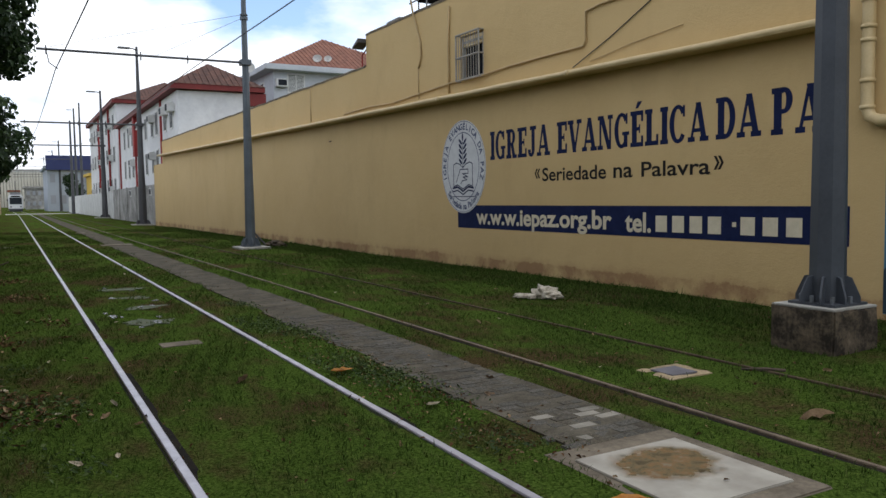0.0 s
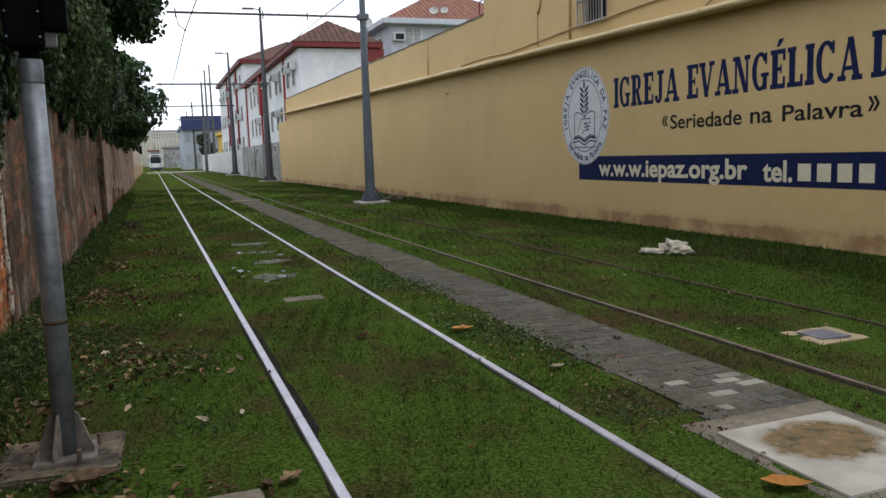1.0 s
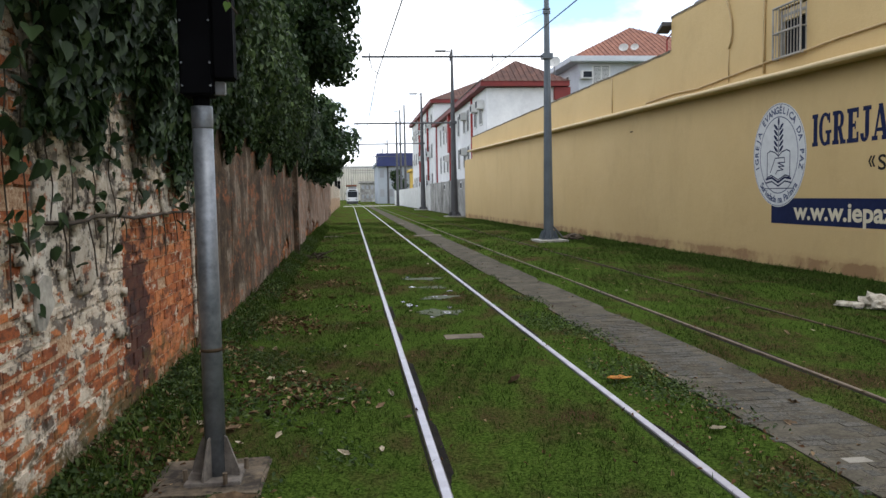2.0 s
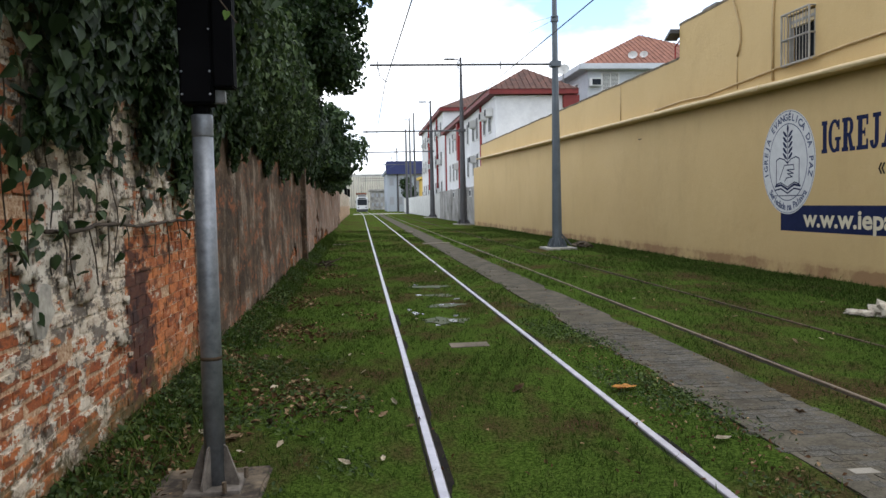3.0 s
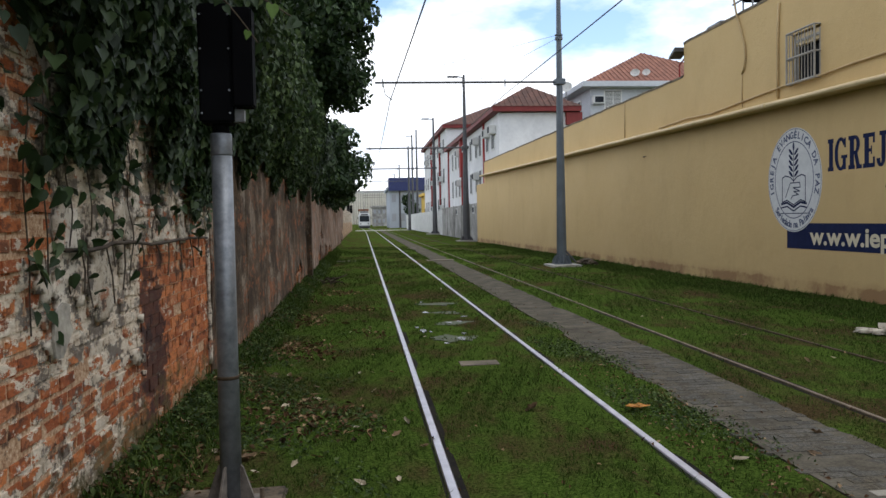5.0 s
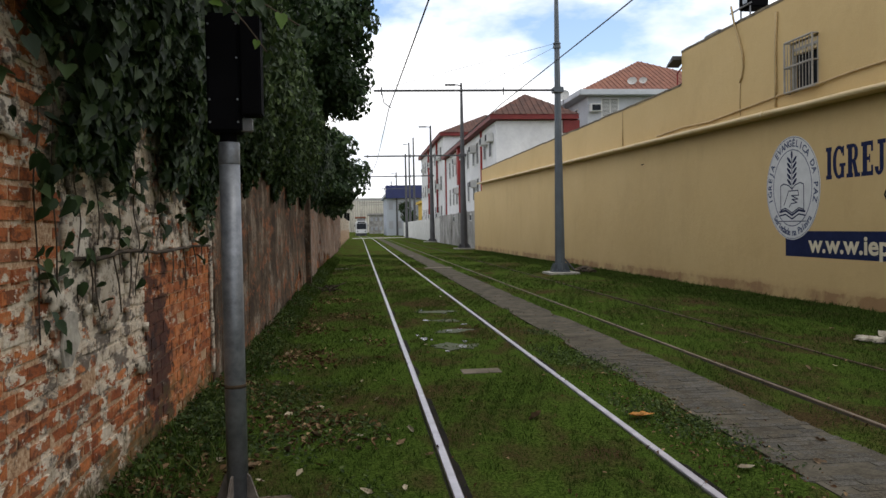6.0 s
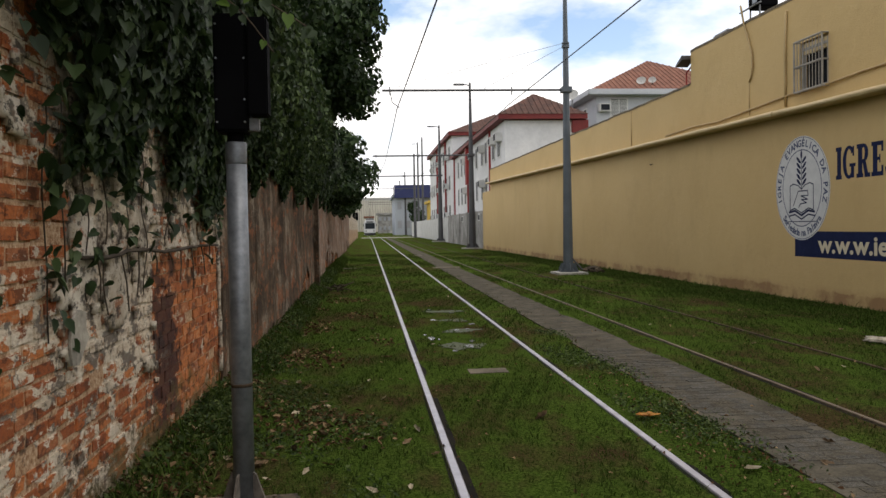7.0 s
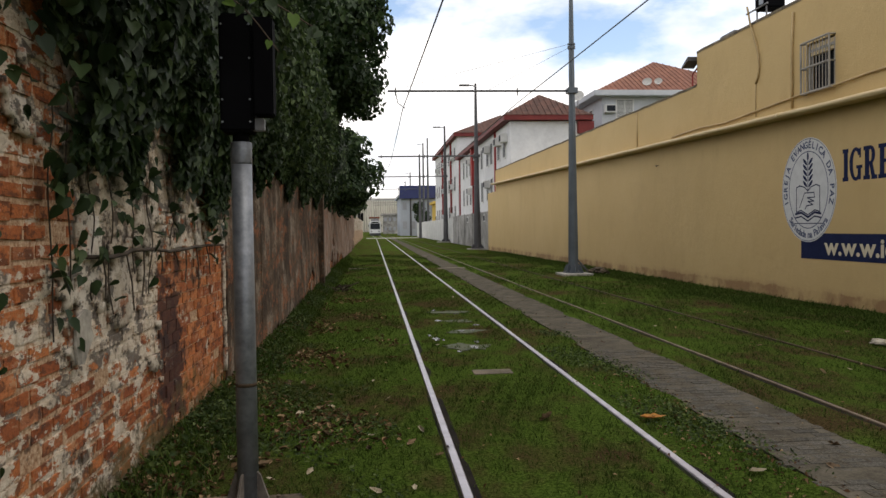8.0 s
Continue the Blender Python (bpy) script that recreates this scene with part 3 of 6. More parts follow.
# ---------- ground ----------
def build_ground():
    xs = np.concatenate([[-1500, -500, -150, -60, -25, -12, -6, -4], np.arange(-2.8, 9.6, 0.08), [12, 20, 40, 90, 200, 500, 1500]])
    ys = np.concatenate([[-1500, -400, -100, -40, -15, -6], np.arange(-3, 16, 0.08), np.arange(16, 60, 0.35), np.geomspace(60, 3000, 30)])
    gx, gy = np.meshgrid(xs, ys)
    v = np.stack([gx, gy, ground_z(gx, gy)], -1).reshape(-1, 3)
    nx, ny = len(xs), len(ys)
    i = (np.arange(ny - 1)[:, None] * nx + np.arange(nx - 1)).ravel()
    f = np.stack([i, i + 1, i + nx + 1, i + nx], -1)
    ob = new("ground", raw_mesh("ground", v, f, M_TURF, True))
    tagged(ob, "worn green turf with bare brown soil between tracks", "ground", kind="structure")


build_ground()


def build_rail(x, material, label, k=1.0):
    """A rail head set in the turf between two dark strips for shaded groove and dirt."""
    t = thing("rail", label, "rail", (x, 0, 0), group="tram rails", kind="structure")
    head = bmesh.new()
    prof = [(-0.032, -0.05), (-0.032, -0.009), (-0.025, -0.001), (0.025, -0.001), (0.032, -0.009), (0.032, -0.05)]
    rows = []
    for y in (-12, 30, 100, 120, 140, 160, 180, 210):
        bend = -0.75 * (max(0, y - 100) / 75) ** 2
        rows.append([head.verts.new((px * k + bend, y, pz)) for px, pz in prof])
    for a, b in zip(rows, rows[1:]):
        for j in range(len(prof) - 1):
            head.faces.new((a[j], a[j + 1], b[j + 1], b[j]))
    part("rail_head", head, material, t)
    for s in (-1, 1):
        x0, x1 = sorted((s * 0.037 * k, s * (0.085 if s > 0 else 0.05)))
        # Flat strip coloured as the dark groove and soil along the head.
        part("rail_filler", box(x0, x1, -12, 105, -0.06, -0.020), M_GROOVE, t, "near-black strip for shaded groove and dirt beside the rail")


for x, mt, lb in ((0, M_RAIL, "shiny worn steel tram rail set flush in turf"), (1.505, M_RAIL, "shiny worn steel tram rail set flush in turf"),
                  (3.45, M_RUSTRAIL, "dull rusty tram rail sunk in turf"), (4.955, M_SUNKRAIL, "rusty tram rail almost overgrown by turf")):
    build_rail(x, mt, lb, 1.0 if mt is M_RAIL else 0.62)


# ---------- ochre wall and church annex ----------
def wall_block(name, y0, y1, z0, z1, thick, material, label):
    bm = bmesh.new()
    n = max(1, int(abs(y1 - y0) / 2))
    lo = []
    for i in range(n + 1):
        y = y0 + (y1 - y0) * i / n
        lo.append([bm.verts.new((wall_x(y) + dx, y, z)) for dx, z in ((0, z0), (0, z1), (thick, z1), (thick, z0))])
    for a, b in zip(lo, lo[1:]):
        for j in range(4):
            bm.faces.new((a[j], a[(j + 1) % 4], b[(j + 1) % 4], b[j]))
    bm.faces.new(lo[0][::-1])
    bm.faces.new(lo[-1])
    bmesh.ops.recalc_face_normals(bm, faces=bm.faces)
    return solid(name, bm, material, label, "wall", kind="structure")


WIN = (15.50, 16.47, 4.26, 5.30)     # y0, y1, z0, z1 of the barred window
wall_block("wall_east", 6.55, 56.0, -0.3, 4.0, 0.3, M_OCHRE, "long ochre painted rendered wall with painted church sign")
wall_block("wall_east_upper", 21.7, 52.9, 4.0, 5.41, 0.25, M_OCHRE, "plain ochre rendered parapet over the long wall")
for y0, y1, z0, z1 in ((WIN[1], 21.7, 4.0, 6.29), (-6.0, WIN[0], 4.0, 6.35), (WIN[0], WIN[1], 4.0, WIN[2]), (WIN[0], WIN[1], WIN[3], 6.32)):
    wall_block("wall_annex", y0, y1, z0, z1, 0.3, M_OCHRE, "ochre rendered upper storey wall of church annex")
wall_block("wall_mural", -6.0, 6.55, -0.3, 4.0, 0.3, M_OCHRE, "ochre rendered wall beside the painted mural")
solid("wall_annex_end", box(8.45, 24, 21.45, 21.7, 4.0, 6.27), M_OCHRE, "ochre rendered end wall of church annex", "wall", kind="structure")
solid("annex_roof", box(8.7, 24, -6, 21.4, 6.1, 6.2), M_CONC, "flat concrete roof behind the parapet", "roof", kind="structure")

# weathered coping lines
def coping(y0, y1, z):
    bm = bmesh.new()
    prev = None
    n = int((y1 - y0) / 0.35)
    for i in range(n + 1):
        y = y0 + (y1 - y0) * i / n
        zz = z + 0.018 * noise.noise((y * 1.3, 2.1, z)) + 0.012 * noise.noise((y * 5, 0.3, z))
        x = wall_x(y)
        ring = [bm.verts.new(p) for p in ((x - 0.012, y, zz - 0.05), (x - 0.012, y, zz + 0.012), (x + 0.27, y, zz + 0.03), (x + 0.27, y, zz - 0.05))]
        if prev:
            for j in range(4):
                bm.faces.new((prev[j], prev[(j + 1) % 4], ring[(j + 1) % 4], ring[j]))
        prev = ring
    bmesh.ops.recalc_face_normals(bm, faces=bm.faces)
    return bm


M_COPING = plain("sooty_coping", (0.06, 0.05, 0.04), (0.24, 0.19, 0.12), 4, 0.95, bump=0.5, fine=20)
solid("trim_parapet", coping(21.75, 52.9, 5.43), M_COPING, "sooty weathered coping on the ochre parapet", "trim", kind="structure")
solid("trim_annex", coping(-6, 21.7, 6.33), M_COPING, "sooty weathered coping on the annex wall", "trim", kind="structure")


def pipe_z(y):
    return 3.747 + (y - 6.7) * 0.0160


def build_drain():
    t = thing("drain_pipe", "ochre painted round drain pipe sloping along the wall", "pipe", on_wall(6.6, 3.8))
    inv = t.matrix_world.inverted()
    def loc(*a):
        return inv @ on_wall(*a)
    run = [loc(y, pipe_z(y) + 0.006 * math.sin(y * 1.9), 0.305) for y in np.arange(6.95, 52.9, 0.9)]
    part("long_run", tube(run, 0.052, 12), M_PIPE, t, smooth=True)
    ledge = bmesh.new()
    ends = []
    for y in (6.95, 52.8):
        ends.append([ledge.verts.new(loc(y, pipe_z(y) + dz, p)) for dz, p in ((-0.05, 0.0), (-0.05, 0.30), (-0.04, 0.34), (-0.01, 0.34), (0.09, 0.0))])
    for j in range(5):
        ledge.faces.new((ends[0][j], ends[0][(j + 1) % 5], ends[1][(j + 1) % 5], ends[1][j]))
    bmesh.ops.recalc_face_normals(ledge, faces=ledge.faces)
    part("mortar_ledge", ledge, M_PIPE, t)
    drop = [loc(6.62, 6.3, 0.10), loc(6.62, 3.9, 0.10), loc(6.62, 2.62, 0.10), loc(6.58, 2.50, 0.10), loc(6.46, 2.44, 0.10), loc(5.4, 2.40, 0.10)]
    part("down_pipe", tube(drop, 0.078, 14), M_PIPE, t, smooth=True)
    for z in (5.1, 3.95, 3.62, 3.45, 2.95, 2.62):
        part("pipe_collar", tube([loc(6.62, z - 0.025, 0.10), loc(6.62, z + 0.025, 0.10)], 0.092, 14), M_PIPE, t, smooth=True)
    for y in (12.2, 17.0, 26.3, 38.0):
        part("pipe_joint", tube([loc(y - 0.06, pipe_z(y) + 0.0, 0.305), loc(y + 0.06, pipe_z(y) + 0.002, 0.305)], 0.060, 12), M_PIPE, t, smooth=True)


build_drain()


def wall_cable(name, pts, r, label, mat=None):
    bm = tube([on_wall(*p) for p in pts], r, 6)
    solid(name, bm, mat or M_CABLE, label, "cable", smooth=True)


wall_cable("cable", [(23.4, 4.19, 0.02), (21.5, 4.22, 0.03), (20, 4.16, 0.03), (18.6, 4.22, 0.03), (17.3, 4.27, 0.03), (16.75, 4.29, 0.04), (15.5, 4.27, 0.05), (14.5, 4.32, 0.03), (13.4, 4.33, 0.03), (12.1, 4.33, 0.03), (12.03, 4.42, 0.03), (12.03, 4.95, 0.03), (11.6, 5.0, 0.03), (9.5, 5.0, 0.03), (6.9, 5.02, 0.03)], 0.022, "painted cable conduit clipped along the ochre wall")
wall_cable("cable", [(12.4, 3.98, 0.03), (11.4, 4.36, 0.02), (10.4, 4.80, 0.02), (9.9, 5.15, 0.02)], 0.010, "thin dark cable drooping on the wall", M_WIRE)
wall_cable("cable", [(11.9, 4.02, 0.03), (10.9, 4.16, 0.02), (9.7, 4.26, 0.02)], 0.008, "thin painted cable on the wall")
wall_cable("cable", [(18.85, 6.75, 0.05), (18.80, 6.62, 0.05), (18.72, 6.3, 0.04), (18.52, 5.9, 0.04), (18.36, 5.5, 0.03), (18.34, 5.2, 0.03), (18.42, 4.98, 0.03), (18.52, 4.88, 0.02)], 0.024, "painted hose running down from the roof tank")
wall_cable("cable", [(18.52, 4.86, 0.012), (18.54, 4.45, 0.012), (18.52, 4.10, 0.012)], 0.012, "thin painted cable on the wall")
wall_cable("conduit", [(16.98, 4.06, 0.03), (16.98, 4.6, 0.03), (16.98, 5.35, 0.03), (16.93, 6.1, 0.03)], 0.028, "vertical painted conduit beside the barred window")
wall_cable("conduit", [(26.27, 4.2, 0.01), (26.27, 5.38, 0.01)], 0.022, "vertical painted conduit on the ochre parapet")


def box_on(inv, y0, y1, z0, z1, p0, p1):
    bm = bmesh.new()
    v = [bm.verts.new(inv @ on_wall(y, z, p)) for p in (p0, p1) for y, z in ((y0, z0), (y1, z0), (y1, z1), (y0, z1))]
    for f in ((0, 1, 2, 3), (4, 5, 6, 7), (0, 1, 5, 4), (1, 2, 6, 5), (2, 3, 7, 6), (3, 0, 4, 7)):
        bm.faces.new([v[i] for i in f])
    bmesh.ops.recalc_face_normals(bm, faces=bm.faces)
    return bm


wall_cable("wall_hook", [(24.6, 3.42, 0.0), (24.6, 3.44, 0.05), (24.35, 3.43, 0.06)], 0.012, "small rusty hook on the ochre wall", M_BARK)


def build_window():
    y0, y1, z0, z1 = WIN
    t = thing("window_1", "small barred window in a pale metal cage", "window", on_wall((y0 + y1) / 2, z0), kind="structure")
    inv = t.matrix_world.inverted()
    def bar(a, b, r):
        return tube([inv @ on_wall(*a), inv @ on_wall(*b)], r, 6)
    pane = bmesh.new()
    pane.faces.new([pane.verts.new(inv @ on_wall(y, z, -0.16)) for y, z in ((y0, z0), (y0, z1), (y1, z1), (y1, z0))])
    bmesh.ops.solidify(pane, geom=pane.faces[:], thickness=0.02)
    part("pane", pane, M_GLASS, t, "dark glass pane")
    out = 0.13
    for a, b in (((y0, z0), (y0, z1)), ((y1, z0), (y1, z1)), ((y0, z0), (y1, z0)), ((y0, z1), (y1, z1)), ((y0, (z0 + z1) / 2), (y1, (z0 + z1) / 2))):
        part("cage_frame", bar((*a, out), (*b, out), 0.022), M_BARS, t)
    for y in (y0, y1):
        for z in (z0, (z0 + z1) / 2, z1):
            part("cage_stay", bar((y, z, 0), (y, z, out), 0.018), M_BARS, t)
    for i in range(1, 9):
        y = y0 + (y1 - y0) * i / 9
        part("bar", bar((y, z0, out), (y, z1, out), 0.010), M_BARS, t)
    part("roller_box", box_on(inv, y0 + 0.06, y1 - 0.06, z1 - 0.26, z1 - 0.04, -0.12, -0.04), M_PIPE, t, "pale roller shutter box")
    f = bmesh.new()
    for a, b in (((y0 + .05, z0 + .05), (y0 + .05, z1 - .05)), ((y1 - .05, z0 + .05), (y1 - .05, z1 - .05)), ((y0 + .05, z1 - .16), (y1 - .05, z1 - .16)), ((y0 + .05, z0 + .05), (y1 - .05, z0 + .05))):
        tube([inv @ on_wall(*a, -0.05), inv @ on_wall(*b, -0.05)], 0.04, 4, f)
    part("window_frame", f, M_BARS, t, "cream painted window frame")


build_window()


# ---------- painted sign ----------
def sign_text(name, words, y_left, y_right, z0, z1, material, label, bold=0.0, proud=0.004):
    """Words painted on the wall between two stations, with caps from z0 to z1."""
    cu = bpy.data.curves.new(name, "FONT")
    cu.body, cu.size, cu.extrude, cu.offset, cu.resolution_u = words, 1.0, 0.0, bold, 4
    ob = new(name, cu)
    bpy.context.view_layer.update()
    xs = [c[0] for c in ob.bound_box]
    me = bpy.data.meshes.new_from_object(ob.evaluated_get(bpy.context.evaluated_depsgraph_get()))
    bpy.data.objects.remove(ob)
    bpy.data.curves.remove(cu)
    cap = 0.729 * 1.0
    sx = (y_left - y_right) / (max(xs) - min(xs))
    sy = (z1 - z0) / cap
    me.transform(Matrix.Diagonal((sx, sy, 1, 1)) @ Matrix.Translation((-min(xs), 0, 0)))
    me.materials.clear()
    me.materials.append(material)
    o = new(name, me)
    o.matrix_world = wall_pose(y_left, z0, proud)
    return tagged(o, label, "lettering")


def flat_on_wall(name, outline, y, z, proud, material, label, category, thick=0.003):
    o = solid(name, prism(outline, thick), material, label, category)
    o.matrix_world = wall_pose(y, z, proud)
    return o


BAN = (16.68, 6.88, 0.845, 1.375)
band = flat_on_wall("sign_band", [(0, 0), (BAN[0] - BAN[1], 0), (BAN[0] - BAN[1], BAN[3] - BAN[2]), (0, BAN[3] - BAN[2])], BAN[0], BAN[2], 0.0005, M_NAVY, "navy blue painted band low on the ochre wall", "sign")


# slab-serif capitals, as strokes on a grid one unit high
def capital(ch):
    """Outlines of one bold slab-serif capital: polygons with x, y in cap heights, and its width."""
    s, h = 0.235, 0.125        # stem width and serif height
    def rect(x0, y0, x1, y1):
        return [(x0, y0), (x1, y0), (x1, y1), (x0, y1)]
    def slab(x, y, w=0.34):
        return rect(x - w / 2, y, x + w / 2, y + h)
    def arc(cx, cy, rx, ry, a0, a1, wx, wy, n=10):
        o = [(cx + rx * math.cos(a), cy + ry * math.sin(a)) for a in np.linspace(radians(a0), radians(a1), n)]
        i = [(cx + (rx - wx) * math.cos(a), cy + (ry - wy) * math.sin(a)) for a in np.linspace(radians(a1), radians(a0), n)]
        quads = []
        for k in range(n - 1):
            quads.append([o[k], o[k + 1], i[n - 2 - k], i[n - 1 - k]])
        return quads
    def diag(x0, x1, w):
        return [(x0 - w / 2, 0), (x0 + w / 2, 0), (x1 + w / 2, 1), (x1 - w / 2, 1)]
    stem = rect(0.07, 0, 0.07 + s, 1)
    if ch == "I":
        return [stem, slab(0.17, 0), slab(0.17, 1 - h)], 0.34
    if ch in "EL":
        p = [stem, rect(0, 0, 0.60, h), rect(0, 1 - h, 0.60 if ch == "E" else 0.34, 1), rect(0.50, 0, 0.60, 0.30)]
        if ch == "E":
            p += [rect(0.50, 0.70, 0.60, 1), rect(0.27, 0.45, 0.46, 0.55), rect(0.40, 0.38, 0.46, 0.62)]
        return p, 0.62
    if ch in "PR":
        p = [stem, slab(0.17, 0, 0.36), rect(0, 1 - h, 0.36, 1), rect(0.2, 0.44, 0.36, 0.54)]
        p += arc(0.36, 0.72, 0.26, 0.28, -90, 90, 0.19, 0.10)
        if ch == "R":
            p += [[(0.30, 0.48), (0.48, 0.50), (0.62, 0.08), (0.43, 0.06)], rect(0.42, 0, 0.72, h)]
        return p, 0.72 if ch == "R" else 0.66
    if ch == "D":
        return [stem, rect(0, 0, 0.34, h), rect(0, 1 - h, 0.34, 1)] + arc(0.33, 0.5, 0.36, 0.5, -90, 90, 0.20, 0.11, 14), 0.70
    if ch in "GC":
        p = arc(0.36, 0.5, 0.36, 0.51, 38, 322, 0.20, 0.11, 20) + [rect(0.55, 0.68, 0.64, 0.98)]
        if ch == "G":
            p += [rect(0.46, 0.02, 0.64, 0.42), rect(0.38, 0.36, 0.72, 0.46)]
        return p, 0.72
    if ch == "J":
        return [rect(0.24, 0.22, 0.44, 1), rect(0.14, 1 - h, 0.54, 1)] + arc(0.22, 0.24, 0.22, 0.25, 180, 360, 0.19, 0.11), 0.54
    if ch == "A":
        return [diag(0.11, 0.36, 0.10), diag(0.63, 0.38, 0.20), rect(0.2, 0.24, 0.58, 0.34), slab(0.12, 0, 0.28), slab(0.62, 0, 0.34)], 0.78
    if ch == "V":
        return [diag(0.36, 0.13, 0.20), diag(0.37, 0.62, 0.10), slab(0.14, 1 - h, 0.34), slab(0.62, 1 - h, 0.28)], 0.74
    if ch == "N":
        return [rect(0.09, 0, 0.19, 1), rect(0.59, 0, 0.69, 1), [(0.09, 1), (0.30, 1), (0.69, 0), (0.50, 0)], slab(0.13, 0, 0.28), rect(0, 1 - h, 0.26, 1), slab(0.65, 1 - h, 0.26)], 0.80
    if ch == "Z":
        return [rect(0, 0, 0.64, h), rect(0, 1 - h, 0.64, 1), [(0.02, h), (0.24, h), (0.62, 1 - h), (0.40, 1 - h)], rect(0.54, 0, 0.64, 0.28), rect(0, 0.72, 0.1, 1)], 0.66
    return [], 0.30


def big_lettering(word, y_left, y_right, z0, z1, label, accent=None):
    """A painted word: each capital a part of its own."""
    t = thing("painted_word", label, "lettering")
    t.matrix_world = wall_pose(y_left, z0, 0.002)
    glyphs, x = [], 0.0
    for k, ch in enumerate(word):
        polys, w = capital(ch)
        polys = [[(px + x, py) for px, py in p] for p in polys]
        if accent == k:
            polys.append([(x + 0.24, 1.07), (x + 0.36, 1.07), (x + 0.56, 1.26), (x + 0.34, 1.26)])
        glyphs.append(polys)
        x += w + 0.055
    sx, sy = (y_left - y_right) / (x - 0.055), z1 - z0
    for polys in glyphs:
        bm = bmesh.new()
        for n, p in enumerate(polys):
            # strokes overlap, so each lies a hair above the one before
            bm.faces.new([bm.verts.new((px * sx, py * sy, 0.0003 * (n % 9))) for px, py in p])
        bm.normal_update()
        for f in bm.faces:
            if f.normal.z < 0:
                f.normal_flip()
        part("letter", bm, M_NAVY, t)
    return t


big_lettering("IGREJA", 15.27, 13.14, 2.38, 3.0, "navy slab-serif capitals IGREJA painted on ochre wall")
big_lettering("EVANGÉLICA".replace("É", "E"), 12.92, 9.20, 2.39, 3.0, "navy slab-serif capitals EVANGÉLICA painted on ochre wall", accent=5)
big_lettering("DA", 9.06, 8.25, 2.39, 3.02, "navy slab-serif capitals DA painted on ochre wall")
big_lettering("PA", 8.08, 7.26, 2.38, 3.04, "navy slab-serif capitals partly behind the steel mast")
for words, ya, yb, za, zb in (("«", 13.64, 13.46, 1.93, 2.23), ("Seriedade", 13.39, 11.51, 1.87, 2.14), ("na", 11.32, 10.84, 1.875, 2.16), ("Palavra", 10.63, 9.16, 1.875, 2.135), ("»", 9.09, 8.90, 1.94, 2.26)):
    sign_text("painted_word", words, ya, yb, za, zb, M_BLACKINK, "black sans lettering of the motto painted on ochre wall", 0.014)
def on_band(ob):
    m = ob.matrix_world.copy()
    ob.parent = band
    ob.matrix_parent_inverse = band.matrix_world.inverted()
    ob.matrix_world = m
    if "category" in ob:
        del ob["category"]


on_band(sign_text("lettering", "w.w.w.iepaz.org.br", 15.86, 11.36, 0.955, 1.305, M_CREAM, "cream bold web address on the navy band", 0.028, 0.006))
on_band(sign_text("lettering", "tel.", 11.02, 10.40, 0.93, 1.27, M_CREAM, "cream bold lettering on the navy band", 0.028, 0.006))


# telephone number: plain bars in its place
def number_bars():
    for i in range(8):
        y = 10.29 - 0.367 * i if i < 4 else 8.58 - 0.385 * (i - 4)
        on_band(flat_on_wall("sign_bar", [(0, 0), (0.25, 0), (0.25, 0.27), (0, 0.27)], y, 0.94, 0.006, M_CREAM, "cream bar standing for a digit", "lettering"))
    on_band(flat_on_wall("sign_bar", [(0, 0), (0.07, 0), (0.07, 0.07), (0, 0.07)], 8.73, 1.06, 0.006, M_CREAM, "small cream dot", "lettering"))


bpy.context.view_layer.update()
number_bars()


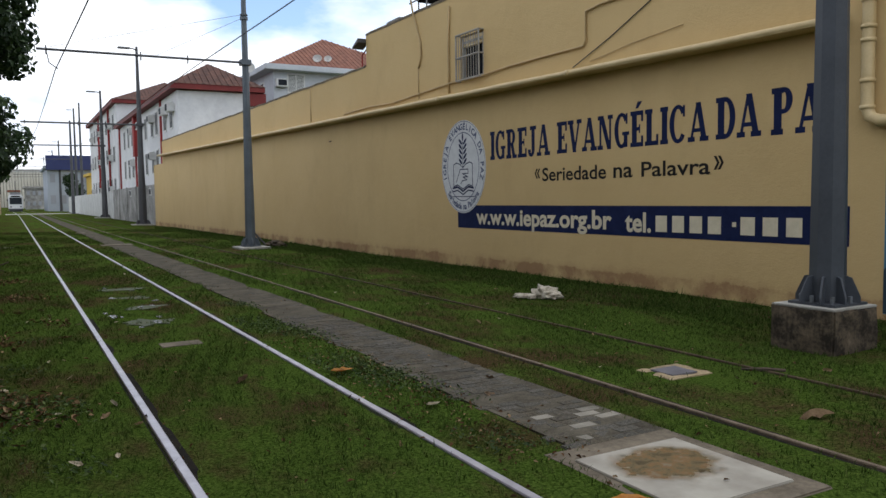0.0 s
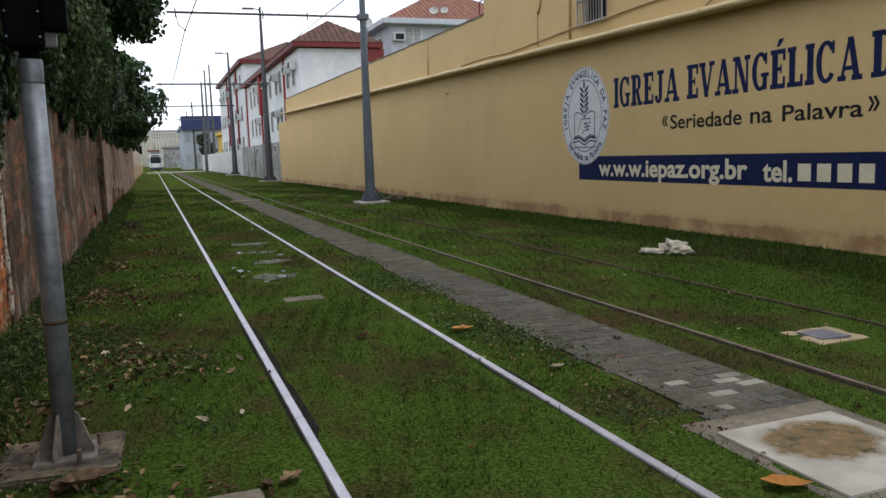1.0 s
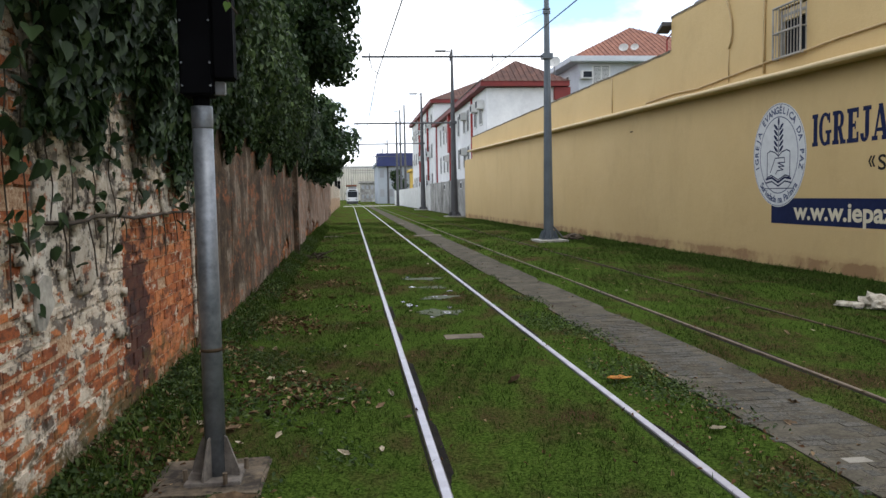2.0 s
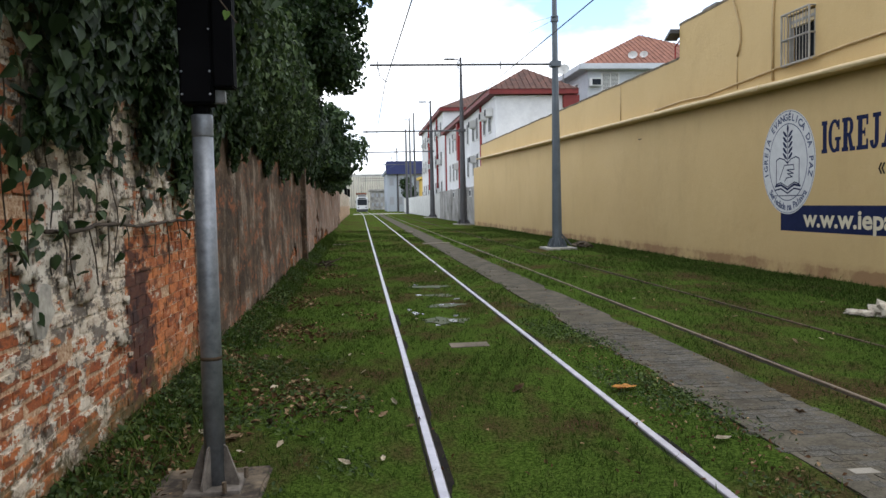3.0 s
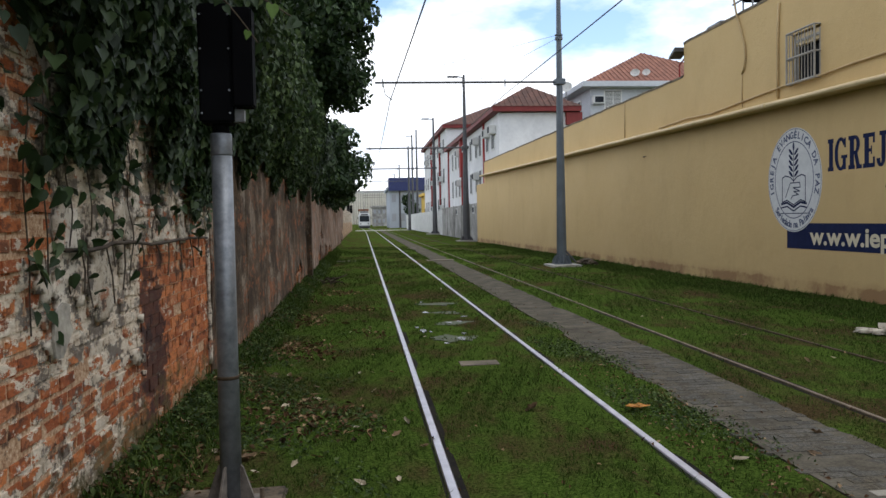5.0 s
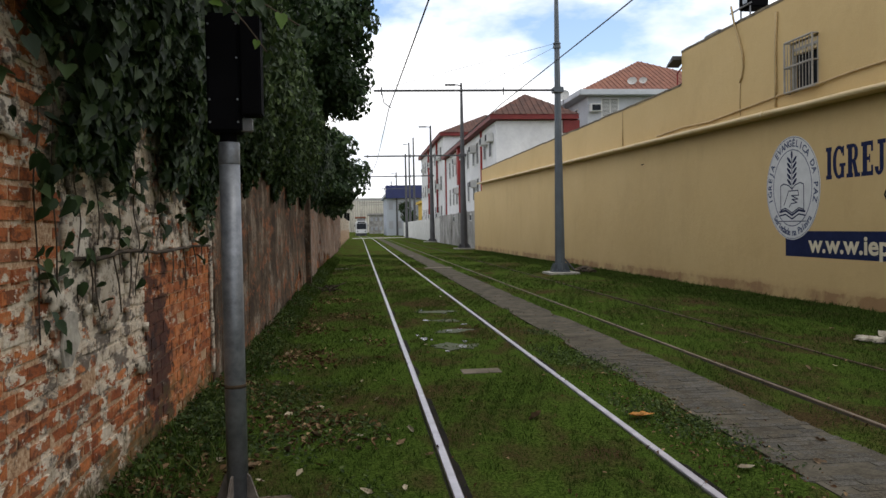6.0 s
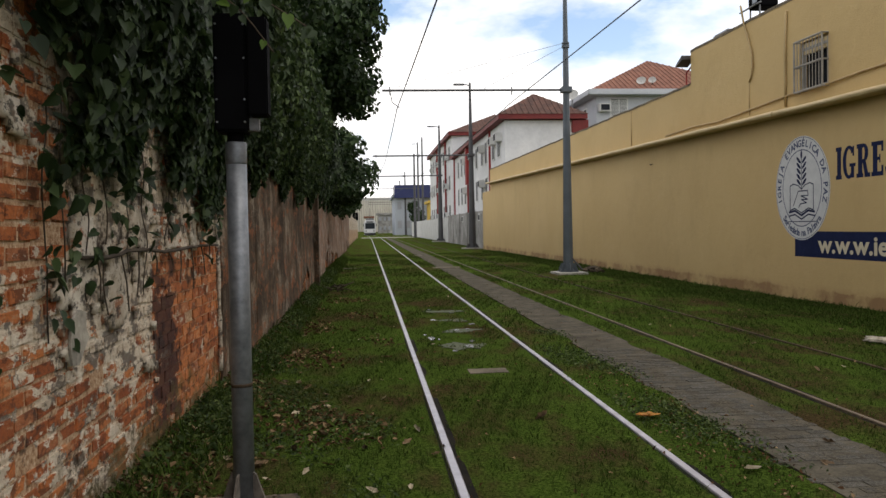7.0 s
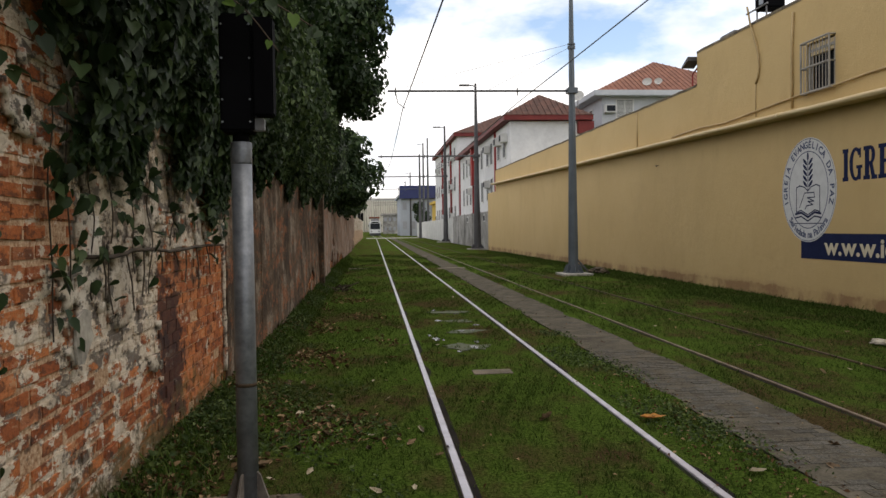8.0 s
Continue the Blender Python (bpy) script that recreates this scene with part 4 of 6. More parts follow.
def build_emblem():
    cy, cz, ry, rz = 16.43, 2.28, 0.98, 1.09
    t = thing("emblem", "pale oval church emblem painted on the ochre wall", "emblem", (0, 0, 0))
    t.matrix_world = wall_pose(cy, cz, 0.0)
    def oval(a, b, n=48):
        return [(a * math.cos(2 * math.pi * i / n), b * math.sin(2 * math.pi * i / n)) for i in range(n)]
    part("disc", prism(oval(ry, rz), 0.004), M_LOGO, t)
    def line(pts, w, z=0.0055, closed=False):
        bm = bmesh.new()
        seq = list(zip(pts, pts[1:] + pts[:1])) if closed else list(zip(pts, pts[1:]))
        for k, (a, b) in enumerate(seq):
            a, b = Vector((*a, 0)), Vector((*b, 0))
            d = (b - a).normalized()
            s = Vector((-d.y, d.x, 0)) * w / 2
            a2, b2 = a - d * w * 0.3, b + d * w * 0.3
            lift = Vector((0, 0, z + 0.0003 * (k % 3)))
            bm.faces.new([bm.verts.new(p + lift) for p in (a2 - s, b2 - s, b2 + s, a2 + s)])
        return bm
    part("ring", line(oval(0.70, 0.80), 0.020, closed=True), M_FADEDNAVY, t)
    part("ring", line(oval(0.955, 1.065), 0.012, closed=True), M_FADEDNAVY, t)
    # lettering round the rim
    cu_words = "IGREJA EVANGÉLICA DA PAZ"
    def rim(words, start, stop, inward):
        for i, ch in enumerate(words):
            if ch == " ":
                continue
            a = radians(start + (stop - start) * i / (len(words) - 1))
            cu = bpy.data.curves.new("rim_letter", "FONT")
            cu.body, cu.size, cu.align_x, cu.offset, cu.resolution_u = ch, 0.20, "CENTER", 0.006, 2
            ob = new("rim_letter", cu)
            bpy.context.view_layer.update()
            me = bpy.data.meshes.new_from_object(ob.evaluated_get(bpy.context.evaluated_depsgraph_get()))
            bpy.data.objects.remove(ob)
            bpy.data.curves.remove(cu)
            me.materials.clear()
            me.materials.append(M_FADEDNAVY)
            o = new("rim_letter", me)
            o.parent = t
            k = 0.77 if inward else 0.90
            turn = math.degrees(a) - 90 if inward else math.degrees(a) + 90
            o.matrix_local = Matrix.Translation((k * math.cos(a) * 1.0, (k + 0.10) * math.sin(a), 0.006)) @ pose(0, 0, 0, 0, 0, turn)
    rim(cu_words, 196, -16, True)
    rim("Seriedade na Palavra", 222, 318, False)
    # ear of wheat
    wheat = bmesh.new()
    for i in range(5):
        for s in (-1, 1):
            cx, cyy = s * 0.10, 0.13 + i * 0.115
            m = Matrix.Translation((cx, cyy, 0.0055 + 0.0003 * (i % 2))) @ pose(0, 0, 0, 0, 0, -s * 48)
            wheat.faces.new([wheat.verts.new(m @ Vector((0.034 * math.cos(a), 0.105 * math.sin(a), 0))) for a in np.linspace(0, 2 * math.pi, 9)[:-1]])
    m = Matrix.Translation((0, 0.70, 0.0055))
    wheat.faces.new([wheat.verts.new(m @ Vector((0.035 * math.cos(a), 0.09 * math.sin(a), 0))) for a in np.linspace(0, 2 * math.pi, 9)[:-1]])
    part("wheat_ear", wheat, M_NAVY, t)
    part("wheat_stalk", line([(0, 0.62), (0, -0.05)], 0.02), M_NAVY, t)
    # open book and clasped shape
    part("book_outline", line([(-0.42, 0.06), (-0.30, 0.10), (-0.12, 0.06), (0, -0.02), (0.12, 0.06), (0.30, 0.10), (0.42, 0.06), (0.42, -0.46), (0.25, -0.42), (0, -0.52), (-0.25, -0.42), (-0.42, -0.46)], 0.024, closed=True), M_NAVY, t)
    part("book_edge", line([(-0.46, -0.50), (-0.24, -0.47), (0, -0.57), (0.24, -0.47), (0.46, -0.50)], 0.045), M_NAVY, t)
    part("book_edge", line([(-0.46, -0.58), (-0.24, -0.55), (0, -0.65), (0.24, -0.55), (0.46, -0.58)], 0.03), M_NAVY, t)
    part("page_drawing", line([(-0.30, -0.36), (-0.12, -0.06), (0.22, -0.06), (0.24, -0.16), (-0.02, -0.16), (0.22, -0.24), (0.0, -0.24), (0.18, -0.31), (-0.04, -0.33), (-0.10, -0.40)], 0.022), M_NAVY, t)
    part("waterline", line([(-0.5, -0.70), (0.5, -0.70)], 0.018), M_NAVY, t)


build_emblem()

# painted mural beyond the down pipe
flat_on_wall("mural", [(0, 0), (8, 0), (8, 2.1), (0, 2.1)], 6.42, 0.02, 0.001, M_MURAL, "teal and blue mural painted on the wall", "mural")
flat_on_wall("mural_shape", [(0, 0), (3, 0), (3, 0.9), (1.2, 1.25), (0.25, 0.8), (0.0, 0.55)], 6.42, 0.03, 0.006, M_MURALDARK, "dark painted shape low in the mural", "mural")


# ---------- masts, arms and wires ----------
def mast_body(t, h, r0, r1, material, sides=8):
    return part("mast", tube([(0, 0, 0), (0, 0, h * 0.5), (0, 0, h)], [r0, (r0 + r1) / 2, r1], sides), material, t)


def base_plate(t, r, z, n=8, material=None):
    part("base_plate", box(-r * 1.6, r * 1.6, -r * 1.6, r * 1.6, z, z + 0.03, 0.004), material or M_MAST, t)
    for i in range(n):
        a = 2 * math.pi * (i + 0.5) / n
        g = prism([(r * 0.8, 0), (r * 1.85, 0), (r * 1.85, 0.06), (r * 1.35, 0.25), (r * 0.8, 0.27)], 0.02, m=Matrix.Translation((0, 0, z + 0.03)) @ pose(0, 0, 0, 0, 0, math.degrees(a)) @ pose(0, 0.01, 0, 90, 0, 0))
        part("gusset", g, material or M_MAST, t)
        b = tube([(r * 1.5 * math.cos(a + 0.39), r * 1.5 * math.sin(a + 0.39), z + 0.03), (r * 1.5 * math.cos(a + 0.39), r * 1.5 * math.sin(a + 0.39), z + 0.10)], 0.022, 6)
        part("anchor_bolt", b, M_GALV, t)


# near mast on its tall foundation
near_mast = thing("catenary_mast", "tall dark grey eight-sided steel mast on a concrete block", "mast", (6.43, 5.60, 0), group="catenary masts")
mast_body(near_mast, 9.0, 0.178, 0.11, M_NEARMAST)
for ob in near_mast.children:
    ob.location.z = 0.46
base_plate(near_mast, 0.165, 0.425, 8, M_NEARMAST)
blk = box(-0.36, 0.36, -0.36, 0.36, -0.25, 0.42, 0.02)
bmesh.ops.subdivide_edges(blk, edges=blk.edges[:], cuts=4, use_grid_fill=True)
for v in blk.verts:
    v.co += 0.02 * Vector(noise.noise_vector(v.co * 4.0 + Vector((3, 1, 7))))
fb = solid("foundation_block", blk, M_OLDCONC, "stained rough concrete foundation block under the mast", "foundation", kind="structure")
fb.matrix_world = pose(6.40, 5.62, 0)
cap = box(-0.35, 0.35, -0.35, 0.35, 0.405, 0.428, 0.006)
fc = solid("foundation_cap", cap, M_CONC, "pale worn top of the concrete foundation", "foundation", kind="structure")
fc.matrix_world = pose(6.40, 5.62, 0)


def build_mast(x, y, h, r0, r1, material, label, arm_z=None, arm_x=0.05, lamp=False, lamp_z=0.0, plate=True):
    t = thing("catenary_mast", label, "mast", (x, y, 0), group="catenary masts")
    mast_body(t, h, r0, r1, material)
    if plate:
        base_plate(t, r0, 0.05, 6, material)
    if arm_z:
        part("cross_arm", tube([(0, 0, arm_z), (arm_x - x, 0, arm_z - 0.02)], 0.04 * (r0 / 0.19), 8), M_DARKMAST, t, "thin horizontal steel arm")
        part("arm_clamp", box(-r0 * 0.95, r0 * 0.95, -r0 * 0.95, r0 * 0.95, arm_z - 0.09, arm_z + 0.09, 0.01), material, t)
        for px in (arm_x - x + 0.25, (arm_x - x) * 0.53, (arm_x - x) * 0.3):
            part("insulator", tube([(px, 0, arm_z - 0.16), (px, 0, arm_z + 0.10)], 0.022 * (r0 / 0.19), 6), M_DARKMAST, t)
    if lamp:
        s = r0 / 0.19
        part("lamp_arm", tube([(0, 0, lamp_z - 0.1), (-0.15 * s, 0, lamp_z), (-0.5 * s, 0, lamp_z + 0.02)], 0.03 * s, 6), material, t)
        head = box(-0.85 * s, -0.30 * s, -0.12 * s, 0.12 * s, lamp_z - 0.03 * s, lamp_z + 0.05 * s, 0.02 * s)
        part("lamp_head", head, M_STEELGREY, t, "grey flat street lamp head")
    return t


p2 = build_mast(6.02, 26.0, 9.2, 0.175, 0.068, M_MAST, "tall grey-blue tapered steel mast with a thin cross arm", 6.02, 0.0)
part("brace", tube([(0.1, -0.1, 0.5), (0.42, -0.25, 0.1)], 0.03, 6), M_DARKMAST, p2)
part("top_ring", tube([(0, 0, 7.38), (0, 0, 7.48)], 0.13, 8), M_MAST, p2)
part("top_ring", tube([(0, 0, 7.52), (0, 0, 7.56)], 0.13, 8), M_MAST, p2)
solid("mast_pad", box(5.52, 6.52, 25.3, 26.5, -0.06, 0.05, 0.02), M_CONC, "pale concrete pad under the mast", "foundation", kind="structure")
build_mast(7.05, 57.2, 12.05, 0.27, 0.08, M_DARKMAST, "dark tapered street lamp mast with cross arm by boundary wall", 6.8, -0.1, True, 11.9)
build_mast(7.45, 86.0, 12.75, 0.29, 0.09, M_DARKMAST, "dark tapered street lamp mast with cross arm by boundary wall", 7.25, -0.1, True, 12.6)
solid("mast_pad", box(6.3, 7.75, 56.3, 57.8, -0.06, 0.05, 0.03), M_CONC, "pale concrete pad under the lamp mast", "foundation", kind="structure")
solid("mast_pad", box(6.5, 8.0, 85.2, 86.8, -0.06, 0.08, 0.03), M_CONC, "pale concrete pad under the lamp mast", "foundation", kind="structure")
for x, y, h, az in ((8.97, 134, 17.0, 8.3), (8.6, 140, 16.8, None), (6.9, 123, 13.2, None), (7.6, 168, 13.6, 8.6), (8.1, 206, 14.0, 9.2), (8.8, 250, 15.0, 9.8), (9.4, 296, 17.0, 10.5)):
    build_mast(x, y, h, 0.24, 0.12, M_DARKMAST, "far thin dark mast along the tracks", az, 0.0, az is None or y > 140, h - 0.3, False)


def wire(name, pts, r, label, mat=None, sag=0.0):
    seq = []
    for a, b in zip(pts, pts[1:]):
        a, b = Vector(a), Vector(b)
        n = 8 if sag else 1
        for i in range(n):
            f = i / n
            seq.append(a.lerp(b, f) - Vector((0, 0, sag * 4 * f * (1 - f))))
    seq.append(Vector(pts[-1]))
    solid(name, tube(seq, r, 5), mat or M_WIRE, label, "wire")


wire("contact_wire", [(1.08, -8, 5.52), (0.47, 26, 5.42), (0.76, 57, 6.26), (0.42, 86, 6.82), (0.75, 150, 7.6), (0.75, 400, 9)], 0.016, "dark overhead contact wire above the shiny track", sag=0.06)
wire("contact_wire", [(4.75, -8, 5.66), (4.15, 26, 5.58), (5.26, 57, 6.56), (4.8, 86, 7.0), (4.2, 150, 7.6)], 0.014, "dark overhead contact wire above the rusty track", sag=0.05)
wire("registration_arm", [(0.25, 26, 6.0), (0.32, 26, 5.62), (0.55, 26, 5.45)], 0.016, "short steady arm holding the contact wire")
wire("stay_wire", [(5.95, 26, 7.54), (0.35, 26, 6.08)], 0.007, "pale thin stay wire from mast top to arm", M_THINWIRE)
wire("stay_wire", [(5.95, 26, 7.43), (3.3, 26, 6.06)], 0.007, "pale thin stay wire from mast top to arm", M_THINWIRE)


# ---------- signal on its post ----------
def build_signal():
    t = thing("tram_signal", "black signal head on a worn galvanised post with concrete foot", "signal", (-1.25, 5.30, 0))
    part("post", tube([(0, 0, 0.03), (0, 0, 2.06)], [0.058, 0.055], 20), M_GALV, t, smooth=True)
    part("collar", tube([(0, 0, 1.96), (0, 0, 1.97), (0, 0, 2.075), (0, 0, 2.08)], [0.0555, 0.0572, 0.0572, 0.054], 20), M_GALV, t, smooth=True)
    part("weld_band", tube([(0, 0, 0.74), (0, 0, 0.76)], 0.0582, 20), M_SUNKRAIL, t, smooth=True)
    part("foot_flange", box(-0.15, 0.15, -0.15, 0.15, 0.02, 0.045, 0.004), M_FOOT, t)
    for i in range(4):
        a = 90 * i - 20
        g = prism([(0.045, 0), (0.145, 0), (0.145, 0.03), (0.075, 0.21), (0.045, 0.23)], 0.012, m=Matrix.Translation((0, 0, 0.045)) @ pose(0, 0, 0, 0, 0, a) @ pose(0, 0.006, 0, 90, 0, 0))
        part("gusset", g, M_FOOT, t, "dirty grey steel gusset")
        b = tube([(0.17 * math.cos(radians(a + 45)) , 0.17 * math.sin(radians(a + 45)), 0.04), (0.17 * math.cos(radians(a + 45)), 0.17 * math.sin(radians(a + 45)), 0.10)], 0.014, 6)
        part("anchor_bolt", b, M_RUSTRAIL, t)
    part("adapter", tube([(0, 0, 2.07), (0, 0, 2.14)], 0.045, 12), M_PITCH, t)
    part("housing", box(-0.095, 0.080, -0.09, 0.09, 2.13, 2.76, 0.012), M_PITCH, t, "black rectangular signal housing")
    part("backboard", box(0.084, 0.190, -0.10, 0.03, 2.215, 2.74, 0.008), M_PITCH, t, "black side box")
    part("bracket", box(0.06, 0.13, -0.03, 0.03, 2.14, 2.21, 0.005), M_STEELGREY, t)
    for z in (2.18, 2.30, 2.52, 2.70):
        part("hinge_screw", tube([(0.066, -0.09, z), (0.066, -0.096, z)], 0.006, 6), M_GALV, t)
        part("hinge_screw", tube([(-0.08, -0.09, z), (-0.08, -0.096, z)], 0.006, 6), M_GALV, t)
    for z in (2.24, 2.44, 2.64):
        part("visor", tube([(0, 0.09, z), (0, 0.22, z)], 0.07, 12), M_PITCH, t)


build_signal()
pad = box(-1.60, -0.98, 5.02, 5.62, -0.15, 0.025, 0.015)
bmesh.ops.subdivide_edges(pad, edges=pad.edges[:], cuts=3, use_grid_fill=True)
for v in pad.verts:
    v.co += 0.015 * Vector(noise.noise_vector(v.co * 6.0))
solid("signal_pad", pad, M_OLDCONC, "crumbling muddy concrete pad under the signal post", "foundation", kind="structure")


# ---------- houses beyond the wall ----------
def hip_roof(x0, x1, y0, y1, z, rise, over=0.5):
    bm = bmesh.new()
    x0, x1, y0, y1 = x0 - over, x1 + over, y0 - over, y1 + over
    w, d = x1 - x0, y1 - y0
    inset = min(w, d) / 2
    if w > d:
        r = [(x0 + inset, (y0 + y1) / 2), (x1 - inset, (y0 + y1) / 2)]
    else:
        r = [((x0 + x1) / 2, y0 + inset), ((x0 + x1) / 2, y1 - inset)]
    base = [bm.verts.new((*p, z)) for p in ((x0, y0), (x1, y0), (x1, y1), (x0, y1))]
    top = [bm.verts.new((*p, z + rise)) for p in r]
    if w > d:
        fs = ((base[0], base[1], top[1], top[0]), (base[1], base[2], top[1]), (base[2], base[3], top[0], top[1]), (base[3], base[0], top[0]))
    else:
        fs = ((base[0], base[1], top[0]), (base[1], base[2], top[1], top[0]), (base[2], base[3], top[1]), (base[3], base[0], top[0], top[1]))
    for f in fs:
        bm.faces.new(f)
    bm.faces.new(base[::-1])
    return bm


def house_window(parent, p, w, h, facing, shutters=False, material=None):
    """A framed window standing slightly proud of a facade; facing 'x' looks to -x, 'y' looks to -y."""
    rz = -90 if facing == "x" else 0
    m = pose(*p, 0, 0, rz)
    win = part("window", prism([(-w / 2, 0), (w / 2, 0), (w / 2, h), (-w / 2, h)], 0.04, m=m @ pose(0, 0, 0, 90, 0, 0)), material or M_GLASS, parent, "dark window")
    fr = bmesh.new()
    for a, b, c, d in ((-w / 2 - .06, -w / 2 + .02, -.05, h + .06), (w / 2 - .02, w / 2 + .06, -.05, h + .06), (-w / 2, w / 2, -.08, 0.02), (-w / 2, w / 2, h - .02, h + .06), (-.03, .03, 0, h)):
        prism([(a, c), (b, c), (b, d), (a, d)], 0.05, fr, m @ pose(0, 0, 0, 90, 0, 0))
    part("window_frame", fr, M_WHITEPLASTIC, win)
    if shutters:
        for k in range(int(h / 0.09)):
            part("slat", prism([(-w / 2, k * .09), (w / 2, k * .09), (w / 2, k * .09 + .05), (-w / 2, k * .09 + .05)], 0.06, m=m @ pose(0, 0, 0, 90, 0, 0)), M_WHITEPLASTIC, win)
    return win


def ac_unit(parent, p, facing):
    rz = -90 if facing == "x" else 0
    m = pose(*p, 0, 0, rz)
    b = box(-0.4, 0.4, -0.45, 0.0, 0, 0.55, 0.03)
    b.transform(m)
    a = part("air_conditioner", b, M_WHITEPLASTIC, parent, "boxy white air conditioner")
    g = box(-0.30, 0.30, -0.47, -0.44, 0.08, 0.47)
    g.transform(m)
    part("grille", g, M_GLASS, a)


def tiled(t, x0, x1, y0, y1, z, rise, material, over=0.5):
    roof = part("roof", hip_roof(x0, x1, y0, y1, z, rise, over), material, t, "hipped clay tile roof")
    w, d = x1 - x0 + 2 * over, y1 - y0 + 2 * over
    n = int(w / 0.35)
    inset = min(w, d) / 2
    for i in range(n):
        fx = (i + 0.5) / n
        x = x0 - over + w * fx
        reach = min(1.0, min(fx, 1 - fx) * w / inset)
        a = Vector((x, y0 - over, z + 0.03))
        b = Vector((x, y0 - over + inset * reach, z + 0.03 + rise * reach))
        part("cover_tile", tube([a, b], 0.028, 5), material, roof)
    return roof


def house_one():
    x0, x1, y0, y1, zt = 8.25, 13.1, 49.9, 78.5, 8.3
    t = thing("house", "white three-storey house with red trim and brown tile roof", "house", (0, 0, 0), group="houses beyond the wall")
    part("wall", box(x0, x1, y0, y1, -0.3, zt), M_WHITEWALL, t)
    part("eave_band", box(x0 - 0.45, x1 + 0.45, y0 - 0.45, y1 + 0.45, zt + 0.05, zt + 0.36), M_DARKRED, t, "dark red painted eave band")
    tiled(t, x0, x1, y0, y1, zt + 0.36, 1.75, M_ROOF, 0.5)
    for y in (55.7, 68.0, y1 - 0.2):
        part("pilaster", box(x0 - 0.12, x0 + 0.02, y - 0.14, y + 0.14, -0.3, zt + 0.05), M_REDTRIM, t, "red painted pilaster")
    part("pilaster", box(x0 - 0.3, x0 + 0.02, 67.0, 67.9, 5.2, zt + 0.05), M_REDTRIM, t, "red painted projecting bay")
    for z in (1.1, 3.6, 6.2):
        for k, y in enumerate((52.0, 54.3, 57.6, 59.6, 62.6, 65.2, 70.0, 72.4, 75.0)):
            if y < 57 and z < 6:
                continue
            house_window(t, (x0, y, z), 0.95, 1.55, "x")
            if k in (3, 6) or (k in (0, 1, 5) and z > 6):
                ac_unit(t, (x0, y - 0.75, z + 0.9), "x")
    part("balcony", box(x1 - 0.5, x1 + 0.55, y0 - 0.3, y0 + 2, 7.5, 8.3, 0.03), M_DARKRED, t, "red painted balcony corner")


def house_two():
    x0, x1, y0, y1, zt = 8.25, 19.0, 80.5, 109.0, 11.0
    t = thing("house", "white three-storey block with red stripes and hipped tile roof", "house", (0, 0, 0), group="houses beyond the wall")
    part("wall", box(x0, x1, y0, y1, -0.3, zt), M_WHITEWALL, t)
    part("eave_band", box(x0 - 0.4, x1 + 0.4, y0 - 0.4, y1 + 0.4, zt - 0.05, zt + 0.30), M_DARKRED, t, "dark red painted eave band")
    tiled(t, x0, x1, y0, y1, zt + 0.30, 2.6, M_ROOF, 0.45)
    for y in (86.8, 97.0):
        part("pilaster", box(x0 - 0.18, x0 + 0.02, y - 0.2, y + 0.2, -0.3, zt - 0.05), M_REDTRIM, t, "red painted pilaster")
    for z in (2.4, 5.5, 8.6):
        for k in range(8):
            y = y0 + 2.6 + k * 3.2
            house_window(t, (x0, y, z), 1.3, 1.5, "x")
            if k % 3 == 0:
                ac_unit(t, (x0, y + 1.4, z + 0.2), "x")


def house_three():
    x0, x1, y0, y1, zt = 15.35, 27.0, 53.5, 67.0, 10.45
    t = thing("house", "pale grey upper house with orange tile roof and white shutters", "house", (0, 0, 0), group="houses beyond the wall")
    part("wall", box(x0, x1, y0, y1, -0.3, zt), M_GREYHOUSE, t)
    part("eave_band", box(x0 - 0.75, x1 + 0.75, y0 - 0.75, y1 + 0.75, zt, zt + 0.38, 0.03), M_GREYHOUSE, t, "wide pale grey concrete eave")
    tiled(t, x0, x1, y0, y1, zt + 0.38, 3.3, M_ROOFRED, 0.55)
    house_window(t, (x0 + 1.6, y0, 9.05), 1.15, 1.2, "y", True)
    ac_unit(t, (x0 + 0.5, y0, 9.35), "y")
    house_window(t, (x0, y0 + 3.0, 8.6), 1.4, 1.3, "x")
    for x, z, r in ((18.75, 11.55, 0.33), (19.55, 11.6, 0.28)):
        dish(t, (x, y0 + 0.5, z), r)


def dish(parent, p, r):
    bm = bmesh.new()
    rings = []
    m = Matrix.Translation(p) @ pose(0, 0, 0, 60, 0, -25)
    for k in range(5):
        f = k / 4
        rings.append([bm.verts.new(m @ Vector((r * f * math.cos(a), r * f * math.sin(a), 0.35 * r * f * f))) for a in np.linspace(0, 2 * math.pi, 17)[:-1]] if k else [bm.verts.new(m @ Vector((0, 0, 0)))])
    for j in range(16):
        bm.faces.new((rings[0][0], rings[1][j], rings[1][(j + 1) % 16]))
    for a, b in zip(rings[1:], rings[2:]):
        for j in range(16):
            bm.faces.new((a[j], b[j], b[(j + 1) % 16], a[(j + 1) % 16]))
    bmesh.ops.solidify(bm, geom=bm.faces[:], thickness=0.02)
    d = part("satellite_dish", bm, M_WHITEPLASTIC, parent, "pale round satellite dish")
    part("dish_post", tube([Vector(p), Vector(p) - Vector((0, -0.1, 0.9))], 0.03, 6), M_STEELGREY, d)


house_one()
house_two()
house_three()
roof_dish = thing("rooftop_antenna", "pale mesh dish on a thin mast above the roofs", "antenna", (12.98, 51.0, 8.75))
dish(roof_dish, (0.0, 0, 1.29), 0.42)
part("mast", tube([(0.0, 0, 0), (0.0, 0, 1.29)], 0.03, 6), M_STEELGREY, roof_dish)

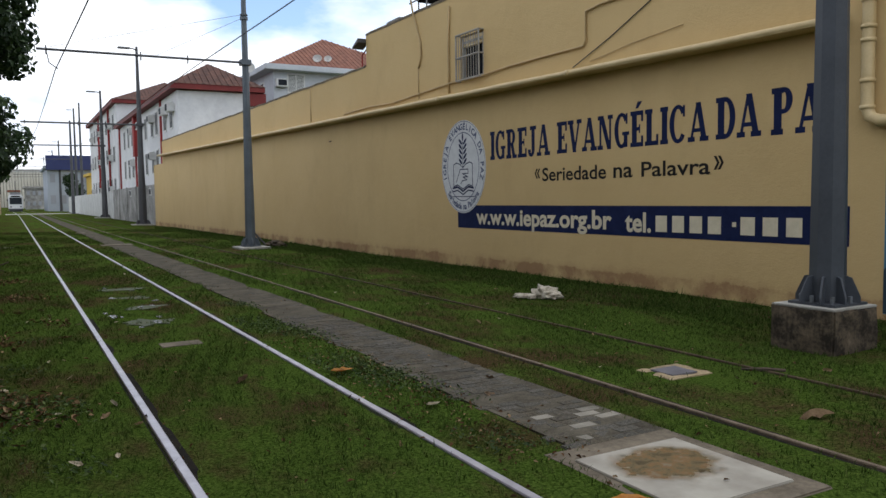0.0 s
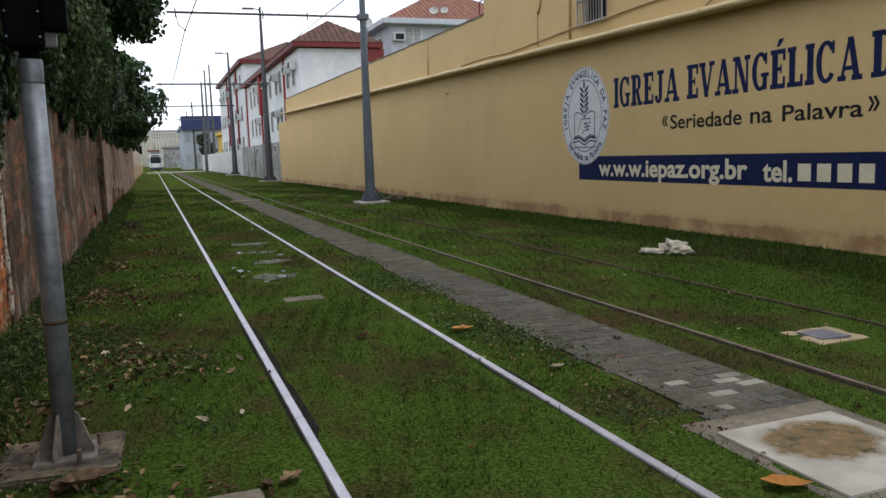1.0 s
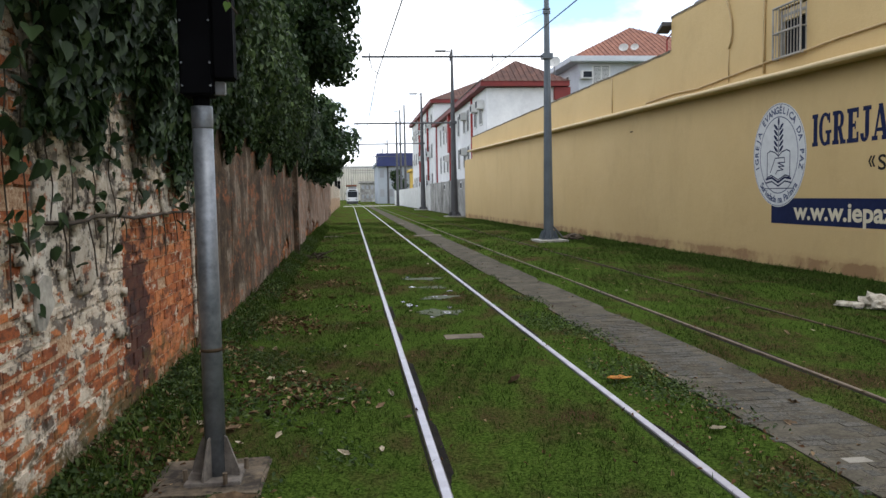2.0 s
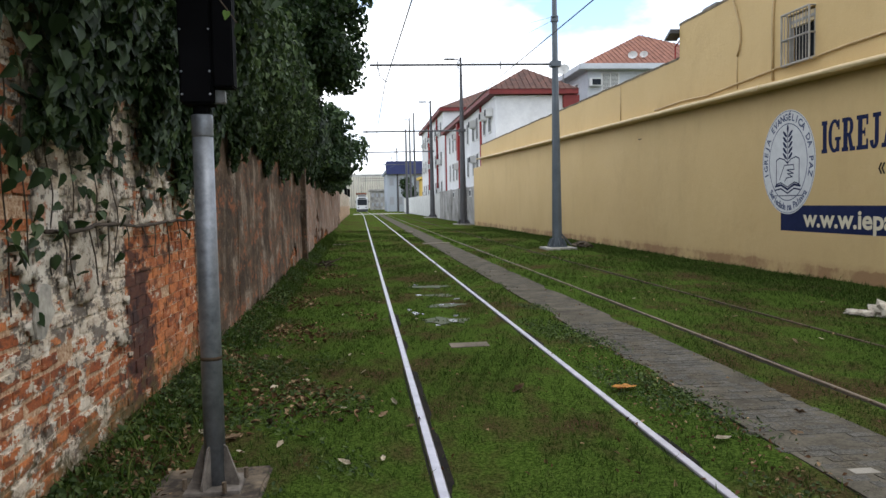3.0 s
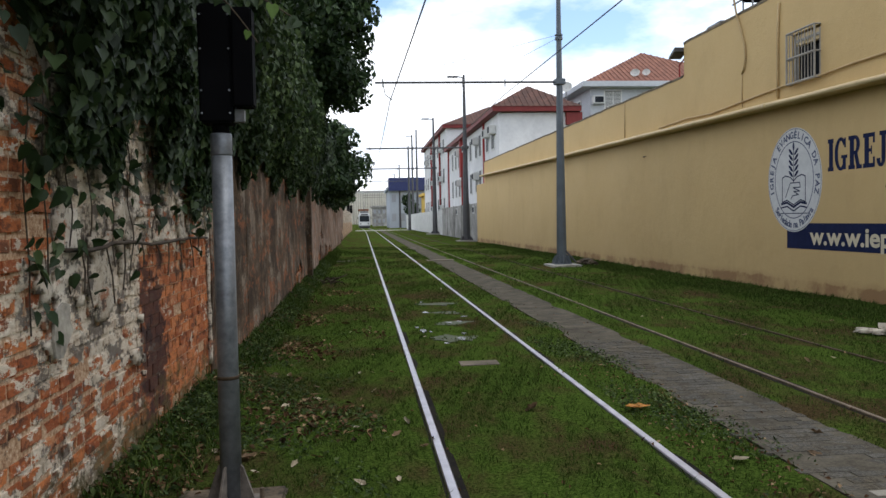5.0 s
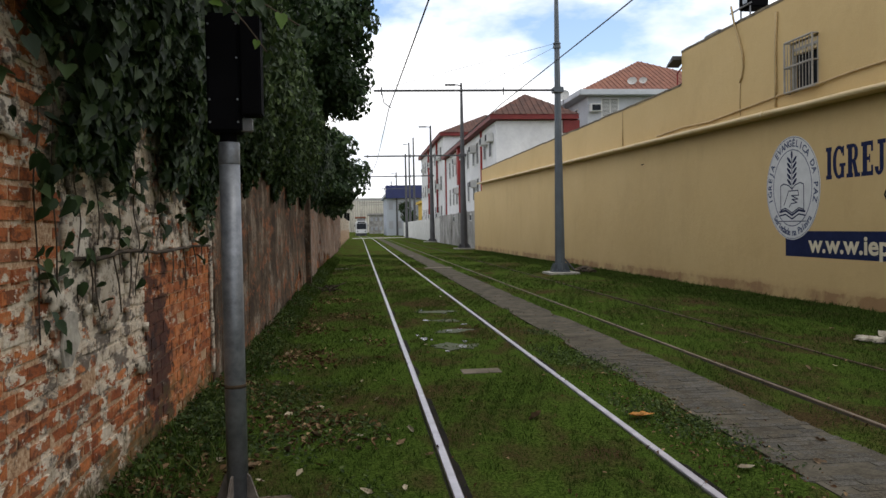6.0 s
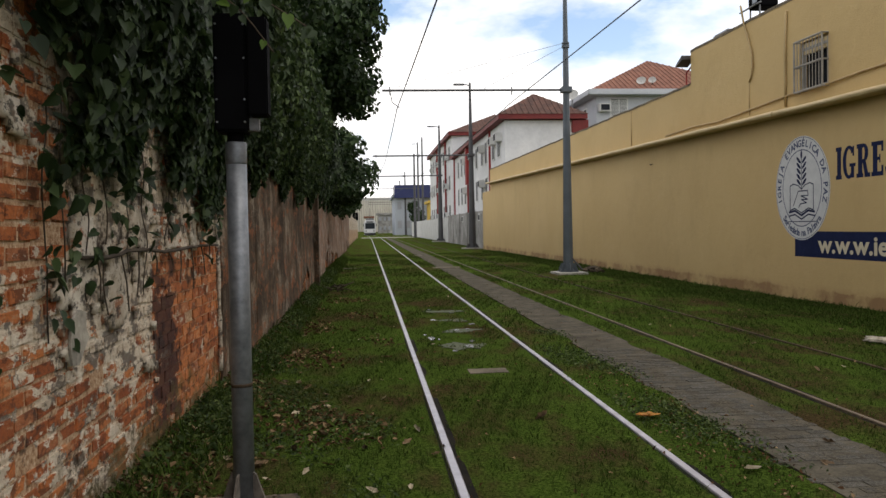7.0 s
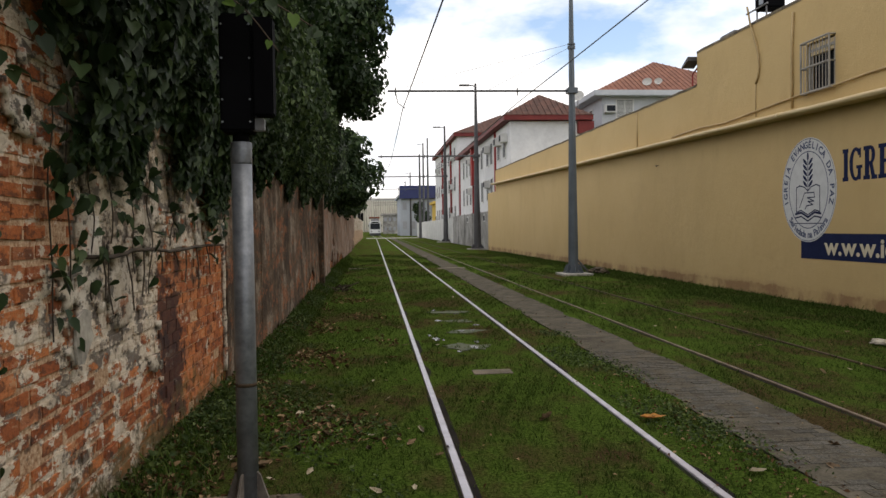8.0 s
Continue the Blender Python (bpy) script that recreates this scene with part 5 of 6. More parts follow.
solid("boundary_wall_grey", box(7.85, 8.05, 56.3, 82.0, -0.3, 2.75, 0.02), M_FENCEWALL, "weathered grey boundary wall with faded graffiti", "wall", kind="structure")
solid("boundary_wall_white", box(7.9, 8.1, 82.1, 150.0, -0.3, 2.6, 0.02), M_WHITEFENCE, "whitewashed boundary wall along the tracks", "wall", kind="structure")
for y in (61.0, 66.0, 71.5, 77.0):
    solid("wall_pier", box(7.78, 7.86, y - 0.15, y + 0.15, -0.1, 2.8, 0.01), M_FENCEWALL, "grey pier of the boundary wall", "pier", kind="structure")


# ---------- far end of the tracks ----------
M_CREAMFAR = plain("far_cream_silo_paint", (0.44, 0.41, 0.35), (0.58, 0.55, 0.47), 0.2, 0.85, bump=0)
# Panes kept pale: distance haze is mixed into their colour.
M_FARPANE = plain("haze_tinted_far_window", (0.22, 0.23, 0.25), (0.30, 0.31, 0.33), 0.3, 0.5, bump=0)


def far_building(name, x0, x1, y0, y1, zt, material, label, rows, cols, band=None):
    t = thing(name, label, "building", (0, 0, 0), group="far buildings")
    part("wall", box(x0, x1, y0, y1, -0.3, zt), material, t)
    part("roof", box(x0 - 0.5, x1 + 0.5, y0 - 0.5, y1 + 0.5, zt, zt + 0.5), band or material, t)
    w = (x1 - x0) / cols
    for r in range(rows):
        for c in range(cols):
            z = zt * (r + 0.35) / rows
            part("window", box(x0 + w * (c + 0.25), x0 + w * (c + 0.75), y0 - 0.06, y0 + 0.05, z, z + zt / rows * 0.4), M_FARPANE, t)
    return t


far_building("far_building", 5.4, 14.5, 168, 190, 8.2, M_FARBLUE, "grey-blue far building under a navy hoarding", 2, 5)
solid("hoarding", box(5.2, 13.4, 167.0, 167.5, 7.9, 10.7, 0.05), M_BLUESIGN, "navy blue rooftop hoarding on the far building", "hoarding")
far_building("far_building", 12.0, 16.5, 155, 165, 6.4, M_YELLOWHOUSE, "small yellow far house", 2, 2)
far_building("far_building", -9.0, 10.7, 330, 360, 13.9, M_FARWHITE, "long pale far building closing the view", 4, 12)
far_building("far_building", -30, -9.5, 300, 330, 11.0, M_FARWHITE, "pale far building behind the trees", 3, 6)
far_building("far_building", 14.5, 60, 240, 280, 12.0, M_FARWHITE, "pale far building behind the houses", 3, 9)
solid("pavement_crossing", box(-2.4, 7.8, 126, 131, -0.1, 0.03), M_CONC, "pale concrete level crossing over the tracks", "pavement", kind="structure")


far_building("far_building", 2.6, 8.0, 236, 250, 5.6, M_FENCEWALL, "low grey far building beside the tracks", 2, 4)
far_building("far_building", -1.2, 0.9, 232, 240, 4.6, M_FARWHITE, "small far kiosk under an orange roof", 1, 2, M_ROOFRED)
ribs = thing("silo_row", "pale ribbed silo wall in front of the far building", "silo", group="far buildings")
for k in range(20):
    part("silo", tube([(-8.6 + k * 0.98, 328.5, -0.3), (-8.6 + k * 0.98, 328.5, 13.2)], 0.46, 10), M_CREAMFAR, ribs)
part("roof_rail", box(-9.2, 10.6, 327.9, 328.1, 14.6, 14.75), M_FARWHITE, ribs)
for k in range(12):
    part("rail_post", box(-9.0 + k * 1.75, -8.88 + k * 1.75, 327.9, 328.1, 13.0, 14.6), M_FARWHITE, ribs)


def build_tram():
    t = thing("tram", "white tram with dark windscreen far along the shiny track", "tram", (-0.05, 174, 0))
    w = 1.30
    part("body", box(-w, w, 0, 30, 0.35, 3.3, 0.22), M_TRAMWHITE, t)
    part("windscreen", box(-1.05, 1.05, -0.05, 0.05, 1.45, 2.75, 0.03), M_GLASS, t, "dark windscreen")
    part("destination_panel", box(-0.8, 0.8, -0.05, 0.05, 2.85, 3.12, 0.02), M_PITCH, t)
    part("bumper", box(-1.2, 1.2, -0.12, 0.1, 0.22, 0.6, 0.06), M_DARKMAST, t)
    for s in (-1, 1):
        part("headlight", tube([(s * 0.85, -0.06, 0.95), (s * 0.85, 0.02, 0.95)], 0.17, 12), M_STEELGREY, t)
        part("mirror", box(s * 1.45 - 0.08, s * 1.45 + 0.08, -0.1, 0.05, 2.0, 2.5, 0.03), M_DARKMAST, t)
    part("skirt", box(-1.15, 1.15, 0.3, 29.5, -0.02, 0.4), M_DARKMAST, t, "dark running gear skirt")
    part("roof_unit", box(-0.9, 0.9, 1.5, 7, 3.3, 3.75, 0.08), M_STEELGREY, t)
    part("pantograph", tube([(0, 9, 3.4), (0, 7.6, 4.8), (0, 9, 6.2)], 0.05, 5), M_DARKMAST, t)


build_tram()
for x, y, h in ((-2.75, 128, 4.4), (-2.3, 129, 4.2)):
    far_post = thing("track_signal", "thin grey post with a dark signal head beside the tracks", "signal", (x, y, 0), group="far signals")
    part("post", tube([(0, 0, -0.1), (0, 0, h)], 0.08, 8), M_STEELGREY, far_post)
    part("head", box(-0.22, 0.22, -0.15, 0.15, h - 1.3, h, 0.03), M_PITCH, far_post)


# ---------- roof clutter on the annex ----------
def build_tank():
    t = thing("roof_tank", "dark boxy tank on a thin frame above the roof", "tank", (8.56, 18.45, 6.33))
    part("tank_body", box(-0.05, 0.45, -0.28, 0.20, 0.24, 1.15, 0.03), M_PITCH, t)
    part("tank_panel", box(-0.062, -0.048, -0.22, -0.02, 0.34, 1.1), M_FARBLUE, t)
    for x in (0.0, 0.42):
        for y in (-0.26, 0.18):
            part("leg", tube([(x, y, -0.25), (x, y, 0.3)], 0.02, 6), M_STEELGREY, t)
    part("rail", tube([(-0.1, -0.5, 0.27), (-0.1, 0.5, 0.27)], 0.02, 6), M_STEELGREY, t)


build_tank()
solid("roof_vent", box(8.5, 9.2, 19.7, 20.5, 6.30, 6.44, 0.03), M_STEELGREY, "low grey metal cap on the annex roof", "vent")
eave = prism([(0, 0), (0.42, 0.13), (0.42, 0.24), (0, 0.05)], 0.35)
ev = solid("eave_stub", eave, M_DARKMAST, "dark corrugated canopy end at the step in the wall", "canopy")
ev.matrix_world = pose(8.50, 22.12, 5.96, 90, 0, -90)
solid("canopy_post", tube([(8.5, 22.2, 5.35), (8.5, 22.2, 5.82), (8.5, 21.7, 5.98)], 0.022, 6), M_REDTRIM, "thin rust-red canopy bracket", "bracket")


# ---------- foliage ----------
rng = np.random.default_rng(7)


LEAF = ((-0.5, 0.0), (-0.12, 0.40), (0.22, 0.27), (0.62, 0.0))
HEART = ((-0.42, 0.0), (-0.52, 0.20), (-0.36, 0.40), (-0.05, 0.42), (0.28, 0.23), (0.64, 0.0))


def leaf_cloud(centres, normals, size, fold=0.25, droop=0.3, spread=0.8, stretch=1.0, shape=LEAF):
    """Folded pointed leaves round the given places: two halves each, joined along the midrib."""
    n, k = len(centres), len(shape)
    nrm = normals + rng.normal(0, spread, (n, 3))
    nrm /= np.linalg.norm(nrm, axis=1)[:, None] + 1e-9
    tip = rng.normal(0, 1, (n, 3))
    tip[:, 2] -= droop * 2
    tip -= nrm * np.sum(tip * nrm, 1)[:, None]
    tip /= np.linalg.norm(tip, axis=1)[:, None] + 1e-9
    side = np.cross(nrm, tip)
    s = (size * rng.uniform(0.55, 1.3, n))[:, None]
    def at(u, w, sgn):
        lift = fold * abs(w) - 0.22 * max(0.0, u) ** 2
        return centres + tip * s * u + side * s * (sgn * w / stretch) + nrm * s * lift
    pts = [at(u, w, 1) for u, w in shape] + [at(u, w, -1) for u, w in shape[1:-1]]
    v = np.stack(pts, 1).reshape(-1, 3)
    m = 2 * k - 2
    i = np.arange(n)[:, None] * m
    one = np.array([list(range(k))])
    two = np.array([[0, k - 1] + list(range(2 * k - 3, k - 1, -1))])
    return v, np.concatenate([i + one, i + two])


def blob_points(clumps, per, shell=0.45):
    """Points in and on a set of clumps (x, y, z, radius), with the outward directions."""
    cs = np.repeat(np.array([c[:3] for c in clumps]), per, 0)
    rs = np.repeat(np.array([c[3] for c in clumps]), per)
    d = rng.normal(0, 1, (len(cs), 3))
    d /= np.linalg.norm(d, axis=1)[:, None]
    rad = rs * (1 - shell * rng.random(len(cs)) ** 1.4)
    return cs + d * rad[:, None] * np.array([1, 1, 0.85]), d


def crown_clumps(cx, cy, cz, rx, ry, rz, n, r0, r1):
    out = []
    while len(out) < n:
        d = rng.normal(0, 1, 3)
        d /= np.linalg.norm(d)
        f = rng.uniform(0.35, 1.0) ** 0.6
        out.append((cx + d[0] * rx * f, cy + d[1] * ry * f, cz + d[2] * rz * f, rng.uniform(r0, r1)))
    return out


def build_tree(x, y, trunk_h, crown, leaf_size, per, label):
    """Trunk and limbs behind the wall, a ragged crown of small leaves; crown: ellipsoids (dx, dy, z, rx, ry, rz, clumps)."""
    t = thing("tree", label, "tree", (x, y, 0), group="trees behind the brick wall")
    bm = tube([(0, 0, -0.2), (0.08, 0.05, trunk_h * 0.4), (-0.05, 0.1, trunk_h * 0.75), (0.1, 0, trunk_h)], [0.24, 0.19, 0.15, 0.10], 10)
    for k, (dx, dy, z, *_r) in enumerate(crown):
        st = Vector((0, 0.05, trunk_h * (0.55 + 0.1 * (k % 3))))
        en = Vector((dx * 0.9, dy * 0.9, z))
        mid = st.lerp(en, 0.5) + Vector((0, 0, 0.3))
        tube([st, mid, en], [0.10, 0.07, 0.03], 7, bm)
    part("trunk", bm, M_BARK, t, smooth=True)
    clumps = []
    for dx, dy, z, rx, ry, rz, n in crown:
        clumps += crown_clumps(dx, dy, z, rx, ry, rz, n, 0.38, 0.8)
    p, d = blob_points(clumps, per)
    v, f = leaf_cloud(p, d + np.array([0.15, -0.1, 0.45]), leaf_size, droop=0.5)
    ob = new("crown", raw_mesh("crown", v, f, M_LEAF))
    ob.parent = t
    return t


# The first crown ellipsoid is added out of view to shade wall and creeper.
build_tree(-3.2, 13.0, 4.5, [(0.9, -6.0, 5.7, 1.5, 3.4, 0.8, 46), (0.5, -1.5, 4.4, 0.9, 2.4, 1.3, 40), (0.8, 2.0, 5.4, 1.3, 2.4, 1.8, 46), (-0.6, 0, 6.2, 2.0, 3.0, 1.8, 34)], 0.115, 300, "dense dark green tree leaning over the brick wall, shading crown added")
build_tree(-3.3, 20.0, 5.0, [(0.85, 0, 6.3, 2.3, 2.6, 1.7, 70), (0.9, 1.0, 8.2, 1.9, 2.4, 1.8, 50), (1.85, 0.6, 5.2, 0.95, 1.8, 0.75, 30), (0.6, -2.4, 4.2, 1.0, 1.6, 1.3, 26)], 0.135, 290, "tall dense dark green tree overhanging the tracks")
build_tree(-3.4, 30.0, 4.0, [(1.0, 0, 4.0, 2.0, 3.0, 1.6, 60), (0.6, 3.0, 3.6, 1.8, 2.4, 1.3, 40)], 0.16, 230, "round dark green tree behind the brick wall")
build_tree(-3.7, 42.0, 3.5, [(1.1, 0, 3.6, 1.6, 3.4, 1.2, 44), (0.9, 6.0, 3.3, 1.5, 3.0, 1.0, 34)], 0.19, 190, "dark green tree behind the brick wall")
build_tree(-4.0, 60.0, 3.5, [(0.9, 0, 3.4, 1.3, 5.0, 1.3, 36), (0.6, 9.0, 3.2, 1.2, 5.0, 1.2, 30)], 0.24, 150, "dark green shrubby tree far along the wall")
build_tree(8.9, 150.0, 3.5, [(0.2, 0, 3.0, 1.3, 1.4, 2.4, 20), (-0.6, 0, 5.6, 0.8, 1.0, 1.3, 9), (0.5, 0, 1.6, 1.0, 1.2, 1.2, 8)], 0.3, 90, "small green tree far beside the tracks")


def vine_patch(name, y0, y1, n, size, low, reach, label, loose=0.42, material=None):
    """Creeper that hangs over the wall: density falls towards its ragged lower edge."""
    y = rng.uniform(y0, y1, n)
    edge = low + 0.22 * np.sin(y * 2.1 + 1.0) + 0.16 * np.sin(y * 5.3) + 0.10 * np.sin(y * 11.7 + 2)
    z = edge + (4.3 - edge) * rng.random(n) ** 1.15
    bulge = reach * np.clip((z - edge) / 0.9, 0.08, 1) * (0.55 + 0.45 * np.sin(y * 1.7 + z * 1.3) ** 2)
    x = -1.93 + bulge * rng.random(n) ** 0.6
    p = np.stack([x, y, z], -1)
    v, f = leaf_cloud(p, np.tile([0.95, -0.3, 0.40], (n, 1)), size, fold=0.4, droop=1.3, spread=loose, shape=HEART)
    ob = new(name, raw_mesh(name, v, f, material or M_IVY, True))
    tagged(ob, label, "creeper", kind="stuff")


vine_patch("creeper", 1.2, 5.1, 620, 0.085, 2.15, 0.30, "sparse broad-leaved creeper hanging over the brick wall", 0.9)
# Unseen overhang, added only to cast shade on the near wall.
vine_patch("creeper", 0.5, 5.3, 8000, 0.090, 2.86, 1.05, "dense dark green creeper added above the view to shade the wall")
vine_patch("creeper", 4.75, 9.5, 13500, 0.080, 2.02, 0.46, "broad-leaved dark green creeper hanging over the brick wall")
vine_patch("creeper", 4.4, 8.6, 420, 0.080, 1.55, 0.16, "loose lower leaves of the creeper on the brick wall", 0.8)
vine_patch("creeper", 8.3, 20, 24000, 0.075, 2.42, 0.65, "dense small-leaved green creeper on top of the brick wall", 0.6, M_SMALLIVY)
vine_patch("creeper", 20, 46, 17000, 0.14, 2.55, 0.6, "dense dark green creeper on top of the brick wall")


def vine_strand(y, z0, z1, n, size):
    """One stem hanging down the wall with single leaves."""
    pts, x = [], -1.972
    for k in range(14):
        f = k / 13
        pts.append((x + 0.05 * noise.noise((y, f * 3, 1)), y + 0.14 * noise.noise((y, f * 2.2, 5)), z0 + (z1 - z0) * f))
    t = thing("vine_strand", "thin creeper stem with single leaves down the brick wall", "creeper", (0, 0, 0), group="vine strands")
    part("stem", tube(pts, 0.004, 5), M_BARK, t)
    for k in range(n):
        f = (k + 0.6) / n
        a = Vector(pts[min(12, int(f * 13))])
        c = np.array([[a.x + 0.035, a.y + (0.03 if k % 2 else -0.03), a.z]])
        v, fc = leaf_cloud(c, np.array([[1.0, -0.3, 0.3]]), size * 0.85, fold=0.45, droop=0.9, spread=0.75, shape=HEART)
        o = new("leaf", raw_mesh("leaf", v, fc, M_IVY))
        o.parent = t


for y, z0, z1, n in ((3.55, 2.2, 0.62, 9), (3.95, 2.1, 0.45, 11), (4.55, 2.2, 1.1, 9), (5.05, 2.15, 1.25, 7), (5.75, 2.2, 1.35, 8), (6.7, 2.2, 1.5, 6), (3.1, 2.2, 1.2, 8), (4.75, 2.3, 0.95, 10), (5.35, 2.3, 1.15, 10), (6.1, 2.2, 1.2, 9)):
    vine_strand(y, z0, z1, n, 0.085)


def creeper_root():
    """The old stem that runs level along the wall."""
    pts = [(-1.955 + 0.012 * noise.noise((y * 3, 0, 7)), y, 1.47 + 0.05 * noise.noise((y * 1.1, 2, 3)) + 0.015 * noise.noise((y * 5, 2, 3))) for y in np.arange(4.95, 8.5, 0.12)]
    t = thing("creeper_root", "dark woody creeper stem running level along the wall", "creeper")
    part("stem", tube(pts, 0.012, 6), M_BARK, t, smooth=True)
    for i in range(9):
        p = Vector(pts[(i * 3 + 2) % len(pts)])
        q = p + Vector((0.01, 0.10 * math.sin(i * 2.1), -0.22 - 0.12 * math.sin(i * 1.3)))
        part("rootlet", tube([p, p.lerp(q, 0.5) + Vector((0.0, 0.03, 0)), q], 0.005, 5), M_BARK, t)


def sprig():
    """A loose shoot in front of the signal head."""
    t = thing("creeper_shoot", "loose bright green shoot hanging beside the signal", "creeper")
    for a, b, n in (((-1.75, 5.15, 2.95), (-0.82, 4.96, 2.62), 15), ((-1.45, 5.1, 2.85), (-1.00, 4.98, 2.50), 8)):
        a, b = Vector(a), Vector(b)
        pts = [a.lerp(b, k / 9) + Vector((0, 0, 0.10 * math.sin(math.pi * k / 9))) for k in range(10)]
        part("stem", tube(pts, 0.004, 5), M_BARK, t)
        for k in range(n):
            c = pts[min(9, int(10 * (k + 0.5) / n))]
            v, f = leaf_cloud(np.array([[c.x, c.y - 0.02, c.z - 0.035]]), np.array([[0.3, -1.0, 0.5]]), 0.075, droop=0.9, spread=0.4, shape=HEART)
            o = new("leaf", raw_mesh("leaf", v, f, M_SHOOT if k % 3 == 0 else M_IVY, True))
            o.parent = t


creeper_root()
sprig()


# ---------- grass, weeds and litter ----------
def blades(name, x0, x1, y0, y1, n, h, w, material, label, keep):
    x, y = rng.uniform(x0, x1, n), rng.uniform(y0, y1, n)
    k = keep(x, y)
    x, y = x[k], y[k]
    m = len(x)
    z = ground_z(x, y)
    a = rng.uniform(0, 2 * math.pi, m)
    tuft = np.sin(23 * x + 9 * y) * np.sin(19 * y - 11 * x) + np.sin(47 * x - 20 * y + 1) * np.sin(41 * y + 13 * x)
    hh = h * rng.uniform(0.45, 1.3, m) * np.clip(0.85 + 0.75 * tuft, 0.3, 2.2)
    lean = rng.uniform(0.2, 1.3, m)
    la = rng.uniform(0, 2 * math.pi, m)
    d = np.stack([np.cos(a), np.sin(a), np.zeros(m)], -1) * (w * rng.uniform(0.6, 1.4, m))[:, None]
    b = np.stack([x, y, z - 0.004], -1)
    top = b + np.stack([np.cos(la) * hh * lean, np.sin(la) * hh * lean, hh], -1)
    mid = b + np.stack([np.cos(la) * hh * lean * 0.3, np.sin(la) * hh * lean * 0.3, hh * 0.6], -1)
    v = np.stack([b - d, b + d, mid + d * 0.7, top, mid - d * 0.7], 1).reshape(-1, 3)
    i = np.arange(m)[:, None] * 5
    me = bpy.data.meshes.new(name)
    quads, tris = i + np.array([[0, 1, 2, 4]]), i + np.array([[4, 2, 3]])
    me = raw_mesh(name, v, np.concatenate([np.concatenate([quads[:, :3], quads[:, [0, 2, 3]]]), tris]), material)
    tagged(new(name, me), label, "grass", kind="stuff")


def patchy(x, y):
    return np.sin(1.3 * x + 0.7 * y) + np.sin(2.9 * x - 1.7 * y + 1) + np.sin(0.8 * y + 2.3 * x * 0.6 + 2)


def lawn(x, y):
    ok = patchy(x, y) + 0.9 * np.sin(5.1 * x + 2.2 * y) * np.sin(4.4 * y - 1.3 * x) > rng.uniform(-2.5, 2.5, len(x)) + 0.5 * np.clip((9 - y) / 4, 0, 1)
    for rx in (0, 1.505, 3.45):
        ok &= ~((x > rx - 0.042) & (x < rx + 0.055))
        ok &= ~((np.abs(x - rx) < 0.08 + 0.10 * np.abs(np.sin(0.9 * y + rx)) * np.abs(np.sin(2.3 * y))) & (rng.random(len(x)) < 0.65))
    ok &= ~((x > 4.935) & (x < 4.975) & (np.sin(1.1 * y) + np.sin(2.7 * y) > -0.4))
    ok &= ~((x > 2.25 + 0.06 * np.sin(3 * y) + 0.04 * np.sin(7.3 * y) + rng.normal(0, 0.07, len(x))) & (x < 2.93 + 0.004 * np.clip(y - 8, 0, 30) + 0.03 * np.sin(2.3 * y) + rng.normal(0, 0.02, len(x))))
    ok &= ~((x > 1.98) & (x < 2.9) & (y > 3.25) & (y < 4.3))
    ok &= ~((x > 3.97) & (x < 4.5) & (y > 5.3) & (y < 5.78))
    ok &= ~((x > 0.5) & (x < 1.0) & (y > 9.2) & (y < 9.62))
    ok &= ~((x > 0.3) & (x < 1.2) & (y > 10.6) & (y < 15.8) & (np.sin(7 * x + 3 * y) * np.sin(5 * y) > 0.1))
    ok &= ~((x > -0.68) & (x < -0.36) & (y > 4.0) & (y < 4.5))
    ok &= ~((x < -0.98) & (x > -1.6) & (y > 5.05) & (y < 5.6))
    return ok


blades("grass", -2.0, 8.5, 2.2, 9.0, 330000, 0.030, 0.0030, M_BLADE, "short worn lawn grass between the rails", lawn)
blades("grass", -2.1, 8.5, 9.0, 20.0, 240000, 0.034, 0.0038, M_BLADE, "short worn lawn grass between the rails", lawn)
blades("grass", -2.2, 8.3, 20.0, 48.0, 150000, 0.042, 0.008, M_BLADE, "short lawn grass further along the tracks", lawn)
blades("grass", -2.0, -1.55, 2.5, 40.0, 26000, 0.085, 0.005, M_BLADE, "taller grass along the foot of the brick wall", lambda x, y: np.sin(1.3 * y) + np.sin(4.1 * y) > rng.uniform(-1.8, 1.2, len(x)))
blades("grass", 6.6, 8.6, 5.0, 50.0, 60000, 0.055, 0.006, M_BLADE, "taller grass along the foot of the ochre wall", lambda x, y: x < wall_x(y) - 0.02)


def weeds(name, x0, x1, y0, y1, n, size, label, keep):
    x, y = rng.uniform(x0, x1, n), rng.uniform(y0, y1, n)
    k = keep(x, y)
    x, y = x[k], y[k]
    z = ground_z(x, y) + rng.uniform(0.005, 1.2 * size, len(x))
    v, f = leaf_cloud(np.stack([x, y, z], -1), np.tile([0, 0, 1.0], (len(x), 1)), size, droop=0.0, spread=0.5, stretch=1.3)
    tagged(new(name, raw_mesh(name, v, f, M_WEED)), label, "weeds", kind="stuff")


weeds("weeds", -2.05, -0.35, 2.5, 12.0, 20000, 0.032, "low broad-leaved weeds along the brick wall", lambda x, y: (np.sin(2.1 * x + 1.3 * y) + np.sin(3.7 * y - x) + np.sin(5.3 * x + 4.1 * y) > rng.uniform(-1.6, 2.2, len(x)) + 2.2 * (x + 1.2) + 1.5 * np.clip((y - 7) / 4, 0, 1.2)) & ~((x < -0.98) & (x > -1.6) & (y > 5.05) & (y < 5.6)))
weeds("weeds", 1.62, 2.38, 4.5, 12.5, 10000, 0.032, "low weeds beside the paver path", lambda x, y: np.sin(2.1 * y + 3 * x) > rng.uniform(-1.0, 1.2, len(x)) + 2.4 * np.abs(x - 2.02))
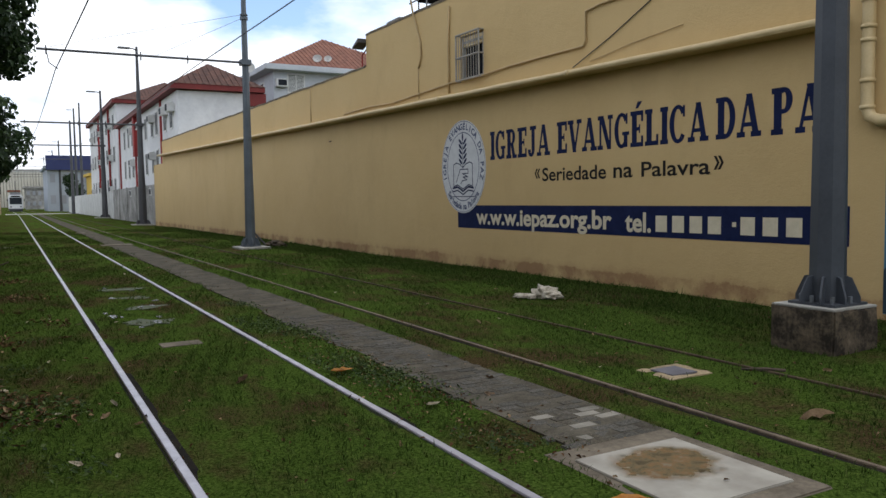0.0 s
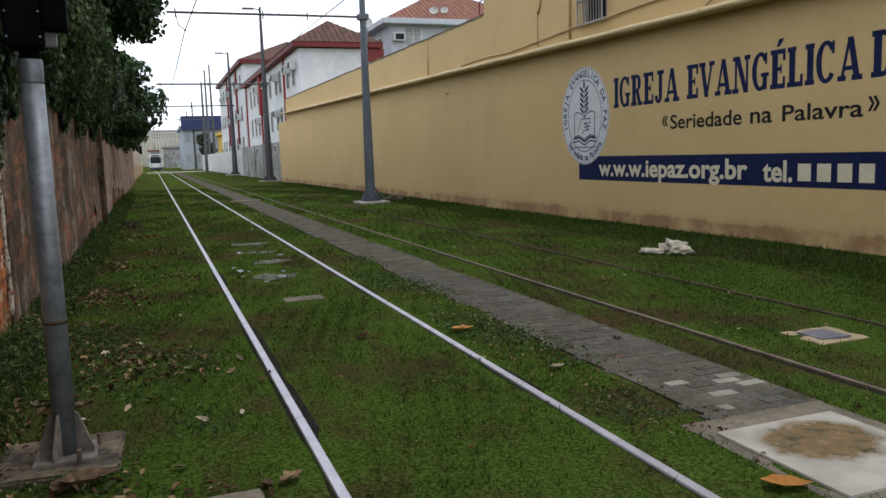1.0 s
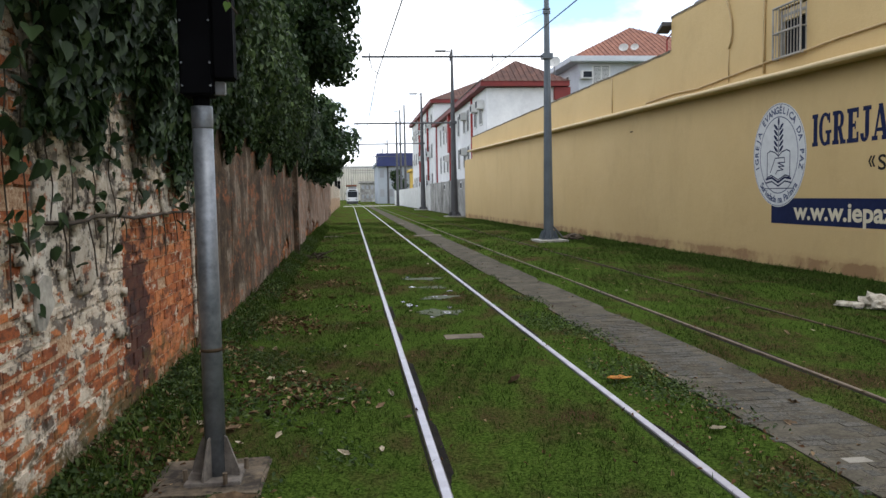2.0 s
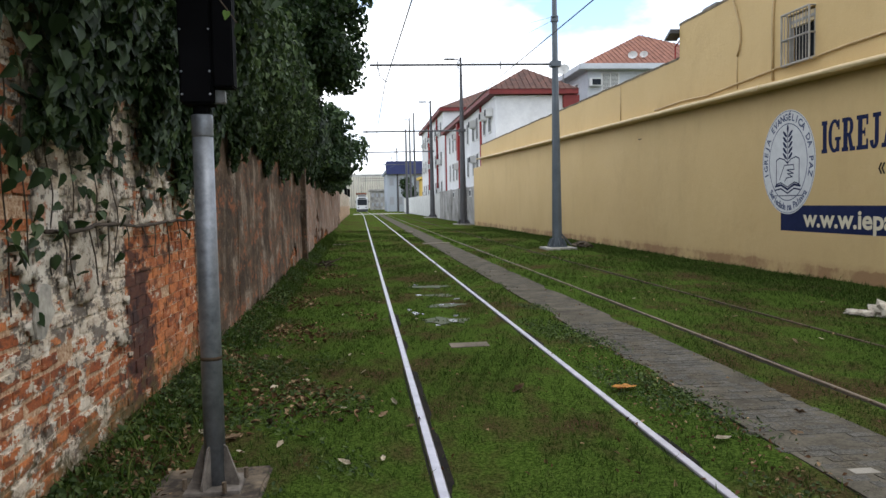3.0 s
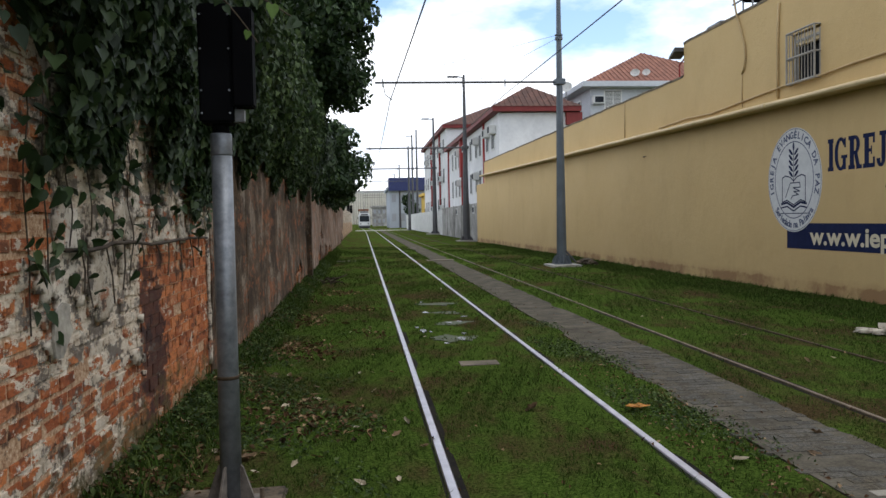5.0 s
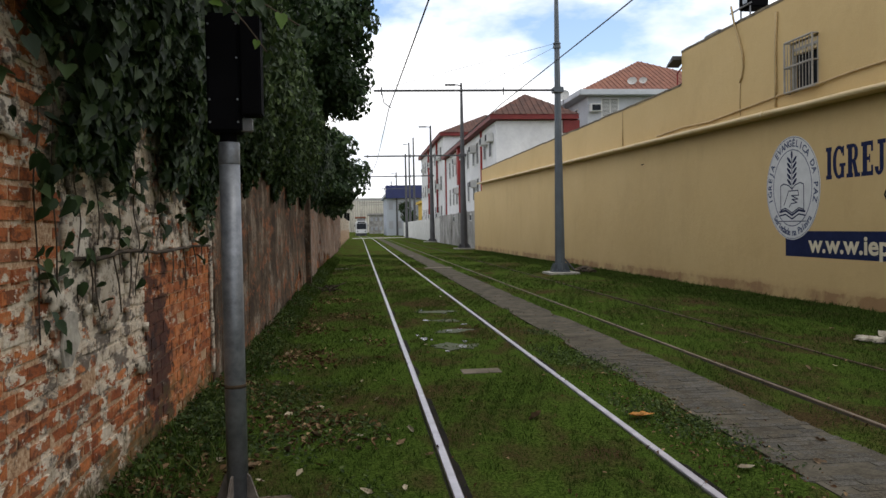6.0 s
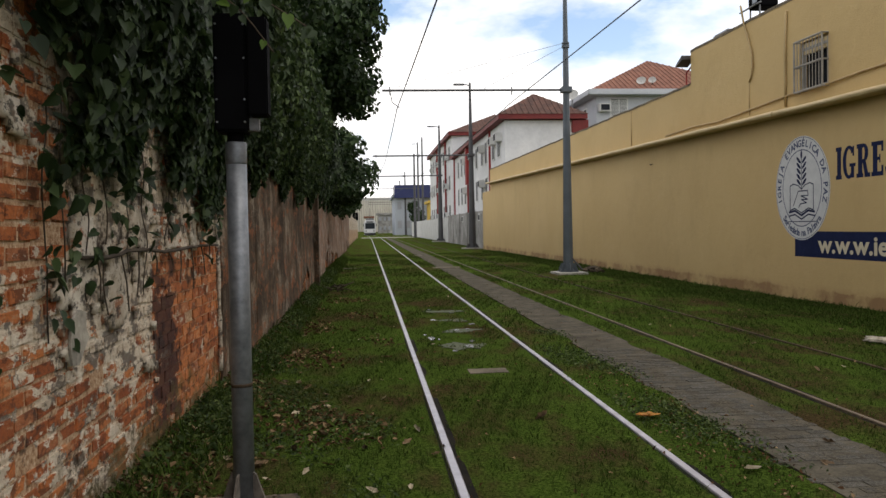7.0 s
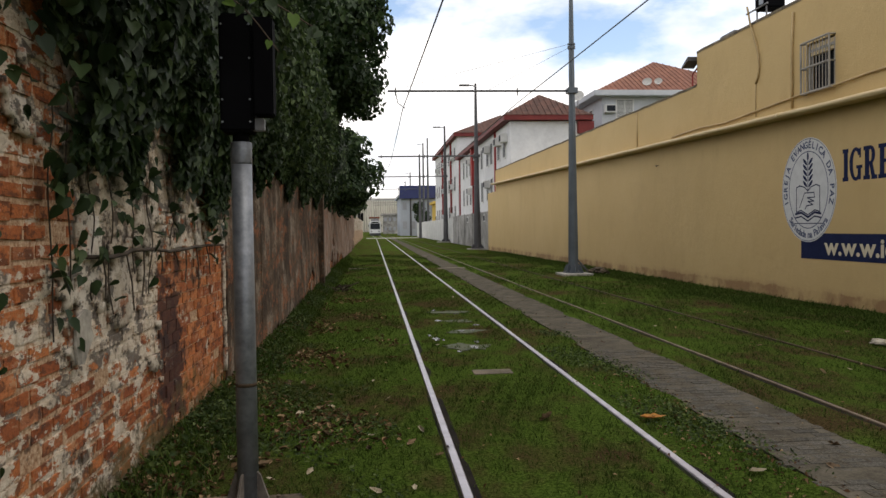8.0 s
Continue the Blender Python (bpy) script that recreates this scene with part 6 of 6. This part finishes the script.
weeds("weeds", -2.0, -1.62, 2.5, 30.0, 15000, 0.050, "taller weeds at the foot of the brick wall", lambda x, y: np.sin(1.9 * y) > rng.uniform(-1.4, 1.2, len(x)))


M_LITTER = leaf_mat("leaf_litter", (0.032, 0.017, 0.009), (0.105, 0.055, 0.027), (0.36, 0.25, 0.14), 0.85, 0.05, 0.1)


def litter(name, x0, x1, y0, y1, n, size, label, keep):
    x, y = rng.uniform(x0, x1, n), rng.uniform(y0, y1, n)
    k = keep(x, y)
    x, y = x[k], y[k]
    z = ground_z(x, y) + rng.uniform(0.008, 0.03, len(x))
    v, f = leaf_cloud(np.stack([x, y, z], -1), np.tile([0, 0, 1.0], (len(x), 1)), size, fold=0.5, droop=0.0, spread=0.45, stretch=1.4)
    tagged(new(name, raw_mesh(name, v, f, M_LITTER)), label, "leaf litter", kind="stuff")


litter("leaf_litter", -2.0, -0.2, 3.0, 20.0, 13000, 0.055, "scattered brown leaf litter along the brick wall", lambda x, y: np.sin(3.1 * x + 2.3 * y) + np.sin(1.7 * y - 2 * x) > rng.uniform(-0.8, 2.2, len(x)) + 1.3 * (x + 1.3) + 0.05 * (y - 6))
litter("leaf_litter", -0.3, 8.0, 3.0, 22.0, 900, 0.035, "few small leaf scraps on the turf", lambda x, y: x > -9)
litter("leaf_litter", 1.6, 2.35, 4.2, 9.0, 500, 0.030, "small leaf scraps beside the paver path", lambda x, y: x > -9)


def dry_leaf(x, y, size, material, label, turn=0.0, curl=0.3, name="fallen_leaf", group="fallen leaves", width=0.38):
    bm = bmesh.new()
    rows = []
    n = 7
    for i in range(n):
        f = i / (n - 1)
        w = size * width * 0.72 * math.sin(math.pi * (0.03 + 0.94 * f ** 0.85)) ** 1.2 * (1 + 0.25 * math.sin(i * 2.7 + size * 90))
        lx = size * (f - 0.5)
        zc = curl * size * 0.30 * (2 * f - 1) ** 2 * (1 if f < 0.5 else 0.4)
        rows.append([bm.verts.new((lx, -w, zc + curl * w * 0.9)), bm.verts.new((lx, 0, zc)), bm.verts.new((lx, w, zc + curl * w * (0.9 + 0.3 * math.sin(i * 2.2))))])
    for a, b in zip(rows, rows[1:]):
        bm.faces.new((a[0], b[0], b[1], a[1]))
        bm.faces.new((a[1], b[1], b[2], a[2]))
    bmesh.ops.solidify(bm, geom=bm.faces[:], thickness=0.0016)
    o = solid(name, bm, material, label, "leaf", group)
    o.matrix_world = pose(x, y, float(ground_z(x, y)) + 0.022, 0, 0, turn)
    return o


dry_leaf(1.72, 7.08, 0.24, M_ORANGE, "bright orange fallen leaf on the weeds", 12, 0.35)
dry_leaf(1.90, 5.70, 0.15, M_PALEDRY, "pale dry leaf lying on turf", 20, 0.3)
dry_leaf(1.86, 3.50, 0.23, M_ORANGE, "large orange-brown leaf beside the concrete slab", -25, 0.35)
dry_leaf(-1.12, 4.90, 0.30, M_DRY, "large curled brown leaf beside the signal pad", 25, 0.6)
dry_leaf(-1.22, 4.84, 0.22, M_DRY, "large curled brown leaf beside the signal pad", 70, 0.7)
sheath = dry_leaf(4.03, 4.02, 0.27, M_DRY, "curled dry palm sheath lying on turf", -28, -1.1, "palm_sheath", "", 0.24)
sheath.location.z += 0.05
solid("buried_slab", box(-0.68, -0.34, 4.0, 4.52, -0.1, 0.0, 0.012), M_DIRTCONC, "muddy concrete slab sunk beside the rail", "plate")
solid("stick", tube([(4.80, 5.30, 0.0), (4.95, 5.16, 0.012), (5.08, 5.06, 0.0)], 0.014, 6), M_BARK, "short brown stick on the turf", "stick")
lr = random.Random(11)
leaf_kinds = [dry_leaf(-0.96, 8.1, 0.11, M_DRY, "curled brown dry leaf on the ground", 30, 0.4), dry_leaf(-0.58, 6.92, 0.09, M_PALEDRY, "pale dry leaf on the ground", 100, 0.4), dry_leaf(-1.3, 6.2, 0.14, M_DRY, "curled brown dry leaf on the ground", 200, 0.5)]
for i in range(150):
    if i < 105:
        x, y = -2.0 + 1.95 * lr.random() ** 1.25, 3.6 + 11 * lr.random() ** 1.5
    else:
        x, y = lr.uniform(0.2, 7.9), 3.5 + 20 * lr.random()
    src = leaf_kinds[lr.choice((0, 0, 1, 2, 0, 1))]
    k = lr.uniform(0.5, 1.15)
    o = copy_thing(src, pose(x, y, float(ground_z(x, y)) + 0.02, lr.uniform(-25, 25), lr.uniform(-25, 25), lr.uniform(0, 360)))
    o.scale = (k, k, k)

# bag, patches, covers
bag = bmesh.new()
bmesh.ops.create_icosphere(bag, subdivisions=3, radius=0.2)
for v in bag.verts:
    d = v.co.normalized()
    v.co = d * 0.2 * (1 + 0.55 * noise.noise(d * 2.6) + 0.35 * noise.noise(d * 6) + 0.15 * noise.noise(d * 13))
    v.co.x *= 1.25
    v.co.z = max(-0.03, v.co.z * 0.85)
bag_o = solid("plastic_bag", bag, M_BAG, "crumpled dirty white plastic bag on the grass", "bag")
bag_o.matrix_world = pose(6.36, 10.25, 0.02, 0, 0, -40) @ Matrix.Scale(0.85, 4)
rag = bmesh.new()
bmesh.ops.create_icosphere(rag, subdivisions=3, radius=0.2)
for v in rag.verts:
    d = v.co.normalized()
    v.co = d * 0.2 * (1 + 0.55 * noise.noise(d * 3.1 + Vector((4, 0, 0))) + 0.3 * noise.noise(d * 8))
    v.co.x *= 1.3
    v.co.z = max(-0.02, v.co.z * 0.28)
rag_o = solid("rag", rag, M_BAG, "flat dirty white rag beside the bag", "rag", smooth=True)
rag_o.matrix_world = pose(6.12, 10.45, 0.015, 0, 0, -35) @ Matrix.Scale(0.8, 4)

slab = box(2.02, 2.83, 3.30, 4.17, -0.10, 0.010, 0.005)
solid("inspection_slab", slab, M_SLAB, "square concrete cover slab with a brown wet stain", "cover slab")
solid("slab_frame", box(1.93, 2.95, 3.15, 4.37, -0.12, -0.002, 0.01), M_DIRTCONC, "rough cement frame round the cover slab", "frame", kind="structure")
M_TANCEM = plain("tan_cement", (0.13, 0.095, 0.05), (0.36, 0.28, 0.165), 8, 0.9, bump=0.5, fine=40)
cover = thing("meter_cover", "small square iron lid in a pale cement frame", "cover", (4.225, 5.545, 0))
fr = box(-0.25, 0.25, -0.22, 0.22, -0.08, 0.006)
bmesh.ops.subdivide_edges(fr, edges=fr.edges[:], cuts=5, use_grid_fill=True)
for v in fr.verts:
    v.co += 0.022 * Vector(noise.noise_vector(v.co * 9.0))
    v.co.z = min(v.co.z, 0.010)
part("cement_frame", fr, M_TANCEM, cover, "broken tan cement frame")
part("iron_lid", box(-0.15, 0.15, -0.14, 0.14, -0.02, 0.014, 0.006), M_METER, cover, "dark grey iron lid")
solid("concrete_plate", box(0.53, 0.98, 9.30, 9.58, -0.06, -0.004, 0.01), M_DIRTCONC, "small concrete plate sunk in the turf", "plate")
for x0, x1, y0, y1 in ((-1.55, -0.62, 31.8, 32.5), (1.98, 3.06, 31.0, 31.8), (2.0, 2.5, 44.2, 45.2)):
    solid("concrete_plate", box(x0, x1, y0, y1, -0.06, 0.004, 0.01), M_DIRTCONC, "pale concrete plate across the turf", "plate")


def puddle(x, y, rx, ry, seed):
    o = []
    for i in range(22):
        a = 2 * math.pi * i / 22
        k = 1 + 0.7 * noise.noise((math.cos(a) * 2.2, math.sin(a) * 2.2, seed)) + 0.4 * noise.noise((math.cos(a) * 5, math.sin(a) * 5, seed))
        o.append((x + rx * k * math.cos(a), y + ry * k * math.sin(a)))
    solid("puddle", prism(o, 0.012, m=Matrix.Translation((0, 0, float(ground_z(x, y)) - 0.004))), M_PUDDLE, "thin shallow puddle on bare wet soil between the rails", "puddle", "puddles")


for i, (x, y, rx, ry) in enumerate(((0.35, 12.1, 0.05, 0.16), (0.28, 12.4, 0.03, 0.08), (0.44, 12.0, 0.02, 0.06), (0.66, 11.2, 0.06, 0.10), (0.80, 11.3, 0.05, 0.12), (0.88, 11.7, 0.03, 0.1), (0.56, 11.0, 0.03, 0.05), (0.80, 12.9, 0.05, 0.08), (0.98, 13.0, 0.04, 0.06), (1.12, 13.6, 0.05, 0.08), (0.55, 14.3, 0.05, 0.1), (0.98, 15.4, 0.06, 0.1), (0.6, 15.9, 0.04, 0.1))):
    puddle(x, y, rx, ry, i * 1.7)
for i, (x, y, rx, ry) in enumerate(((0.72, 11.4, 0.30, 0.30), (0.76, 12.9, 0.36, 0.20), (0.84, 14.2, 0.36, 0.18), (0.86, 15.6, 0.36, 0.20))):
    o = []
    for k in range(30):
        a = 2 * math.pi * k / 30
        r = 1 + 0.55 * noise.noise((math.cos(a) * 2.1, math.sin(a) * 2.1, i * 2.3)) + 0.3 * noise.noise((math.cos(a) * 5, math.sin(a) * 5, i * 3.1))
        o.append((x + rx * r * math.cos(a), y + ry * r * math.sin(a)))
    solid("mud_patch", prism(o, 0.010, m=Matrix.Translation((0, 0, float(ground_z(x, y)) - 0.006))), M_MUD, "bare wet grey mud between the shiny rails", "mud", "mud patches", kind="structure")


# ---------- paver path ----------
def paver_at(y0, k, j):
    """Stretcher bond across the path."""
    return 2.24 + k * 0.205 + (0.1 if j % 2 else 0.0), y0 + j * 0.105


path = thing("paver_path", "weathered grey block paver path between the tracks", "path", (0, 0, 0), kind="structure")
bed = part("path_bed", box(2.20, 2.97, 4.35, 140, -0.1, -0.0125), M_PATHDIRT, path, "dirt-filled bed of the path")
pv = [box(-0.098, 0.098, -0.0485, 0.0485, -0.05, 0.0, 0.006) for _ in range(1)][0]
paver_mesh = mesh_of("paver", pv, M_PAVER)
pale_mesh = paver_mesh.copy()
pale_mesh.materials.clear()
pale_mesh.materials.append(M_PALEPAVER)
pr = random.Random(5)
for j in range(60):
    for k in range(5):
        x, y = paver_at(4.42, k, j)
        if x > 2.93 or (x < 2.3 and pr.random() < 0.55):
            continue
        ob = new("paver", pale_mesh if (4.5 < y < 5.1 and pr.random() < 0.42) else paver_mesh)
        ob.parent = path
        ob.matrix_local = pose(x + pr.uniform(-.004, .004), y, -0.0105 + pr.uniform(-0.003, 0.003), pr.uniform(-0.7, 0.7), pr.uniform(-0.7, 0.7), pr.uniform(-1.5, 1.5))
vv, ff = [], []
b8 = np.array([(x, y, z) for z in (-0.05, 0) for x, y in ((-0.098, -0.049), (0.098, -0.049), (0.098, 0.049), (-0.098, 0.049))])
b6 = np.array([(4, 5, 6, 7), (0, 1, 5, 4), (1, 2, 6, 5), (2, 3, 7, 6), (3, 0, 4, 7)])
for j in range(60, 420):
    for k in range(5):
        x, y = paver_at(4.42, k, j)
        if x > 2.93 or x < 2.3:
            continue
        if pr.random() < 0.30 + 0.4 * noise.noise((x * 2.0, y * 0.9, 4.0)):
            continue
        vv.append(b8 + np.array([x, y, -0.014 + pr.uniform(-0.004, 0.003)]))
        ff.append(b6 + 8 * (len(vv) - 1))
rest = new("pavers", raw_mesh("pavers", np.concatenate(vv), np.concatenate(ff), M_PAVER, crisp=True))
rest.parent = path
tagged(rest, kind="stuff")


# ---------- old brick wall ----------
LWX = -2.0
core = box(LWX - 0.45, LWX - 0.055, -6, 118, -0.3, 2.72)
solid("wall_west", core, M_MORTAR, "core of old brick wall with crumbling mortar", "wall", kind="structure")
brick_wall = thing("brick_wall", "old orange brick wall with limewash, stains and fallen plaster", "wall", (0, 0, 0), kind="structure")
def mortar_skin(y0, y1, step):
    """Joint mortar that follows the bulges of the old wall."""
    ys, zs = np.arange(y0, y1 + 0.001, step), np.linspace(-0.1, 2.71, int(2.8 / step))
    verts = [(LWX - 0.010 + 0.03 * noise.noise((y * 0.5, z * 0.8, 3.3)) + 0.005 * noise.noise((y * 7, z * 7, 6.0)), y, z) for y in ys for z in zs]
    m = len(zs)
    faces = [(i * m + j, (i + 1) * m + j, (i + 1) * m + j + 1, i * m + j + 1) for i in range(len(ys) - 1) for j in range(m - 1)]
    o = new("mortar", raw_mesh("mortar", np.array(verts), np.array(faces), M_MORTAR, True))
    o.parent = brick_wall
    md = o.modifiers.new("thick", "SOLIDIFY")
    md.thickness, md.offset = 0.03, -1


mortar_skin(-4.0, 12.0, 0.05)
mortar_skin(12.0, 45.0, 0.12)
brick_meshes = []
for s in range(4):
    bm = box(-0.05, 0.0, -0.1115, 0.1115, -0.0395, 0.0395, 0.011)
    for v in bm.verts:
        v.co += 0.006 * Vector(noise.noise_vector(v.co * 14 + Vector((s * 9, 2, 5))))
    brick_meshes.append(mesh_of("brick", bm, M_BRICK))
br = random.Random(3)
vv, ff = [], []
b8 = np.array([(x, y, z) for x in (-0.05, 0.0) for y, z in ((-0.1115, -0.0395), (0.1115, -0.0395), (0.1115, 0.0395), (-0.1115, 0.0395))])
b6 = np.array([(4, 5, 6, 7), (0, 1, 5, 4), (1, 2, 6, 5), (2, 3, 7, 6), (3, 0, 4, 7)])
made = 0
for c in range(32):
    z = -0.06 + c * 0.0875
    for k in range(-24, 190):
        y = k * 0.230 + (0.115 if c % 2 else 0)
        bulge = 0.03 * noise.noise((y * 0.5, z * 0.8, 3.3)) + 0.004 * noise.noise((y * 3, z * 3, 1.1))
        if br.random() < 0.03:
            bulge -= 0.03
        x = LWX + bulge - 0.002 + br.uniform(-0.004, 0.004)
        if 4.15 < y < 6.35 and 0.1 < z < 2.45 and made < 300:
            o = new("brick", brick_meshes[br.randrange(4)])
            o.parent = brick_wall
            o.matrix_local = pose(x, y, z, br.uniform(-1.5, 1.5), br.uniform(-2, 2), br.uniform(-2, 2))
            made += 1
        elif y > -4:
            sh = b8.copy()
            sh[:, 1] *= br.uniform(0.93, 1.03)
            sh[4:] += np.array([[br.uniform(-.004, .004), br.uniform(-.006, .006), br.uniform(-.005, .005)] for _ in range(4)])
            vv.append(sh + np.array([x, y, z]))
            ff.append(b6 + 8 * (len(vv) - 1))
ro = new("bricks", raw_mesh("bricks", np.concatenate(vv), np.concatenate(ff), M_BRICK, crisp=True))
ro.parent = brick_wall
tagged(ro, kind="stuff")


def plaster(y0, y1, step, seed, cut, material, bias, rule=None, proud=0.014, thick=0.005):
    """What is left of the plaster: a thin uneven skin with ragged holes."""
    ys, zs = np.arange(y0, y1, step), np.arange(0.0, 2.72, step)
    verts, faces, idx = [], [], {}
    def keep(y, z):
        if rule:
            return rule(y, z)
        a = noise.fractal((y * 0.22, z * 0.8, seed), 0.9, 2.1, 6) + bias * (z - 0.95) + 0.30 * noise.noise((y * 1.0, z * 2.2, seed)) + 0.22 * noise.noise((y * 2.6, z * 5, seed))
        return a > cut
    def vert(i, j):
        if (i, j) not in idx:
            y, z = y0 + i * step, j * step
            n = Vector(noise.noise_vector((y * 9, z * 9, seed)))
            x = LWX + proud + 0.03 * noise.noise((y * 0.5, z * 0.8, 3.3)) + 0.010 * noise.noise((y * 4, z * 4, 2)) + 0.004 * n.x
            idx[(i, j)] = len(verts)
            verts.append((x, y + n.y * step * 0.45, z + n.z * step * 0.45))
        return idx[(i, j)]
    for i in range(len(ys) - 1):
        for j in range(len(zs) - 1):
            if keep(ys[i], zs[j]):
                faces.append((vert(i, j), vert(i + 1, j), vert(i + 1, j + 1), vert(i, j + 1)))
    me = raw_mesh("plaster", np.array(verts), np.array(faces), material, True)
    o = new("plaster", me)
    o.parent = brick_wall
    o["label"] = "patches of stained grey plaster"
    md = o.modifiers.new("thick", "SOLIDIFY")
    md.thickness, md.offset = thick, -1


def near_bays(y, z):
    """Which parts of the nearest bays kept their plaster."""
    n = 0.30 * noise.noise((y * 1.7, z * 1.7, 4.1)) + 0.22 * noise.noise((y * 5.0, z * 5.0, 1.7)) + 0.12 * noise.noise((y * 13.0, z * 13.0, 0.4))
    if y < 4.93:
        return (z > 1.95 and n > 0.14) or (0.95 < z < 1.42 and n > 0.10)
    if y < 6.39 + 0.03 * n:
        return z + n > 1.22 - 0.34 * (y - 4.93) and n > 0.07
    return z + 0.2 * n > 1.47 and n > 0.04


plaster(2.0, 8.62, 0.03, 3.1, 0, M_RENDER, 0, near_bays, 0.026, 0.03)
plaster(8.66, 11.0, 0.035, 9.7, -1.1, M_BROWNRENDER, 0.55, None, 0.03, 0.02)
plaster(11.0, 22.9, 0.07, 9.7, -1.1, M_BROWNRENDER, 0.55, None, 0.03)
plaster(22.9, 60.0, 0.10, 2.7, -0.55, M_PINKRENDER, 0.55, None, 0.05)
ridge = tube([(LWX + 0.02 + 0.012 * noise.noise((z * 3, 1, 1)), 8.60 + 0.035 * noise.noise((z * 2.1, 5, 2)) - 0.03 * z, z) for z in np.arange(0.25, 2.6, 0.1)], [0.022 + 0.012 * noise.noise((z * 6, 2, 8)) for z in np.arange(0.25, 2.6, 0.1)], 7)
part("plaster_edge", ridge, M_RENDER, brick_wall, "pale ragged plaster edge between two bays", smooth=True)
lump = [(0.6 * a, 0.6 * b) for a, b in ((0.0, 0.30), (0.17, 0.37), (0.30, 0.34), (0.30, 0.20), (0.36, 0.12), (0.25, 0.03), (0.12, -0.08), (-0.02, -0.06), (-0.05, 0.10))]
part("cement_patch", prism(lump, 0.012, m=Matrix.Translation((LWX + 0.028, 4.82, 1.00)) @ pose(0, 0, 0, 90, 0, 90)), M_PATCH, brick_wall, "smooth pale grey cement patch")
pier = box(LWX - 0.2, LWX + 0.16, 21.6, 22.0, -0.2, 2.9, 0.02)
heap = bmesh.new()
hr = random.Random(8)
for i in range(26):
    p = Vector((-1.75 + hr.uniform(-0.3, 0.5), 21.5 + hr.uniform(-0.7, 0.7), 0.0))
    q = p + Vector((hr.uniform(-0.45, 0.45), hr.uniform(-0.45, 0.45), hr.uniform(0.03, 0.22)))
    tube([p, p.lerp(q, 0.5) + Vector((0, 0, 0.04)), q], 0.018, 5, heap)
solid("brush_heap", heap, M_BARK, "low heap of dark dead branches by the wall", "brush heap")
rub = bmesh.new()
bmesh.ops.create_icosphere(rub, subdivisions=3, radius=0.3)
for v in rub.verts:
    d = v.co.normalized()
    v.co = d * 0.3 * (1 + 0.5 * noise.noise(d * 2.7))
    v.co.z = max(-0.05, v.co.z * 0.55)
rb = solid("rubble_heap", rub, M_OLDCONC, "dark lump of rubble beside the mast foot", "rubble")
rb.matrix_world = pose(6.95, 26.2, 0.03)
solid("wall_pilaster", pier, M_BROWNRENDER, "dark stained pilaster on the old brick wall", "pilaster", kind="structure")
